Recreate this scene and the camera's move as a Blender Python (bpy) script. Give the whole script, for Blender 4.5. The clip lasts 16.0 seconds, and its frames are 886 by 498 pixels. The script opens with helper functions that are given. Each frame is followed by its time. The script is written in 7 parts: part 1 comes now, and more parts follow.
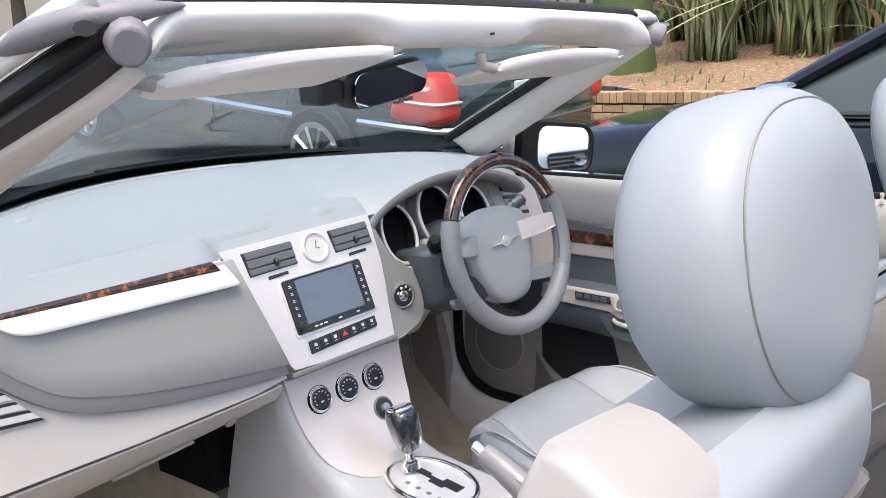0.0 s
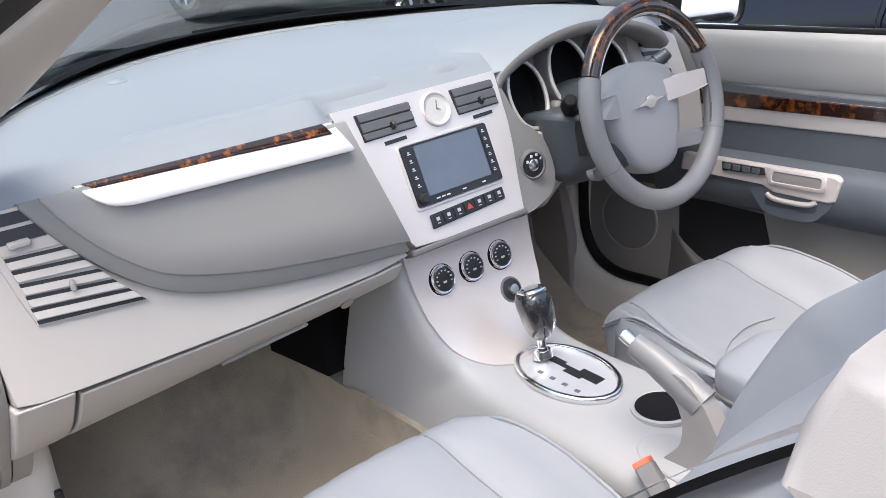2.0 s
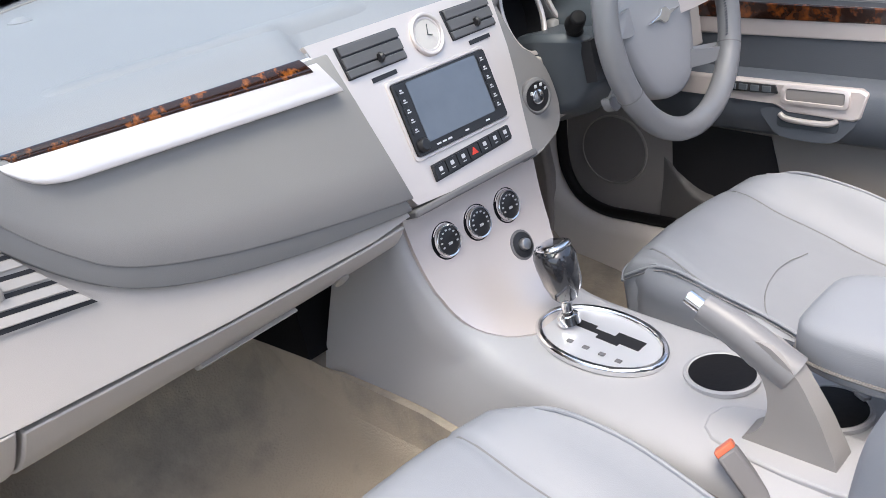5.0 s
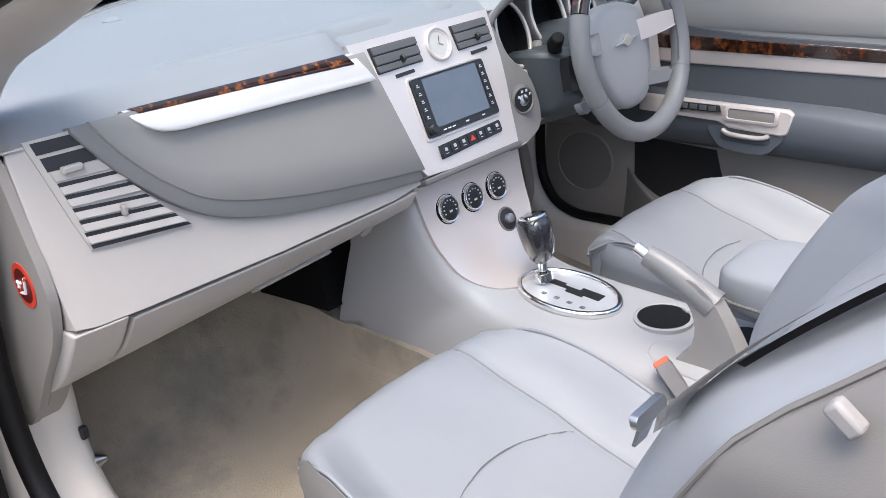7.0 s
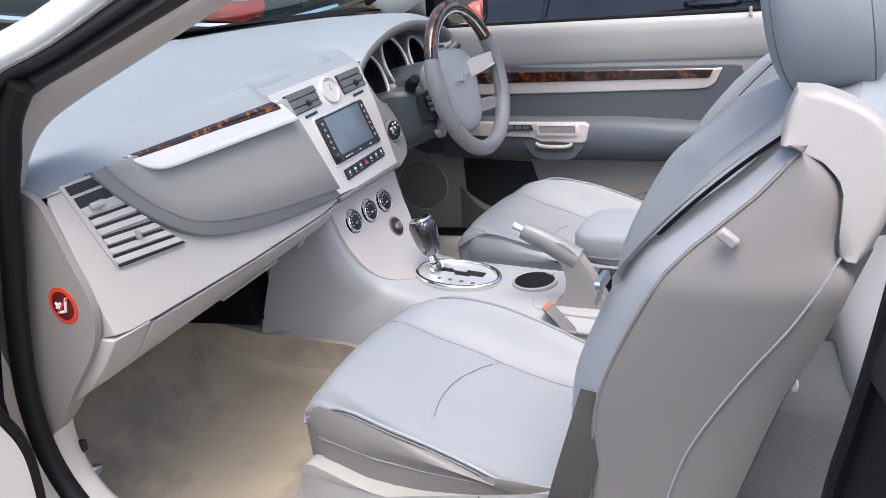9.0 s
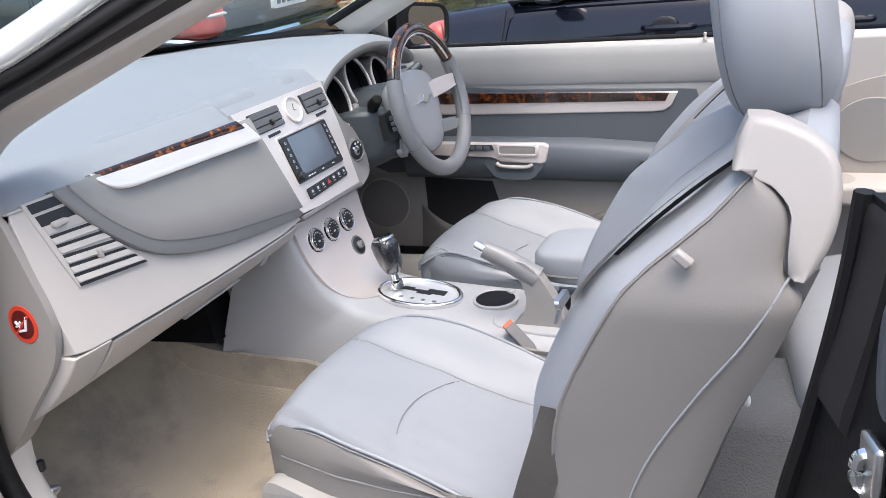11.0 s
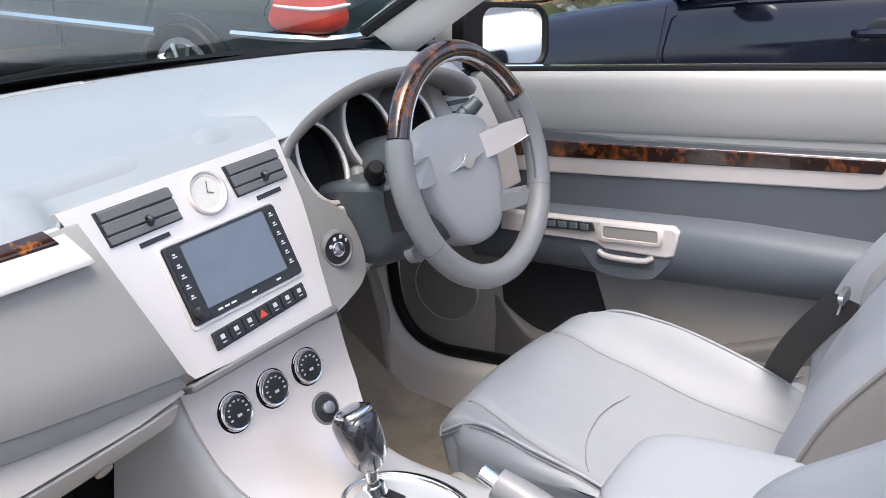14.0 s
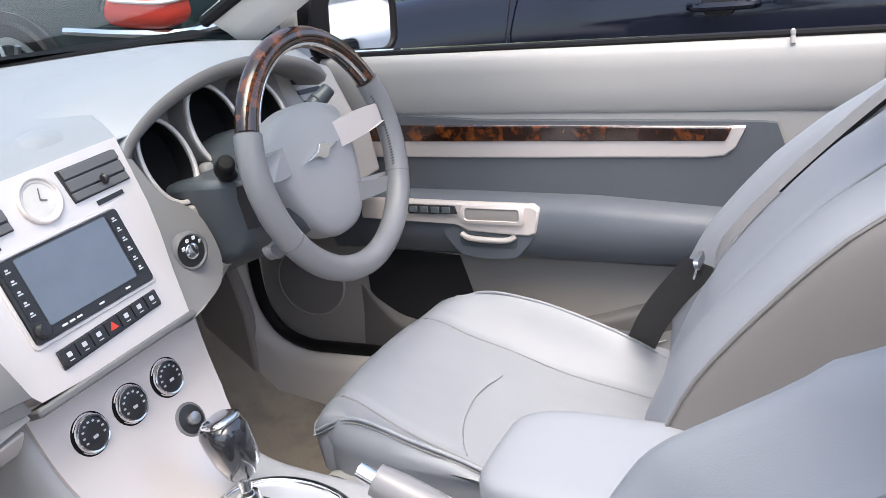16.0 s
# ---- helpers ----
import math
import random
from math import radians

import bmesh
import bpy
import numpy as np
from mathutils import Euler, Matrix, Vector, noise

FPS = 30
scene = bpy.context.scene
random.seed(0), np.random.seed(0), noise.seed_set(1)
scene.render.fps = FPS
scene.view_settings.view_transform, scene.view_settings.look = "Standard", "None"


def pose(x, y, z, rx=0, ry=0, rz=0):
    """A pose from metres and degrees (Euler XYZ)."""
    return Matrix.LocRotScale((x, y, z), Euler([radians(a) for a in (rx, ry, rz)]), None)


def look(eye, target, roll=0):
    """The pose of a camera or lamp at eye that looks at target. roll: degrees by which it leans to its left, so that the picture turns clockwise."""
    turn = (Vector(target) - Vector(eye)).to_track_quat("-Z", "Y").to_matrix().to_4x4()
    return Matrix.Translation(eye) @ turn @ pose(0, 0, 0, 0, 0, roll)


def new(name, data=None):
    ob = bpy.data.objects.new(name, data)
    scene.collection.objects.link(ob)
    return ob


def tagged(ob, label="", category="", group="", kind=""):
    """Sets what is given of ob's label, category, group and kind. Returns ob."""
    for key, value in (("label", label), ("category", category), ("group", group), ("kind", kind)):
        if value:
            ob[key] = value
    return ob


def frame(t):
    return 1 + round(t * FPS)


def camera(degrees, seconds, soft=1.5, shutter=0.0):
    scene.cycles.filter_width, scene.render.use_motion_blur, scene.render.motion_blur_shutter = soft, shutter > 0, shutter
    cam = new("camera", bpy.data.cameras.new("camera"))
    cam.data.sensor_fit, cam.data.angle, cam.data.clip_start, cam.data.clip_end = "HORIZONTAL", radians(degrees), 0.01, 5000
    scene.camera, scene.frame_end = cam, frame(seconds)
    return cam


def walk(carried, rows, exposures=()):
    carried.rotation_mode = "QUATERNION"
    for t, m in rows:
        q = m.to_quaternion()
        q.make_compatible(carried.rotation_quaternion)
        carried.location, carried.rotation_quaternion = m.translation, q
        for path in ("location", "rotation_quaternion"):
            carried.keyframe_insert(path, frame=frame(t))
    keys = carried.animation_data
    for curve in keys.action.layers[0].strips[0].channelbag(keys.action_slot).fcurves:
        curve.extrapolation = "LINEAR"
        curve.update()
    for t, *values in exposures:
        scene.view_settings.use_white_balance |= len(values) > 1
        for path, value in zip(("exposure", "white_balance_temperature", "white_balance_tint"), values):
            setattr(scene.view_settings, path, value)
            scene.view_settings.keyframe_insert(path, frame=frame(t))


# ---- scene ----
# seconds, eye, target, lean
PATH = [
    (0, (-0.9326, -1.2136, 1.3246), (-0.097, -0.4017, 1.0372), -4.12),
    (0.5, (-0.9058, -1.1788, 1.3071), (-0.1328, -0.3026, 1.0337), -4.79),
    (1, (-0.8681, -1.1509, 1.2946), (-0.1435, -0.2419, 0.9969), -5.34),
    (1.5, (-0.8544, -1.1106, 1.2751), (-0.1483, -0.2139, 0.9046), -5.57),
    (2, (-0.8543, -1.0537, 1.2623), (-0.1552, -0.1778, 0.833), -6.17),
    (2.5, (-0.8455, -0.9718, 1.2684), (-0.1135, -0.1385, 0.8106), -6.09),
    (3, (-0.8295, -0.8981, 1.2606), (-0.0431, -0.1302, 0.7791), -5.92),
    (3.5, (-0.806, -0.8417, 1.2518), (-0.0064, -0.0882, 0.7694), -7.27),
    (4, (-0.785, -0.804, 1.244), (0.0233, -0.0399, 0.7937), -8.19),
    (4.5, (-0.7786, -0.8153, 1.2365), (0.0158, -0.0293, 0.7992), -8.71),
    (5, (-0.7959, -0.8073, 1.2212), (-0.0471, -0.0289, 0.6983), -7.99),
    (5.2, (-0.8053, -0.8072, 1.2299), (-0.075, -0.0313, 0.6779), -7.21),
    (7.3, (-1.15, -1.02, 1.24), (-0.3229, -0.2766, 0.7892), -3.73),
    (7.5, (-1.2318, -1.0431, 1.2434), (-0.3683, -0.3448, 0.7888), -3.63),
    (8, (-1.3751, -1.0653, 1.2787), (-0.4507, -0.4507, 0.8226), -4.64),
    (8.5, (-1.4376, -1.0241, 1.2879), (-0.468, -0.4576, 0.865), -6.14),
    (9, (-1.47, -0.9896, 1.2917), (-0.4799, -0.4662, 0.8606), -7.0),
    (9.2, (-1.4783, -0.9873, 1.2916), (-0.4873, -0.4758, 0.8486), -6.95),
    (11.3, (-1.4859, -0.9996, 1.3012), (-0.4644, -0.5234, 0.8892), -5.87),
    (11.5, (-1.4561, -1.0088, 1.3009), (-0.4397, -0.5157, 0.8964), -5.84),
    (12, (-1.3103, -1.0197, 1.294), (-0.3221, -0.4586, 0.9082), -6.12),
    (12.5, (-1.1355, -0.9748, 1.2849), (-0.1626, -0.3806, 0.91), -6.38),
    (13, (-0.9603, -0.901, 1.2764), (-0.0156, -0.2902, 0.8586), -6.41),
    (13.5, (-0.792, -0.8543, 1.2592), (0.1291, -0.2078, 0.8425), -5.65),
    (14, (-0.6559, -0.8363, 1.2367), (0.2427, -0.153, 0.8295), -6.7),
    (14.5, (-0.6174, -0.84, 1.2384), (0.293, -0.1884, 0.8066), -6.72),
    (15, (-0.6186, -0.8259, 1.2247), (0.3254, -0.2342, 0.7787), -6.23),
    (15.5, (-0.6273, -0.826, 1.2268), (0.339, -0.2757, 0.7759), -6.61),
    (16, (-0.6324, -0.8267, 1.2271), (0.3493, -0.2966, 0.7852), -7.73),
]
cam = camera(52.27, 16.0, soft=0.85)
LIGHTEN = [(0.0, 1.22, 6730, 10), (1.5, 1.14, 6620, 10), (3.5, 1.06, 6600, 10), (5.0, 1.06, 6600, 10), (7.5, 1.05, 6450, 10), (9.0, 1.07, 6450, 10), (11.5, 1.14, 6560, 10), (12.5, 1.19, 6600, 10), (14.0, 1.27, 6620, 10), (16.0, 1.31, 6600, 10)]
walk(cam, [(t, look(eye, aim, lean)) for t, eye, aim, lean in PATH], LIGHTEN)

# ---- light and sky ----
world = bpy.data.worlds.new("sky")
scene.world = world
world.use_nodes = True
wn = world.node_tree.nodes
sky = wn.new("ShaderNodeTexSky")
sky.sky_type, sky.sun_disc = "NISHITA", False
sky.sun_elevation, sky.sun_rotation = radians(69), radians(229)
sky.air_density, sky.dust_density, sky.ozone_density = 1.0, 4.0, 1.0
wn["Background"].inputs["Strength"].default_value = 0.19
world.node_tree.links.new(sky.outputs["Color"], wn["Background"].inputs["Color"])
sun = new("sun", bpy.data.lights.new("sun", "SUN"))
sun.data.energy, sun.data.angle, sun.data.color = 1.15, radians(45), (1.0, 0.98, 0.955)
sun.matrix_world = look((-1.65, -1.45, 6.5), (0, 0, 0.8))


# ---- materials ----
def material(name, colour, rough=0.5, metal=0.0, var=0.08, scale=12.0, grain=0.0, grain_scale=400.0, coat=0.0, spec=0.5,
             spots=None, spot_scale=30.0, spot_edge=(0.52, 0.6), sheen=0.0, folds=0.0):
    m = bpy.data.materials.new(name)
    m.use_nodes = True
    n, l = m.node_tree.nodes, m.node_tree.links
    b = n["Principled BSDF"]
    b.inputs["Roughness"].default_value, b.inputs["Metallic"].default_value = rough, metal
    b.inputs["Specular IOR Level"].default_value, b.inputs["Coat Weight"].default_value = spec, coat
    b.inputs["Coat Roughness"].default_value = 0.05
    b.inputs["Sheen Weight"].default_value = sheen
    tc = n.new("ShaderNodeTexCoord")
    big = n.new("ShaderNodeTexNoise")
    big.inputs["Scale"].default_value, big.inputs["Detail"].default_value = scale, 5.0
    l.new(tc.outputs["Object"], big.inputs["Vector"])
    mix = n.new("ShaderNodeMix")
    mix.data_type = "RGBA"
    mix.inputs[6].default_value = (*[c * (1 - var) for c in colour], 1)
    mix.inputs[7].default_value = (*[min(1, c * (1 + var)) for c in colour], 1)
    l.new(big.outputs["Fac"], mix.inputs[0])
    out = mix.outputs[2]
    if spots:
        sp = n.new("ShaderNodeTexNoise")
        sp.inputs["Scale"].default_value, sp.inputs["Detail"].default_value = spot_scale, 6.0
        sp.inputs["Roughness"].default_value = 0.65
        l.new(tc.outputs["Object"], sp.inputs["Vector"])
        ramp = n.new("ShaderNodeMapRange")
        ramp.inputs["From Min"].default_value, ramp.inputs["From Max"].default_value = spot_edge
        l.new(sp.outputs["Fac"], ramp.inputs["Value"])
        mx = n.new("ShaderNodeMix")
        mx.data_type = "RGBA"
        mx.inputs[7].default_value = (*spots, 1)
        l.new(ramp.outputs["Result"], mx.inputs[0])
        l.new(out, mx.inputs[6])
        out = mx.outputs[2]
    l.new(out, b.inputs["Base Color"])
    rg = n.new("ShaderNodeMapRange")
    rg.inputs["To Min"].default_value, rg.inputs["To Max"].default_value = max(0.02, rough * 0.8), min(1, rough * 1.2)
    l.new(big.outputs["Fac"], rg.inputs["Value"])
    l.new(rg.outputs["Result"], b.inputs["Roughness"])
    if grain:
        fine = n.new("ShaderNodeTexVoronoi" if grain_scale > 250 else "ShaderNodeTexNoise")
        fine.inputs["Scale"].default_value = grain_scale
        l.new(tc.outputs["Object"], fine.inputs["Vector"])
        bump = n.new("ShaderNodeBump")
        bump.inputs["Strength"].default_value, bump.inputs["Distance"].default_value = grain, 0.002
        l.new(fine.outputs[0], bump.inputs["Height"])
        l.new(bump.outputs["Normal"], b.inputs["Normal"])
        if folds:
            fd, crease = n.new("ShaderNodeTexNoise"), n.new("ShaderNodeBump")
            fd.inputs["Scale"].default_value, fd.inputs["Detail"].default_value, fd.inputs["Distortion"].default_value = 13.0, 2.5, 0.6
            crease.inputs["Strength"].default_value, crease.inputs["Distance"].default_value = folds, 0.02
            l.new(tc.outputs["Object"], fd.inputs["Vector"])
            l.new(fd.outputs[0], crease.inputs["Height"])
            l.new(crease.outputs["Normal"], bump.inputs["Normal"])
    return m


def glass(name, tint, gloss=0.02):
    m = bpy.data.materials.new(name)
    m.use_nodes = True
    n, l = m.node_tree.nodes, m.node_tree.links
    n.remove(n["Principled BSDF"])
    tr, gl, fr, mx = (n.new("ShaderNode" + k) for k in ("BsdfTransparent", "BsdfGlossy", "LayerWeight", "MixShader"))
    tr.inputs["Color"].default_value = (*tint, 1)
    gl.inputs["Roughness"].default_value = gloss
    fr.inputs["Blend"].default_value = 0.5
    pw, ad = n.new("ShaderNodeMath"), n.new("ShaderNodeMath")
    pw.operation, ad.operation = "POWER", "MULTIPLY_ADD"
    pw.inputs[1].default_value, ad.inputs[1].default_value, ad.inputs[2].default_value = 4.0, 0.5, 0.10
    l.new(fr.outputs["Facing"], pw.inputs[0])
    l.new(pw.outputs[0], ad.inputs[0])
    l.new(ad.outputs[0], mx.inputs[0])
    l.new(tr.outputs[0], mx.inputs[1])
    l.new(gl.outputs[0], mx.inputs[2])
    l.new(mx.outputs[0], n["Material Output"].inputs["Surface"])
    return m


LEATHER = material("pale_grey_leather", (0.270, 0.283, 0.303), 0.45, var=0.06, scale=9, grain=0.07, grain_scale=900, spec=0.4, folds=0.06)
# darker, warmer copy of the leather: shade of the sides put into the colour
LEATHER_SIDE = material("side_shaded_leather", (0.182, 0.171, 0.161), 0.45, var=0.05, scale=9, grain=0.07, grain_scale=900, spec=0.4, folds=0.04)
WHEEL = material("wheel_leather", (0.205, 0.203, 0.206), 0.31, var=0.05, scale=9, grain=0.06, grain_scale=900)
SEAM = material("seam_shadow", (0.20, 0.20, 0.20), 0.7)
CONSOLE = material("pale_console_plastic", (0.375, 0.377, 0.383), 0.42, var=0.05, grain=0.07, grain_scale=1100)
SHROUD = material("warm_mid_grey_plastic", (0.245, 0.235, 0.23), 0.48, var=0.05, grain=0.07, grain_scale=1100)
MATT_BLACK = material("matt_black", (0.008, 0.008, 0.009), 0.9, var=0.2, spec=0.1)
HUB = material("pale_hub_leather", (0.33, 0.328, 0.33), 0.36, var=0.05, scale=9, grain=0.06, grain_scale=900)
PILLAR = material("shaded_pillar_trim", (0.50, 0.45, 0.40), 0.5, var=0.05, grain=0.08, grain_scale=1000)
CREAM = material("cream_sill_plastic", (0.68, 0.635, 0.58), 0.48, var=0.06, scale=7, grain=0.07, grain_scale=1100)
RAIL = material("pale_door_vinyl", (0.345, 0.338, 0.322), 0.48, var=0.05, grain=0.09, grain_scale=900)
HEADER = material("lit_pale_trim", (0.74, 0.70, 0.655), 0.7, var=0.05, grain=0.1, grain_scale=900)
SOCKET = material("mauve_grey_rubber", (0.19, 0.18, 0.19), 0.5, var=0.15, scale=8, grain=0.1, grain_scale=300)
PAD = material("blue_grey_dash_skin", (0.250, 0.262, 0.284), 0.48, var=0.06, scale=5, grain=0.10, grain_scale=900)
PANEL = material("mid_grey_plastic", (0.275, 0.264, 0.253), 0.5, var=0.05, grain=0.07, grain_scale=1100)
# glove panel grey, darkened for the shading where the panel curves under
EDGE = material("shaded_panel_edge", (0.20, 0.197, 0.193), 0.5, var=0.05, grain=0.07, grain_scale=1100)
RIM = material("dark_grey_plastic", (0.155, 0.15, 0.15), 0.5, var=0.05, grain=0.07, grain_scale=1100)
LIGHT = material("pale_stone_plastic", (0.44, 0.41, 0.38), 0.48, var=0.05, grain=0.07, grain_scale=1100)
GUIDE = material("stone_grey_plastic", (0.325, 0.305, 0.288), 0.5, var=0.05, grain=0.07, grain_scale=1100)
TAUPE = material("deep_taupe_plastic", (0.215, 0.20, 0.19), 0.5, var=0.05, grain=0.07, grain_scale=1100)
DOORLOW = material("taupe_door_plastic", (0.31, 0.288, 0.265), 0.5, var=0.05, grain=0.07, grain_scale=1100)
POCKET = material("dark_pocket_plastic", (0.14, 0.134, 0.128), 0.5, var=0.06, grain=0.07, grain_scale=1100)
PEN = material("grey_marking_paint", (0.55, 0.55, 0.56), 0.6, var=0.05)
STONE = material("taupe_plastic", (0.36, 0.33, 0.30), 0.5, var=0.05, grain=0.07, grain_scale=1100)
CAP = material("taupe_end_plastic", (0.265, 0.245, 0.226), 0.5, var=0.05, grain=0.07, grain_scale=1100)
SLATE = material("slate_plastic", (0.055, 0.065, 0.075), 0.42, var=0.08, grain=0.07, grain_scale=1100)
SLATE_LIGHT = material("slate_grey_vinyl", (0.092, 0.104, 0.121), 0.42, var=0.06, grain=0.14, grain_scale=700)
DOOR_INSET = material("grey_vinyl", (0.092, 0.101, 0.113), 0.5, var=0.06, grain=0.14, grain_scale=500)
SATIN = material("satin_silver_paint", (0.70, 0.635, 0.60), 0.34, metal=0.42, var=0.04, scale=6)
COOL = material("cool_silver_plate", (0.72, 0.73, 0.75), 0.36, metal=0.5, var=0.03, scale=6)
PIANO = material("gloss_black_plastic", (0.022, 0.023, 0.027), 0.14, var=0.1, coat=0.8)
VANE = material("mid_grey_vane_plastic", (0.105, 0.105, 0.11), 0.45, var=0.06, grain=0.07, grain_scale=900)
# brighter copy of the satin silver, sky reflection put into the colour
SILVER = material("sky_lit_silver_paint", (0.84, 0.79, 0.77), 0.32, metal=0.55, var=0.03, scale=6)
CHROME = material("chrome", (0.8, 0.8, 0.8), 0.1, metal=1.0, var=0.03)
STEEL = material("dull_steel", (0.5, 0.5, 0.5), 0.3, metal=1.0)
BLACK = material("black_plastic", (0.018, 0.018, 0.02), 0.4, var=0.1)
RUBBER = material("black_rubber", (0.008, 0.0075, 0.008), 0.5, var=0.15, grain=0.15, grain_scale=120, spec=0.2)
SEAL = material("brown_black_seal", (0.020, 0.018, 0.018), 0.5, var=0.2, scale=6, spec=0.3)
WOOD = material("tortoiseshell_wood", (0.025, 0.009, 0.005), 0.16, var=0.4, scale=40, coat=0.6, spots=(0.55, 0.16, 0.02),
                spot_scale=46, spot_edge=(0.52, 0.72))
WOODRIM = material("dark_burr_wood", (0.02, 0.008, 0.005), 0.15, var=0.4, scale=40, coat=0.7, spots=(0.24, 0.065, 0.012),
                   spot_scale=40, spot_edge=(0.5, 0.72))
CARPET = material("beige_carpet", (0.44, 0.38, 0.295), 0.95, var=0.22, scale=5, spots=(0.20, 0.185, 0.17), spot_scale=3.4, spot_edge=(0.48, 0.70), grain=0.9, grain_scale=240, spec=0.1, sheen=0.2)
CARPET_BLUE = material("grey_carpet", (0.085, 0.09, 0.097), 0.95, var=0.2, scale=9, grain=0.9, grain_scale=240, spec=0.1)
SCREEN = material("screen_glass", (0.10, 0.115, 0.145), 0.16, coat=0.8, var=0.15, scale=25)
WHITE = material("white_mark", (0.75, 0.75, 0.75), 0.5)
RED = material("red_plastic", (0.6, 0.05, 0.03), 0.35)
ORANGE = material("orange_red_plastic", (0.62, 0.13, 0.06), 0.4)
FIELD = material("dark_red_print", (0.11, 0.012, 0.01), 0.4)
STICKER = material("red_sticker", (0.65, 0.06, 0.03), 0.4)
LAPWEB = material("shaded_webbing", (0.115, 0.108, 0.102), 0.75, grain=0.4, grain_scale=240)
WEB = material("grey_webbing", (0.42, 0.41, 0.40), 0.7, grain=0.5, grain_scale=240)
PEARL = material("pearl_clock_face", (0.55, 0.525, 0.50), 0.35, var=0.15, scale=60)
SILVERPAINT = material("silver_car_paint", (0.62, 0.62, 0.60), 0.3, metal=0.35, coat=0.6, var=0.03)
GLASS = glass("windscreen_glass", (0.80, 0.90, 0.88))
MIRROR = material("mirror", (0.85, 0.87, 0.88), 0.02, metal=1.0, var=0.0)


# ---- mesh helpers ----
def thing(name, at, label, category, group="", kind=""):
    e = new(name)
    e.empty_display_size = 0.05
    e.location = at
    return tagged(e, label, category, group, kind)


def finish(ob, mat, bevel=0.0, smooth=40.0):
    ob.data.materials.append(mat)
    for p in ob.data.polygons:
        p.use_smooth = True
    ob.data.set_sharp_from_angle(angle=radians(smooth))
    if bevel:
        b = ob.modifiers.new("bevel", "BEVEL")
        b.width, b.segments, b.limit_method, b.angle_limit = bevel, 2, "ANGLE", radians(38)
        b.use_clamp_overlap = True
    return ob


def part(name, bm, mat, parent=None, label="", bevel=0.0, smooth=40.0):
    bmesh.ops.recalc_face_normals(bm, faces=bm.faces)
    me = bpy.data.meshes.new(name)
    bm.to_mesh(me)
    bm.free()
    ob = finish(new(name, me), mat, bevel, smooth)
    if parent:
        ob.parent = parent
        if not parent.data:
            ob.matrix_parent_inverse = Matrix.Translation(-parent.location)
    if label:
        ob["label"] = label
    return ob


def spline(points, n=6, closed=False):
    """Catmull-Rom through the points."""
    pts = [Vector(p) for p in points]
    out, k = [], len(pts)
    for i in range(k if closed else k - 1):
        p = [pts[(i + j) % k] if closed else pts[max(0, min(k - 1, i + j))] for j in (-1, 0, 1, 2)]
        for s in range(n):
            t = s / n
            out.append(0.5 * (2 * p[1] + (p[2] - p[0]) * t + (2 * p[0] - 5 * p[1] + 4 * p[2] - p[3]) * t * t
                              + (3 * p[1] - p[0] - 3 * p[2] + p[3]) * t**3))
    if not closed:
        out.append(pts[-1])
    return out


def loft(rings, caps=True, bm=None, closed=True):
    bm = bm or bmesh.new()
    vs = [[bm.verts.new(p) for p in r] for r in rings]
    k = len(vs[0])
    for a, b in zip(vs, vs[1:]):
        for i in range(k if closed else k - 1):
            bm.faces.new((a[i], a[(i + 1) % k], b[(i + 1) % k], b[i]))
    if caps:
        bm.faces.new(vs[0][::-1])
        bm.faces.new(vs[-1])
    return bm


def solid(outline, put, w0, w1, bm=None):
    """A plate: a 2D outline laid out by put(u, v, w), from w0 to w1."""
    bm = bm or bmesh.new()
    a = [bm.verts.new(put(p[0], p[1], w0)) for p in outline]
    b = [bm.verts.new(put(p[0], p[1], w1)) for p in outline]
    k = len(a)
    for i in range(k):
        bm.faces.new((a[i], a[(i + 1) % k], b[(i + 1) % k], b[i]))
    caps = [bm.faces.new(a[::-1]), bm.faces.new(b)]
    if k > 4:
        bmesh.ops.triangulate(bm, faces=caps, ngon_method="EAR_CLIP")
    return bm


def ring_plate(outer, inner, put, w0, w1):
    """A plate with a hole; both outlines have the same number of points."""
    bm = bmesh.new()
    rows = [[bm.verts.new(put(p[0], p[1], w)) for p in o] for o, w in ((outer, w0), (outer, w1), (inner, w1), (inner, w0))]
    k = len(outer)
    for r in range(4):
        a, b = rows[r], rows[(r + 1) % 4]
        for i in range(k):
            bm.faces.new((a[i], a[(i + 1) % k], b[(i + 1) % k], b[i]))
    return bm


def box(c, s, turn=None, bm=None):
    bm = bm or bmesh.new()
    m = Matrix.Translation(c) @ (turn or Matrix.Identity(4)) @ Matrix.Diagonal((*s, 1))
    bmesh.ops.create_cube(bm, size=1, matrix=m)
    return bm


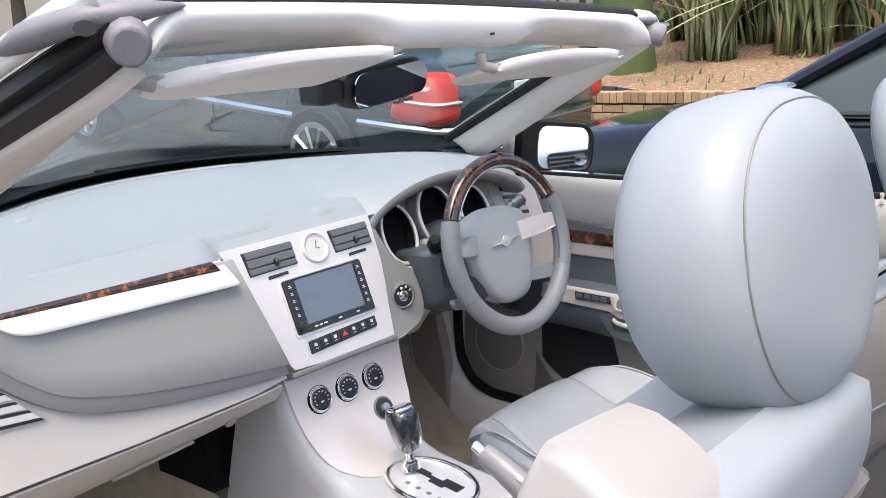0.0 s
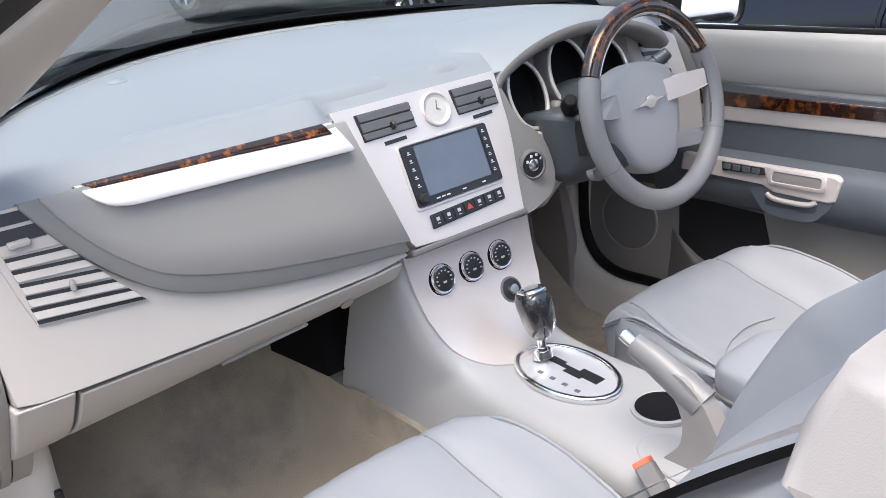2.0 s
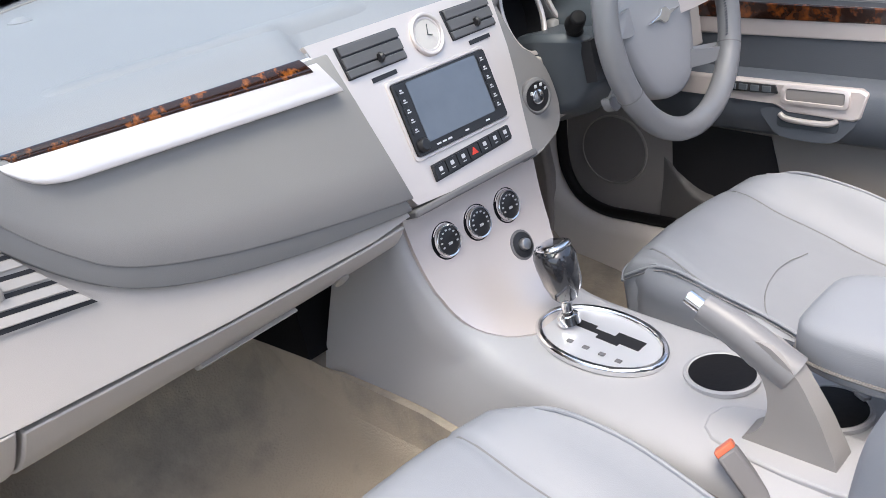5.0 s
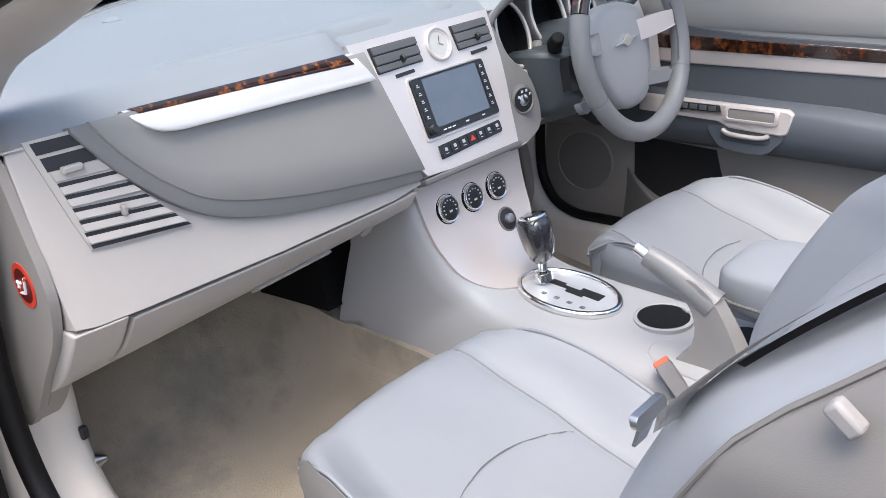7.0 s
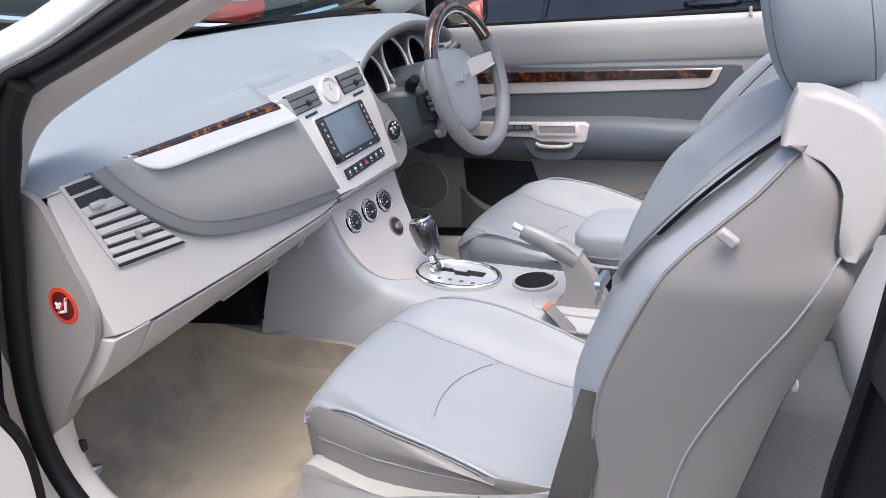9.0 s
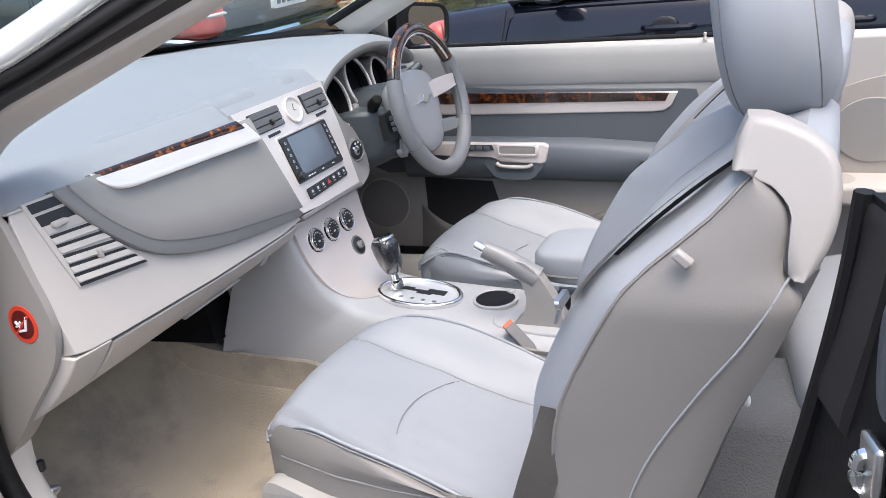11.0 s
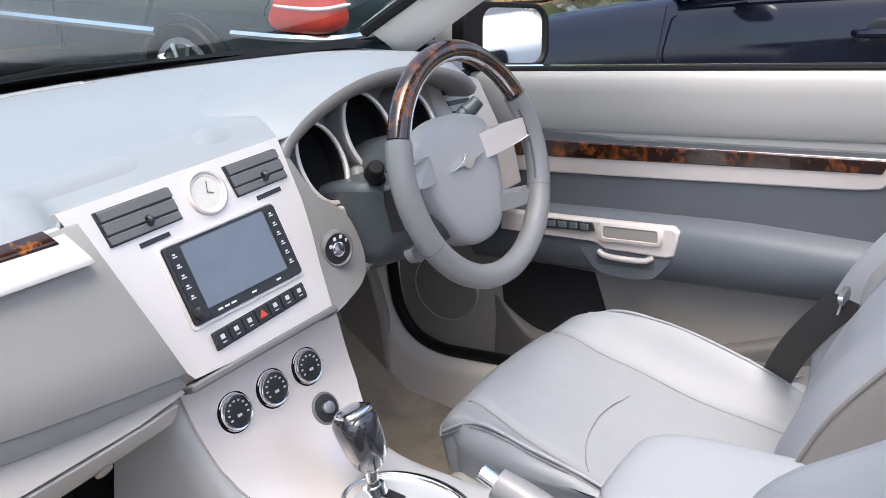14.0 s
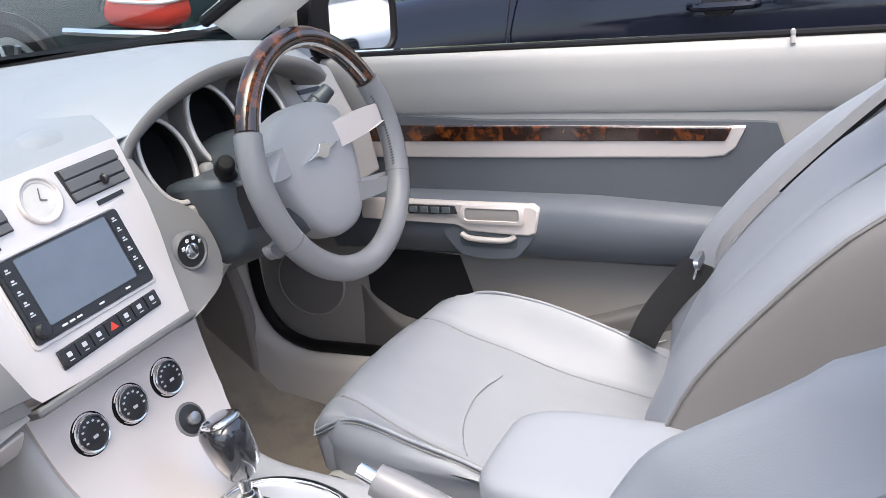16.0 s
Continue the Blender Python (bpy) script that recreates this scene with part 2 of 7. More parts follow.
def tube(points, radius, n=10, closed=False, flat=1.0, up=(0, 0, 1), bm=None, caps=True):
    """A round or flattened bar along a line; radius: a number, or a function of 0..1."""
    pts = [Vector(p) for p in points]
    k, rings = len(pts), []
    for i, p in enumerate(pts):
        d = pts[(i + 1) % k] - pts[i - 1] if closed else pts[min(k - 1, i + 1)] - pts[max(0, i - 1)]
        d.normalize()
        side = d.cross(Vector(up))
        if side.length < 1e-3:
            side = d.cross(Vector((1, 0, 0)))
        side.normalize()
        top = side.cross(d)
        r = radius(i / max(1, k - 1)) if callable(radius) else radius
        rings.append([p + r * (math.cos(a) * side + flat * math.sin(a) * top) for a in (2 * math.pi * j / n for j in range(n))])
    bm = bm or bmesh.new()
    if closed:
        rings.append(rings[0])
        vs = [[bm.verts.new(p) for p in r] for r in rings[:-1]]
        for i in range(k):
            a, b = vs[i], vs[(i + 1) % k]
            for j in range(n):
                bm.faces.new((a[j], a[(j + 1) % n], b[(j + 1) % n], b[j]))
        return bm
    return loft(rings, caps, bm)


def lathe(profile, at, axis, n=24, bm=None, squash=(1, 1)):
    """Turns (radius, height) rows about an axis through at."""
    z = Vector(axis).normalized()
    x = z.cross(Vector((0, 0, 1)))
    x = (x if x.length > 1e-3 else z.cross(Vector((0, 1, 0)))).normalized()
    y = z.cross(x)
    rings = [[Vector(at) + z * h + r * (squash[0] * math.cos(a) * x + squash[1] * math.sin(a) * y)
              for a in (2 * math.pi * j / n for j in range(n))] for r, h in profile]
    return loft(rings, True, bm)


def pillow(c, size, e=3.0, nu=20, nv=12, shape=None, turn=None):
    """A cushion: a rounded block; shape(p) may move its points (in -1..1) before it is scaled."""
    rings = []
    for j in range(1, nv):
        t = -math.pi / 2 + math.pi * j / nv
        ring = []
        for i in range(nu):
            a = 2 * math.pi * i / nu
            f = lambda v: math.copysign(abs(v) ** (2 / e), v)
            p = Vector((f(math.cos(t)) * f(math.cos(a)), f(math.cos(t)) * f(math.sin(a)), f(math.sin(t))))
            if shape:
                p = Vector(shape(p))
            p = Vector((p.x * size[0] / 2, p.y * size[1] / 2, p.z * size[2] / 2))
            ring.append((turn @ p if turn else p) + Vector(c))
        rings.append(ring)
    return loft(rings)


def rrect(x0, y0, x1, y1, r, n=4):
    out = []
    for cx, cy, a0 in ((x1 - r, y1 - r, 0), (x0 + r, y1 - r, 90), (x0 + r, y0 + r, 180), (x1 - r, y0 + r, 270)):
        for i in range(n + 1):
            a = radians(a0 + 90 * i / n)
            out.append((cx + r * math.cos(a), cy + r * math.sin(a)))
    return out


def oval(cx, cy, rx, ry, n=32):
    return [(cx + rx * math.cos(2 * math.pi * i / n), cy + ry * math.sin(2 * math.pi * i / n)) for i in range(n)]


# ---- cabin shell ----
def dash(x, z, w):
    """A place on the fascia, w metres proud of it towards the seats."""
    y = -0.0815 + (z - 0.807) * 0.259 + 0.035 * max(0.0, (-x - 0.14) / 0.5) ** 1.5
    return Vector((x, y - w, z + 0.25 * w))


def stack(x, z, w):
    """A place on the face of the centre stack."""
    return Vector((x, -0.012 - (0.969 - z) * 0.377 - w * 0.936, z + w * 0.353))


ASPHALT = material("asphalt", (0.06, 0.062, 0.065), 0.85, var=0.25, scale=0.8, grain=0.6, grain_scale=90)


def ground_z(y):
    """The yard rises ahead of the car and levels out."""
    t = min(1.0, max(0.0, (y - 1.0) / 11.0))
    return 1.25 * t


gx = [-600, -200, -60, -20, -8, -3, 0, 3, 6.5, 7.2, 12, 20, 60, 200, 600]
gy = [-600, -200, -60, -20, -8, -3, 0, 1, 2, 4, 6, 8, 10, 12, 14, 20, 30, 60, 200, 600]
ground_bm = loft([[Vector((x, y, ground_z(y) if x < 7 or y > 12 else 0.0)) for y in gy] for x in gx], False, closed=False)
tagged(part("ground", ground_bm, ASPHALT), "grey asphalt of a car yard", "ground", kind="structure")

# floor pan with the carpet, tunnel and bulkhead
rows = []
for y, zf in ((-0.82, 0.318), (-0.7, 0.315), (-0.5, 0.312), (-0.2, 0.31), (0.12, 0.31), (0.26, 0.33), (0.42, 0.47), (0.56, 0.66), (0.58, 0.74)):
    rows.append([Vector((x, y, max(zf, zf + h))) for x, h in
                 ((-0.66, 0.10), (-0.63, 0.03), (-0.60, 0.0), (-0.4, -0.005), (-0.2, 0.0), (-0.15, 0.04), (-0.12, 0.14), (0.12, 0.14),
                  (0.15, 0.04), (0.2, 0.0), (0.4, -0.005), (0.60, 0.0), (0.63, 0.03), (0.66, 0.10))])
rear_mat = [[Vector((x, y, zf + h + 0.004)) for x, h in ((-0.66, 0.11), (-0.62, 0.03), (-0.60, 0.002), (-0.2, 0.002), (-0.13, 0.12), (-0.11, 0.142), (0.11, 0.142), (0.13, 0.12), (0.2, 0.002), (0.60, 0.002), (0.62, 0.03), (0.66, 0.11))] for y, zf in ((-1.9, 0.36), (-1.25, 0.36), (-1.15, 0.33), (-0.80, 0.325))]
tagged(part("rear_carpet", loft(rear_mat, False, closed=False), CARPET_BLUE, smooth=60), "dark grey carpet on the rear floor", "carpet", kind="structure")
tagged(part("floor", loft([spline(r, 3) for r in rows], False, closed=False), CARPET, smooth=70),
       "worn beige carpet on the cabin floor, darker by the console", "carpet", kind="structure")

# door sills and jambs; the passenger door stands open
for s, nm in ((-1, "sill_near"), (1, "sill_far")):
    sill = thing(nm, (s * 0.69, -0.3, 0.2), "pale stone plastic door sill with a black rubber seal", "sill", kind="structure")
    line = [(-1.0, 0.43), (-0.3, 0.425), (-0.05, 0.425), (0.06, 0.435), (0.115, 0.455), (0.145, 0.50), (0.155, 0.55), (0.152, 0.60), (0.165, 0.68), (0.19, 0.78), (0.20, 0.9)]
    if s > 0:
        line = [(-1.0, 0.40), (-0.3, 0.405), (0.0, 0.412), (0.12, 0.410), (0.20, 0.410), (0.26, 0.432), (0.296, 0.475), (0.308, 0.53), (0.308, 0.60), (0.30, 0.70), (0.28, 0.85)]
    pts = spline([(0, a, b) for a, b in line], 5)
    rings = []
    for i, p in enumerate(pts):
        d = (pts[min(len(pts) - 1, i + 1)] - pts[max(0, i - 1)]).normalized()
        nrm = Vector((0, -d.z, d.y))
        rings.append([Vector((s * px, p.y, p.z)) + nrm * h for px, h in ((0.605, -0.12), (0.618, -0.02), (0.632, -0.004), (0.65, 0.0), (0.70, 0.0), (0.73, -0.006), (0.74, -0.03), (0.74, -0.12))])
    part("scuff_plate", loft(rings), CREAM, sill, "cream scuff plate", smooth=60)
    path = [(-1.0, 0.462), (-0.3, 0.452), (-0.1, 0.455), (0.0, 0.468), (0.068, 0.507), (0.107, 0.591), (0.110, 0.697), (0.084, 0.811), (0.053, 0.908), (0.023, 1.006), (0.002, 1.05), (-0.02, 1.10), (-0.06, 1.145)] if s < 0 else [(a - 0.010 * min(1, max(0, (b - 0.41) / 0.08)), b + 0.010 * (b < 0.5)) for a, b in line]
    part("door_seal", tube(spline([(-0.724 if s < 0 else 0.660, a, b) for a, b in path], 6), 0.016 if s < 0 else 0.012, 12, up=(1, 0, 0)), RUBBER, sill, "black rubber door seal")
    part("outer_sill", box((s * 0.83, -0.35, 0.32), (0.12, 1.6, 0.16)), SILVERPAINT, sill, "silver painted sill", bevel=0.03)
    if s < 0:
        part("jamb", solid([(y, z) for y, z in ((0.14, 0.42), (0.135, 0.50), (0.128, 0.588), (0.126, 0.70), (0.100, 0.812), (0.070, 0.91), (0.040, 1.008), (0.01, 1.05), (0.5, 1.02), (0.5, 0.4))],
             lambda u, v, w: Vector((-0.750 - w, u, v)), 0, 0.05), RUBBER, sill, "dark door jamb", bevel=0.01)
        bolt = lathe([(0.011, 0), (0.012, 0.006), (0.008, 0.012), (0.004, 0.02)], (-0.622, 0.165, 0.478), (1, -0.5, 0.1), 12)
        part("bolt", bolt, STEEL, sill, "dull steel bolt")
        part("clip", box((-0.626, 0.158, 0.535), (0.012, 0.012, 0.02)), BLACK, sill, bevel=0.003)

# the open passenger door, swung out ahead of the sill
open_door = thing("door_2", (-1.1, -0.06, 0.45), "open passenger door with a pale inner panel", "door", kind="structure")
swung = lambda u, v, w: Vector((u, 0.05 + 0.36 * (u + 0.80) - w, v))
edge = [(p.x, p.y) for p in spline([(-0.835, 0.745, 0), (-0.823, 0.714, 0), (-0.807, 0.681, 0), (-0.798, 0.643, 0), (-0.799, 0.597, 0), (-0.806, 0.55, 0), (-0.83, 0.47, 0), (-0.88, 0.42, 0)], 4)]
part("inner_panel", solid(edge + [(-1.45, 0.40), (-1.5, 0.62), (-1.45, 0.90), (-1.0, 0.90), (-0.88, 0.83)], swung, -0.03, 0.0), CREAM, open_door, "pale inner panel", bevel=0.008)
part("outer_skin", solid([(-0.80, 0.40), (-1.50, 0.38), (-1.54, 0.64), (-1.50, 0.92), (-0.86, 0.92), (-0.80, 0.75)], swung, -0.16, -0.032), SILVERPAINT, open_door, "silver door skin", bevel=0.02)
part("panel_seal", tube([swung(u + 0.012, v, -0.012) for u, v in edge], 0.012, 10, up=(0, 1, 0)), RUBBER, open_door, "black rubber seal")

# ---- dashboard ----
board = thing("dashboard", (0, 0.2, 0.8), "two-tone grey dashboard with tortoiseshell wood and silver strip", "dashboard")


def pad_z(x, y):
    return 1.020 + 0.030 * min(1, max(0, (y + 0.03) / 0.35)) ** 0.8 - 0.012 * (x / 0.7) ** 2


def reach(x):
    """How far forward the pad goes below the windscreen."""
    return 0.25 + 0.48 * max(0.0, 1 - (x / 0.66) ** 2)


def pad_front(x):
    """The front edge of the pad; it steps back above the centre stack and the dials."""
    if x >= 0.16:
        return 0.09
    f = dash(x, 1.005, 0.004).y
    step = min(1, max(0, (x + 0.212) / 0.030))
    return f + (0.004 - f) * step * step * (3 - 2 * step)


def pad_top(x, y):
    """The pad's surface, rolled off towards its front edge and its ends."""
    dip = 0.02 * max(0.0, (abs(x) - 0.6) / 0.085) ** 2
    roll = 0.027 * min(1, max(0.0, 1 - (y - pad_front(x) - 0.004) / 0.048)) ** 1.4 if x < 0.16 else 0
    return pad_z(x, y) - dip - roll


rings = []
for x in [-0.685 + 1.37 * i / 90 for i in range(91)]:
    f = pad_front(x)
    lip = 0.984 + 0.014 * min(1, max(0, (x + 0.212) / 0.030)) * (x < 0.16)
    dip = 0.02 * max(0.0, (abs(x) - 0.6) / 0.085) ** 2
    top = []
    for k in range(19):
        y = f + 0.004 + (reach(x) - f) * (k / 18) ** 1.9
        top.append(Vector((x, y, pad_top(x, y))))
    ring = [Vector((x, f + 0.03, lip - 0.004)), Vector((x, f + 0.002, lip)), Vector((x, f - 0.003, max(lip + 0.002, 0.988 - dip))), Vector((x, f + 0.001, max(lip + 0.003, 0.9915 - dip)))] + top
    ring += [Vector((x, reach(x) + 0.02, 0.95)), Vector((x, 0.2, 0.9))]
    rings.append(ring)
part("top_pad", loft(rings), PAD, board, "soft blue-grey dash top", smooth=50)
part("defroster_strip", loft([[Vector((x, reach(x) + d, pad_z(x, 0.5) + h)) for d, h in ((-0.085, 0.0015), (-0.08, 0.004), (0.0, 0.012), (0.02, 0.0))]
                              for x in [-0.63 + 0.07 * i for i in range(19)]]), MATT_BLACK, board, "black band under the windscreen", smooth=60)
part("rear_groove", tube([Vector((x, reach(x) - 0.135, pad_z(x, reach(x) - 0.135) + 0.0006)) for x in [-0.56 + 0.04 * i for i in range(21)]], 0.0035, 6, flat=0.4), PANEL, board, "groove ahead of the windscreen")
part("rear_ridge", tube([Vector((x, reach(x) - 0.118, pad_z(x, reach(x) - 0.118) - 0.001)) for x in [-0.57 + 0.04 * i for i in range(21)]], 0.008, 8, flat=0.6), PAD, board)
part("sun_sensor", lathe([(0.016, -0.004), (0.016, 0.002), (0.008, 0.007), (0.003, 0.008)], (-0.33, 0.38, 1.046), (0, 0, 1), 14), PAD, board)
for x0, x1 in ((-0.48, -0.036), (0.011, 0.105)):
    ridge = []
    for i in range(33):
        x = x0 + (x1 - x0) * i / 32
        y = dash(x, 1.012, -0.066).y
        e = min(1.0, min(x - x0, x1 - x) / 0.045)
        e = e * e * (3 - 2 * e)
        ridge.append([Vector((x, y + d, pad_top(x, y + d) + (h if h < 0 else h * e) - 0.003 * (1 - e))) for d, h in ((-0.012, -0.002), (-0.008, 0.0014), (-0.004, 0.0032), (0.000, 0.0038), (0.005, 0.0036), (0.014, 0.0020), (0.030, -0.002), (0.0, -0.006))])
    part("stitched_crease", loft(ridge), PAD, board, "long soft ridge", smooth=80)

# fascia: pale lower board, rim with shading in its colour, grey glove panel, silver and wood strip
lower = [(-0.683, 0.988), (-0.60, 0.992), (-0.30, 0.985), (-0.215, 0.98), (-0.19, 0.93), (-0.165, 0.86), (-0.145, 0.798), (-0.205, 0.791), (-0.40, 0.7845), (-0.60, 0.781), (-0.655, 0.781), (-0.680, 0.785), (-0.684, 0.86)]
part("lower_board", solid(lower, dash, -0.05, 0.0), LIGHT, board, "pale stone fascia board", bevel=0.003)
curve = spline([(-0.612, 0.990, 0), (-0.582, 0.944, 0), (-0.541, 0.899, 0), (-0.499, 0.866, 0), (-0.455, 0.846, 0), (-0.391, 0.830, 0), (-0.291, 0.816, 0), (-0.146, 0.805, 0)], 5)


def fascia(low, top, right, put, w0, w1, n=40):
    """A plate on the fascia between a lower line and an upper height, with a slanted right end; follows the fascia's curve."""
    rings = []
    x0, x1 = low[0][0], low[-1][0]
    for i in range(n + 1):
        x = x0 + (x1 - x0) * i / n
        zb = lerp_line(low, x)
        zt = top(x) if callable(top) else top
        zt = max(zt, zb + 0.0008)
        e = 0.0022
        ring = []
        for v, w in ((zb, w0), (zb, w1 - e), (zb + e * 0.6, w1 - e * 0.3), (zb + 0.3 * (zt - zb), w1), (zb + 0.7 * (zt - zb), w1), (zt - e * 0.6, w1 - e * 0.3), (zt, w1 - e), (zt, w0)):
            ring.append(put(x + right * (v - low[-1][1]) * (i / n) ** 3, v, w))
        rings.append(ring)
    return loft(rings)


def lerp_line(line, x):
    for (a, p), (b, q) in zip(line, line[1:]):
        if x <= b:
            return p + (q - p) * (x - a) / (b - a)
    return line[-1][1]


curve = [(p.x, p.y) for p in curve]
part("glove_panel_rim", fascia(curve, 0.997, -0.30, dash, -0.012, 0.010), EDGE, board, "rim of the glove panel with its shading painted in", smooth=60)
inner = [(p.x, p.y) for p in spline([(-0.590, 0.992, 0), (-0.562, 0.948, 0), (-0.522, 0.906, 0), (-0.468, 0.872, 0), (-0.345, 0.843, 0), (-0.142, 0.818, 0)], 6)]
part("glove_panel", fascia(inner, 0.998, -0.28, dash, 0.006, 0.0135), PANEL, board, "mid grey glove panel", smooth=60)
strip_put = lambda u, v, w: dash(u, v, w + 0.42 * (0.985 - v))
strip = [(-0.550, 0.999), (-0.540, 0.984), (-0.527, 0.973), (-0.513, 0.967), (-0.495, 0.964), (-0.33, 0.961), (-0.197, 0.958)]
part("silver_strip", fascia(strip, 1.0005, -0.34, strip_put, 0.006, 0.0165), SILVER, board, "satin silver strip", smooth=60)
burr = [(-0.541, 1.000), (-0.533, 0.993), (-0.37, 0.990), (-0.219, 0.985)]
part("wood_strip", fascia(burr, 1.0015, -0.45, strip_put, 0.012, 0.0185), WOOD, board, "glossy tortoiseshell wood strip", smooth=60)

# glove box lid that curls under, and the underside
def under(x, t):
    """The underside of the fascia: t runs from the seam to the bottom edge."""
    k = min(1.0, max(0.0, (-x - 0.15) / 0.51))
    a = dash(x, 0.794 - 0.015 * k**0.6, 0.001)
    b = Vector((x, -0.045 + 0.185 * k**1.1, 0.757 - 0.128 * k**1.1))
    return a.lerp(b, t) + Vector((0, -0.018 * k, -0.012)) * math.sin(math.pi * t)


for nm, x0, x1, lb in (("glove_box_lid", -0.612, -0.155, "pale glove box lid"), ("corner_board", -0.684, -0.617, "pale corner of the fascia")):
    lid = []
    for i in range(13):
        x = x0 + (x1 - x0) * i / 12
        t0 = 0.04 if nm == "glove_box_lid" else 0.0
        row = [under(x, t0 + (1 - t0) * k / 8) for k in range(9)]
        lid.append(row + [row[-1] + Vector((0, 0.06, 0.03)), row[0] + Vector((0, 0.06, 0.0))])
    part(nm, loft(lid), LIGHT, board, lb, bevel=0.003, smooth=60)
part("seam_shadow", loft([[under(x, 0.01) + Vector((0, 0.012, 0.004)), under(x, 0.06) + Vector((0, 0.012, 0)), under(x, 0.06) + Vector((0, 0.04, 0)), under(x, 0.0) + Vector((0, 0.04, 0.004))] for x in [-0.614 + 0.046 * i for i in range(11)]]), BLACK, board, "black seam above the lid")
part("glove_box_catch", loft([[under(x, 0.50) + Vector((0, -0.004, -0.004)), under(x, 0.62) + Vector((0, -0.004, -0.004)), under(x, 0.62) + Vector((0, 0.01, 0)), under(x, 0.50) + Vector((0, 0.01, 0))] for x in (-0.42, -0.36, -0.30)]), STONE, board, bevel=0.002)
part("glove_box_lock", lathe([(0.010, -0.004), (0.010, 0.003), (0.006, 0.0045)], under(-0.24, 0.5), (0, -0.8, -0.6), 14), STEEL, board)
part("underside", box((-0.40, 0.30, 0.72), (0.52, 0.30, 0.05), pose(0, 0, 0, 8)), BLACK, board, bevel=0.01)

# end cap beside the open door
cap = [(0.17, 0.99), (0.06, 1.0), (0.015, 0.985), (0.0, 0.955), (-0.018, 0.90), (-0.033, 0.855), (-0.036, 0.815), (-0.015, 0.765), (0.04, 0.70), (0.11, 0.618), (0.16, 0.60), (0.18, 0.75)]
cap_line = [(p.x, p.y) for p in spline([(a, b, 0) for a, b in cap], 4, True)]
part("end_cap", solid(cap_line, lambda u, v, w: Vector((-0.684 - w, u, v)), 0.0, 0.012), CAP, board, "taupe end cap", bevel=0.006)
part("end_cap_core", solid([(u + 0.004, v) for u, v in cap_line], lambda u, v, w: Vector((-0.655 - w, u, v)), 0.0, 0.026), CAP, board)
warn = thing("warning_label", (-0.697, 0.016, 0.81), "round red airbag warning sticker with white figure bars", "sticker")
face = lambda u, v, w: Vector((-0.6962 - w, 0.016 + u, 0.833 + v))
part("disc", solid(oval(0, 0, 0.0255, 0.028), face, 0, 0.0012), STICKER, warn)
part("field", solid(oval(0, 0, 0.0195, 0.0215), face, 0.001, 0.0018), FIELD, warn, "dark red field")
for u0, v0, u1, v1 in ((-0.010, 0.012, -0.004, -0.008), (-0.004, -0.008, 0.008, -0.010), (0.002, 0.004, 0.012, -0.004), (0.004, -0.004, 0.012, 0.004)):
    part("figure_bar", tube([face(u0, v0, 0.002), face(u1, v1, 0.002)], 0.0022, 6), WHITE, warn)
part("slash", tube([face(-0.014, 0.014, 0.0024), face(0.014, -0.014, 0.0024)], 0.0018, 6), STICKER, warn)

# side air vent
vent = thing("side_air_vent", (-0.6, 0.0, 0.9), "pale side air vent with slanted slats beside black gaps", "air vent")
frame_at = dash
lip = spline([(-0.611, 0.994, 0), (-0.596, 0.966, 0), (-0.574, 0.934, 0), (-0.548, 0.900, 0), (-0.524, 0.872, 0), (-0.509, 0.856, 0)], 3)
quad = [(-0.663, 0.993), *((p.x, p.y) for p in lip), (-0.57, 0.859), (-0.632, 0.864), (-0.642, 0.900), (-0.652, 0.945)]
part("frame", solid(quad, frame_at, -0.002, 0.0028), LIGHT, vent, bevel=0.002)
for u0, u1, z0, z1 in ((-0.656, -0.611, 0.990, 0.9765), (-0.651, -0.600, 0.9725, 0.957)):
    part("opening", solid([(u0, z0), (u1, z0), (u1 + 0.008, z1), (u0 + 0.003, z1)], frame_at, 0.002, 0.0036), BLACK, vent)
for a0, z0, a1, z1 in ((-0.643, 0.943, -0.576, 0.940), (-0.640, 0.9285, -0.566, 0.9235), (-0.637, 0.913, -0.552, 0.9055), (-0.635, 0.8985, -0.540, 0.8895), (-0.634, 0.884, -0.527, 0.8745), (-0.632, 0.8695, -0.515, 0.8605)):
    part("slot", solid([(a0, z0), (a1, z1), (a1 + 0.004, z1 - 0.0042), (a0 + 0.001, z0 - 0.0046)], frame_at, 0.002, 0.0036), BLACK, vent)
    if z0 > 0.875:
        part("slat", solid([(a0, z0 - 0.0044), (a1 + 0.003, z1 - 0.0042), (a1 + 0.010, z1 - 0.0132), (a0 + 0.002, z0 - 0.0136)], lambda u, v, w: frame_at(u, v, w + 0.25 * (z0 - 0.0044 - v)), 0.002, 0.0040), LIGHT, vent, bevel=0.0012)
part("slat", solid([(-0.647, 0.9565), (-0.590, 0.9565), (-0.580, 0.9425), (-0.644, 0.944)], frame_at, 0.002, 0.0046), LIGHT, vent, bevel=0.002)
part("thumb_tab", box(frame_at(-0.585, 0.896, 0.008), (0.006, 0.010, 0.013)), STONE, vent, bevel=0.002)
part("thumb_tab", box(frame_at(-0.624, 0.955, 0.008), (0.024, 0.010, 0.008)), LIGHT, vent, bevel=0.002)

# ---- centre stack ----
cs = thing("centre_stack", (0, 0.05, 0.8), "satin silver centre stack with air vents and clock", "dashboard panel")
face_line = [(-0.190, 1.004), (0.124, 1.004), (0.122, 0.965), (0.120, 0.925), (0.114, 0.888), (0.104, 0.848), (0.094, 0.797), (0.05, 0.797), (-0.05, 0.797), (-0.125, 0.802), (-0.140, 0.825), (-0.155, 0.875), (-0.176, 0.955)]
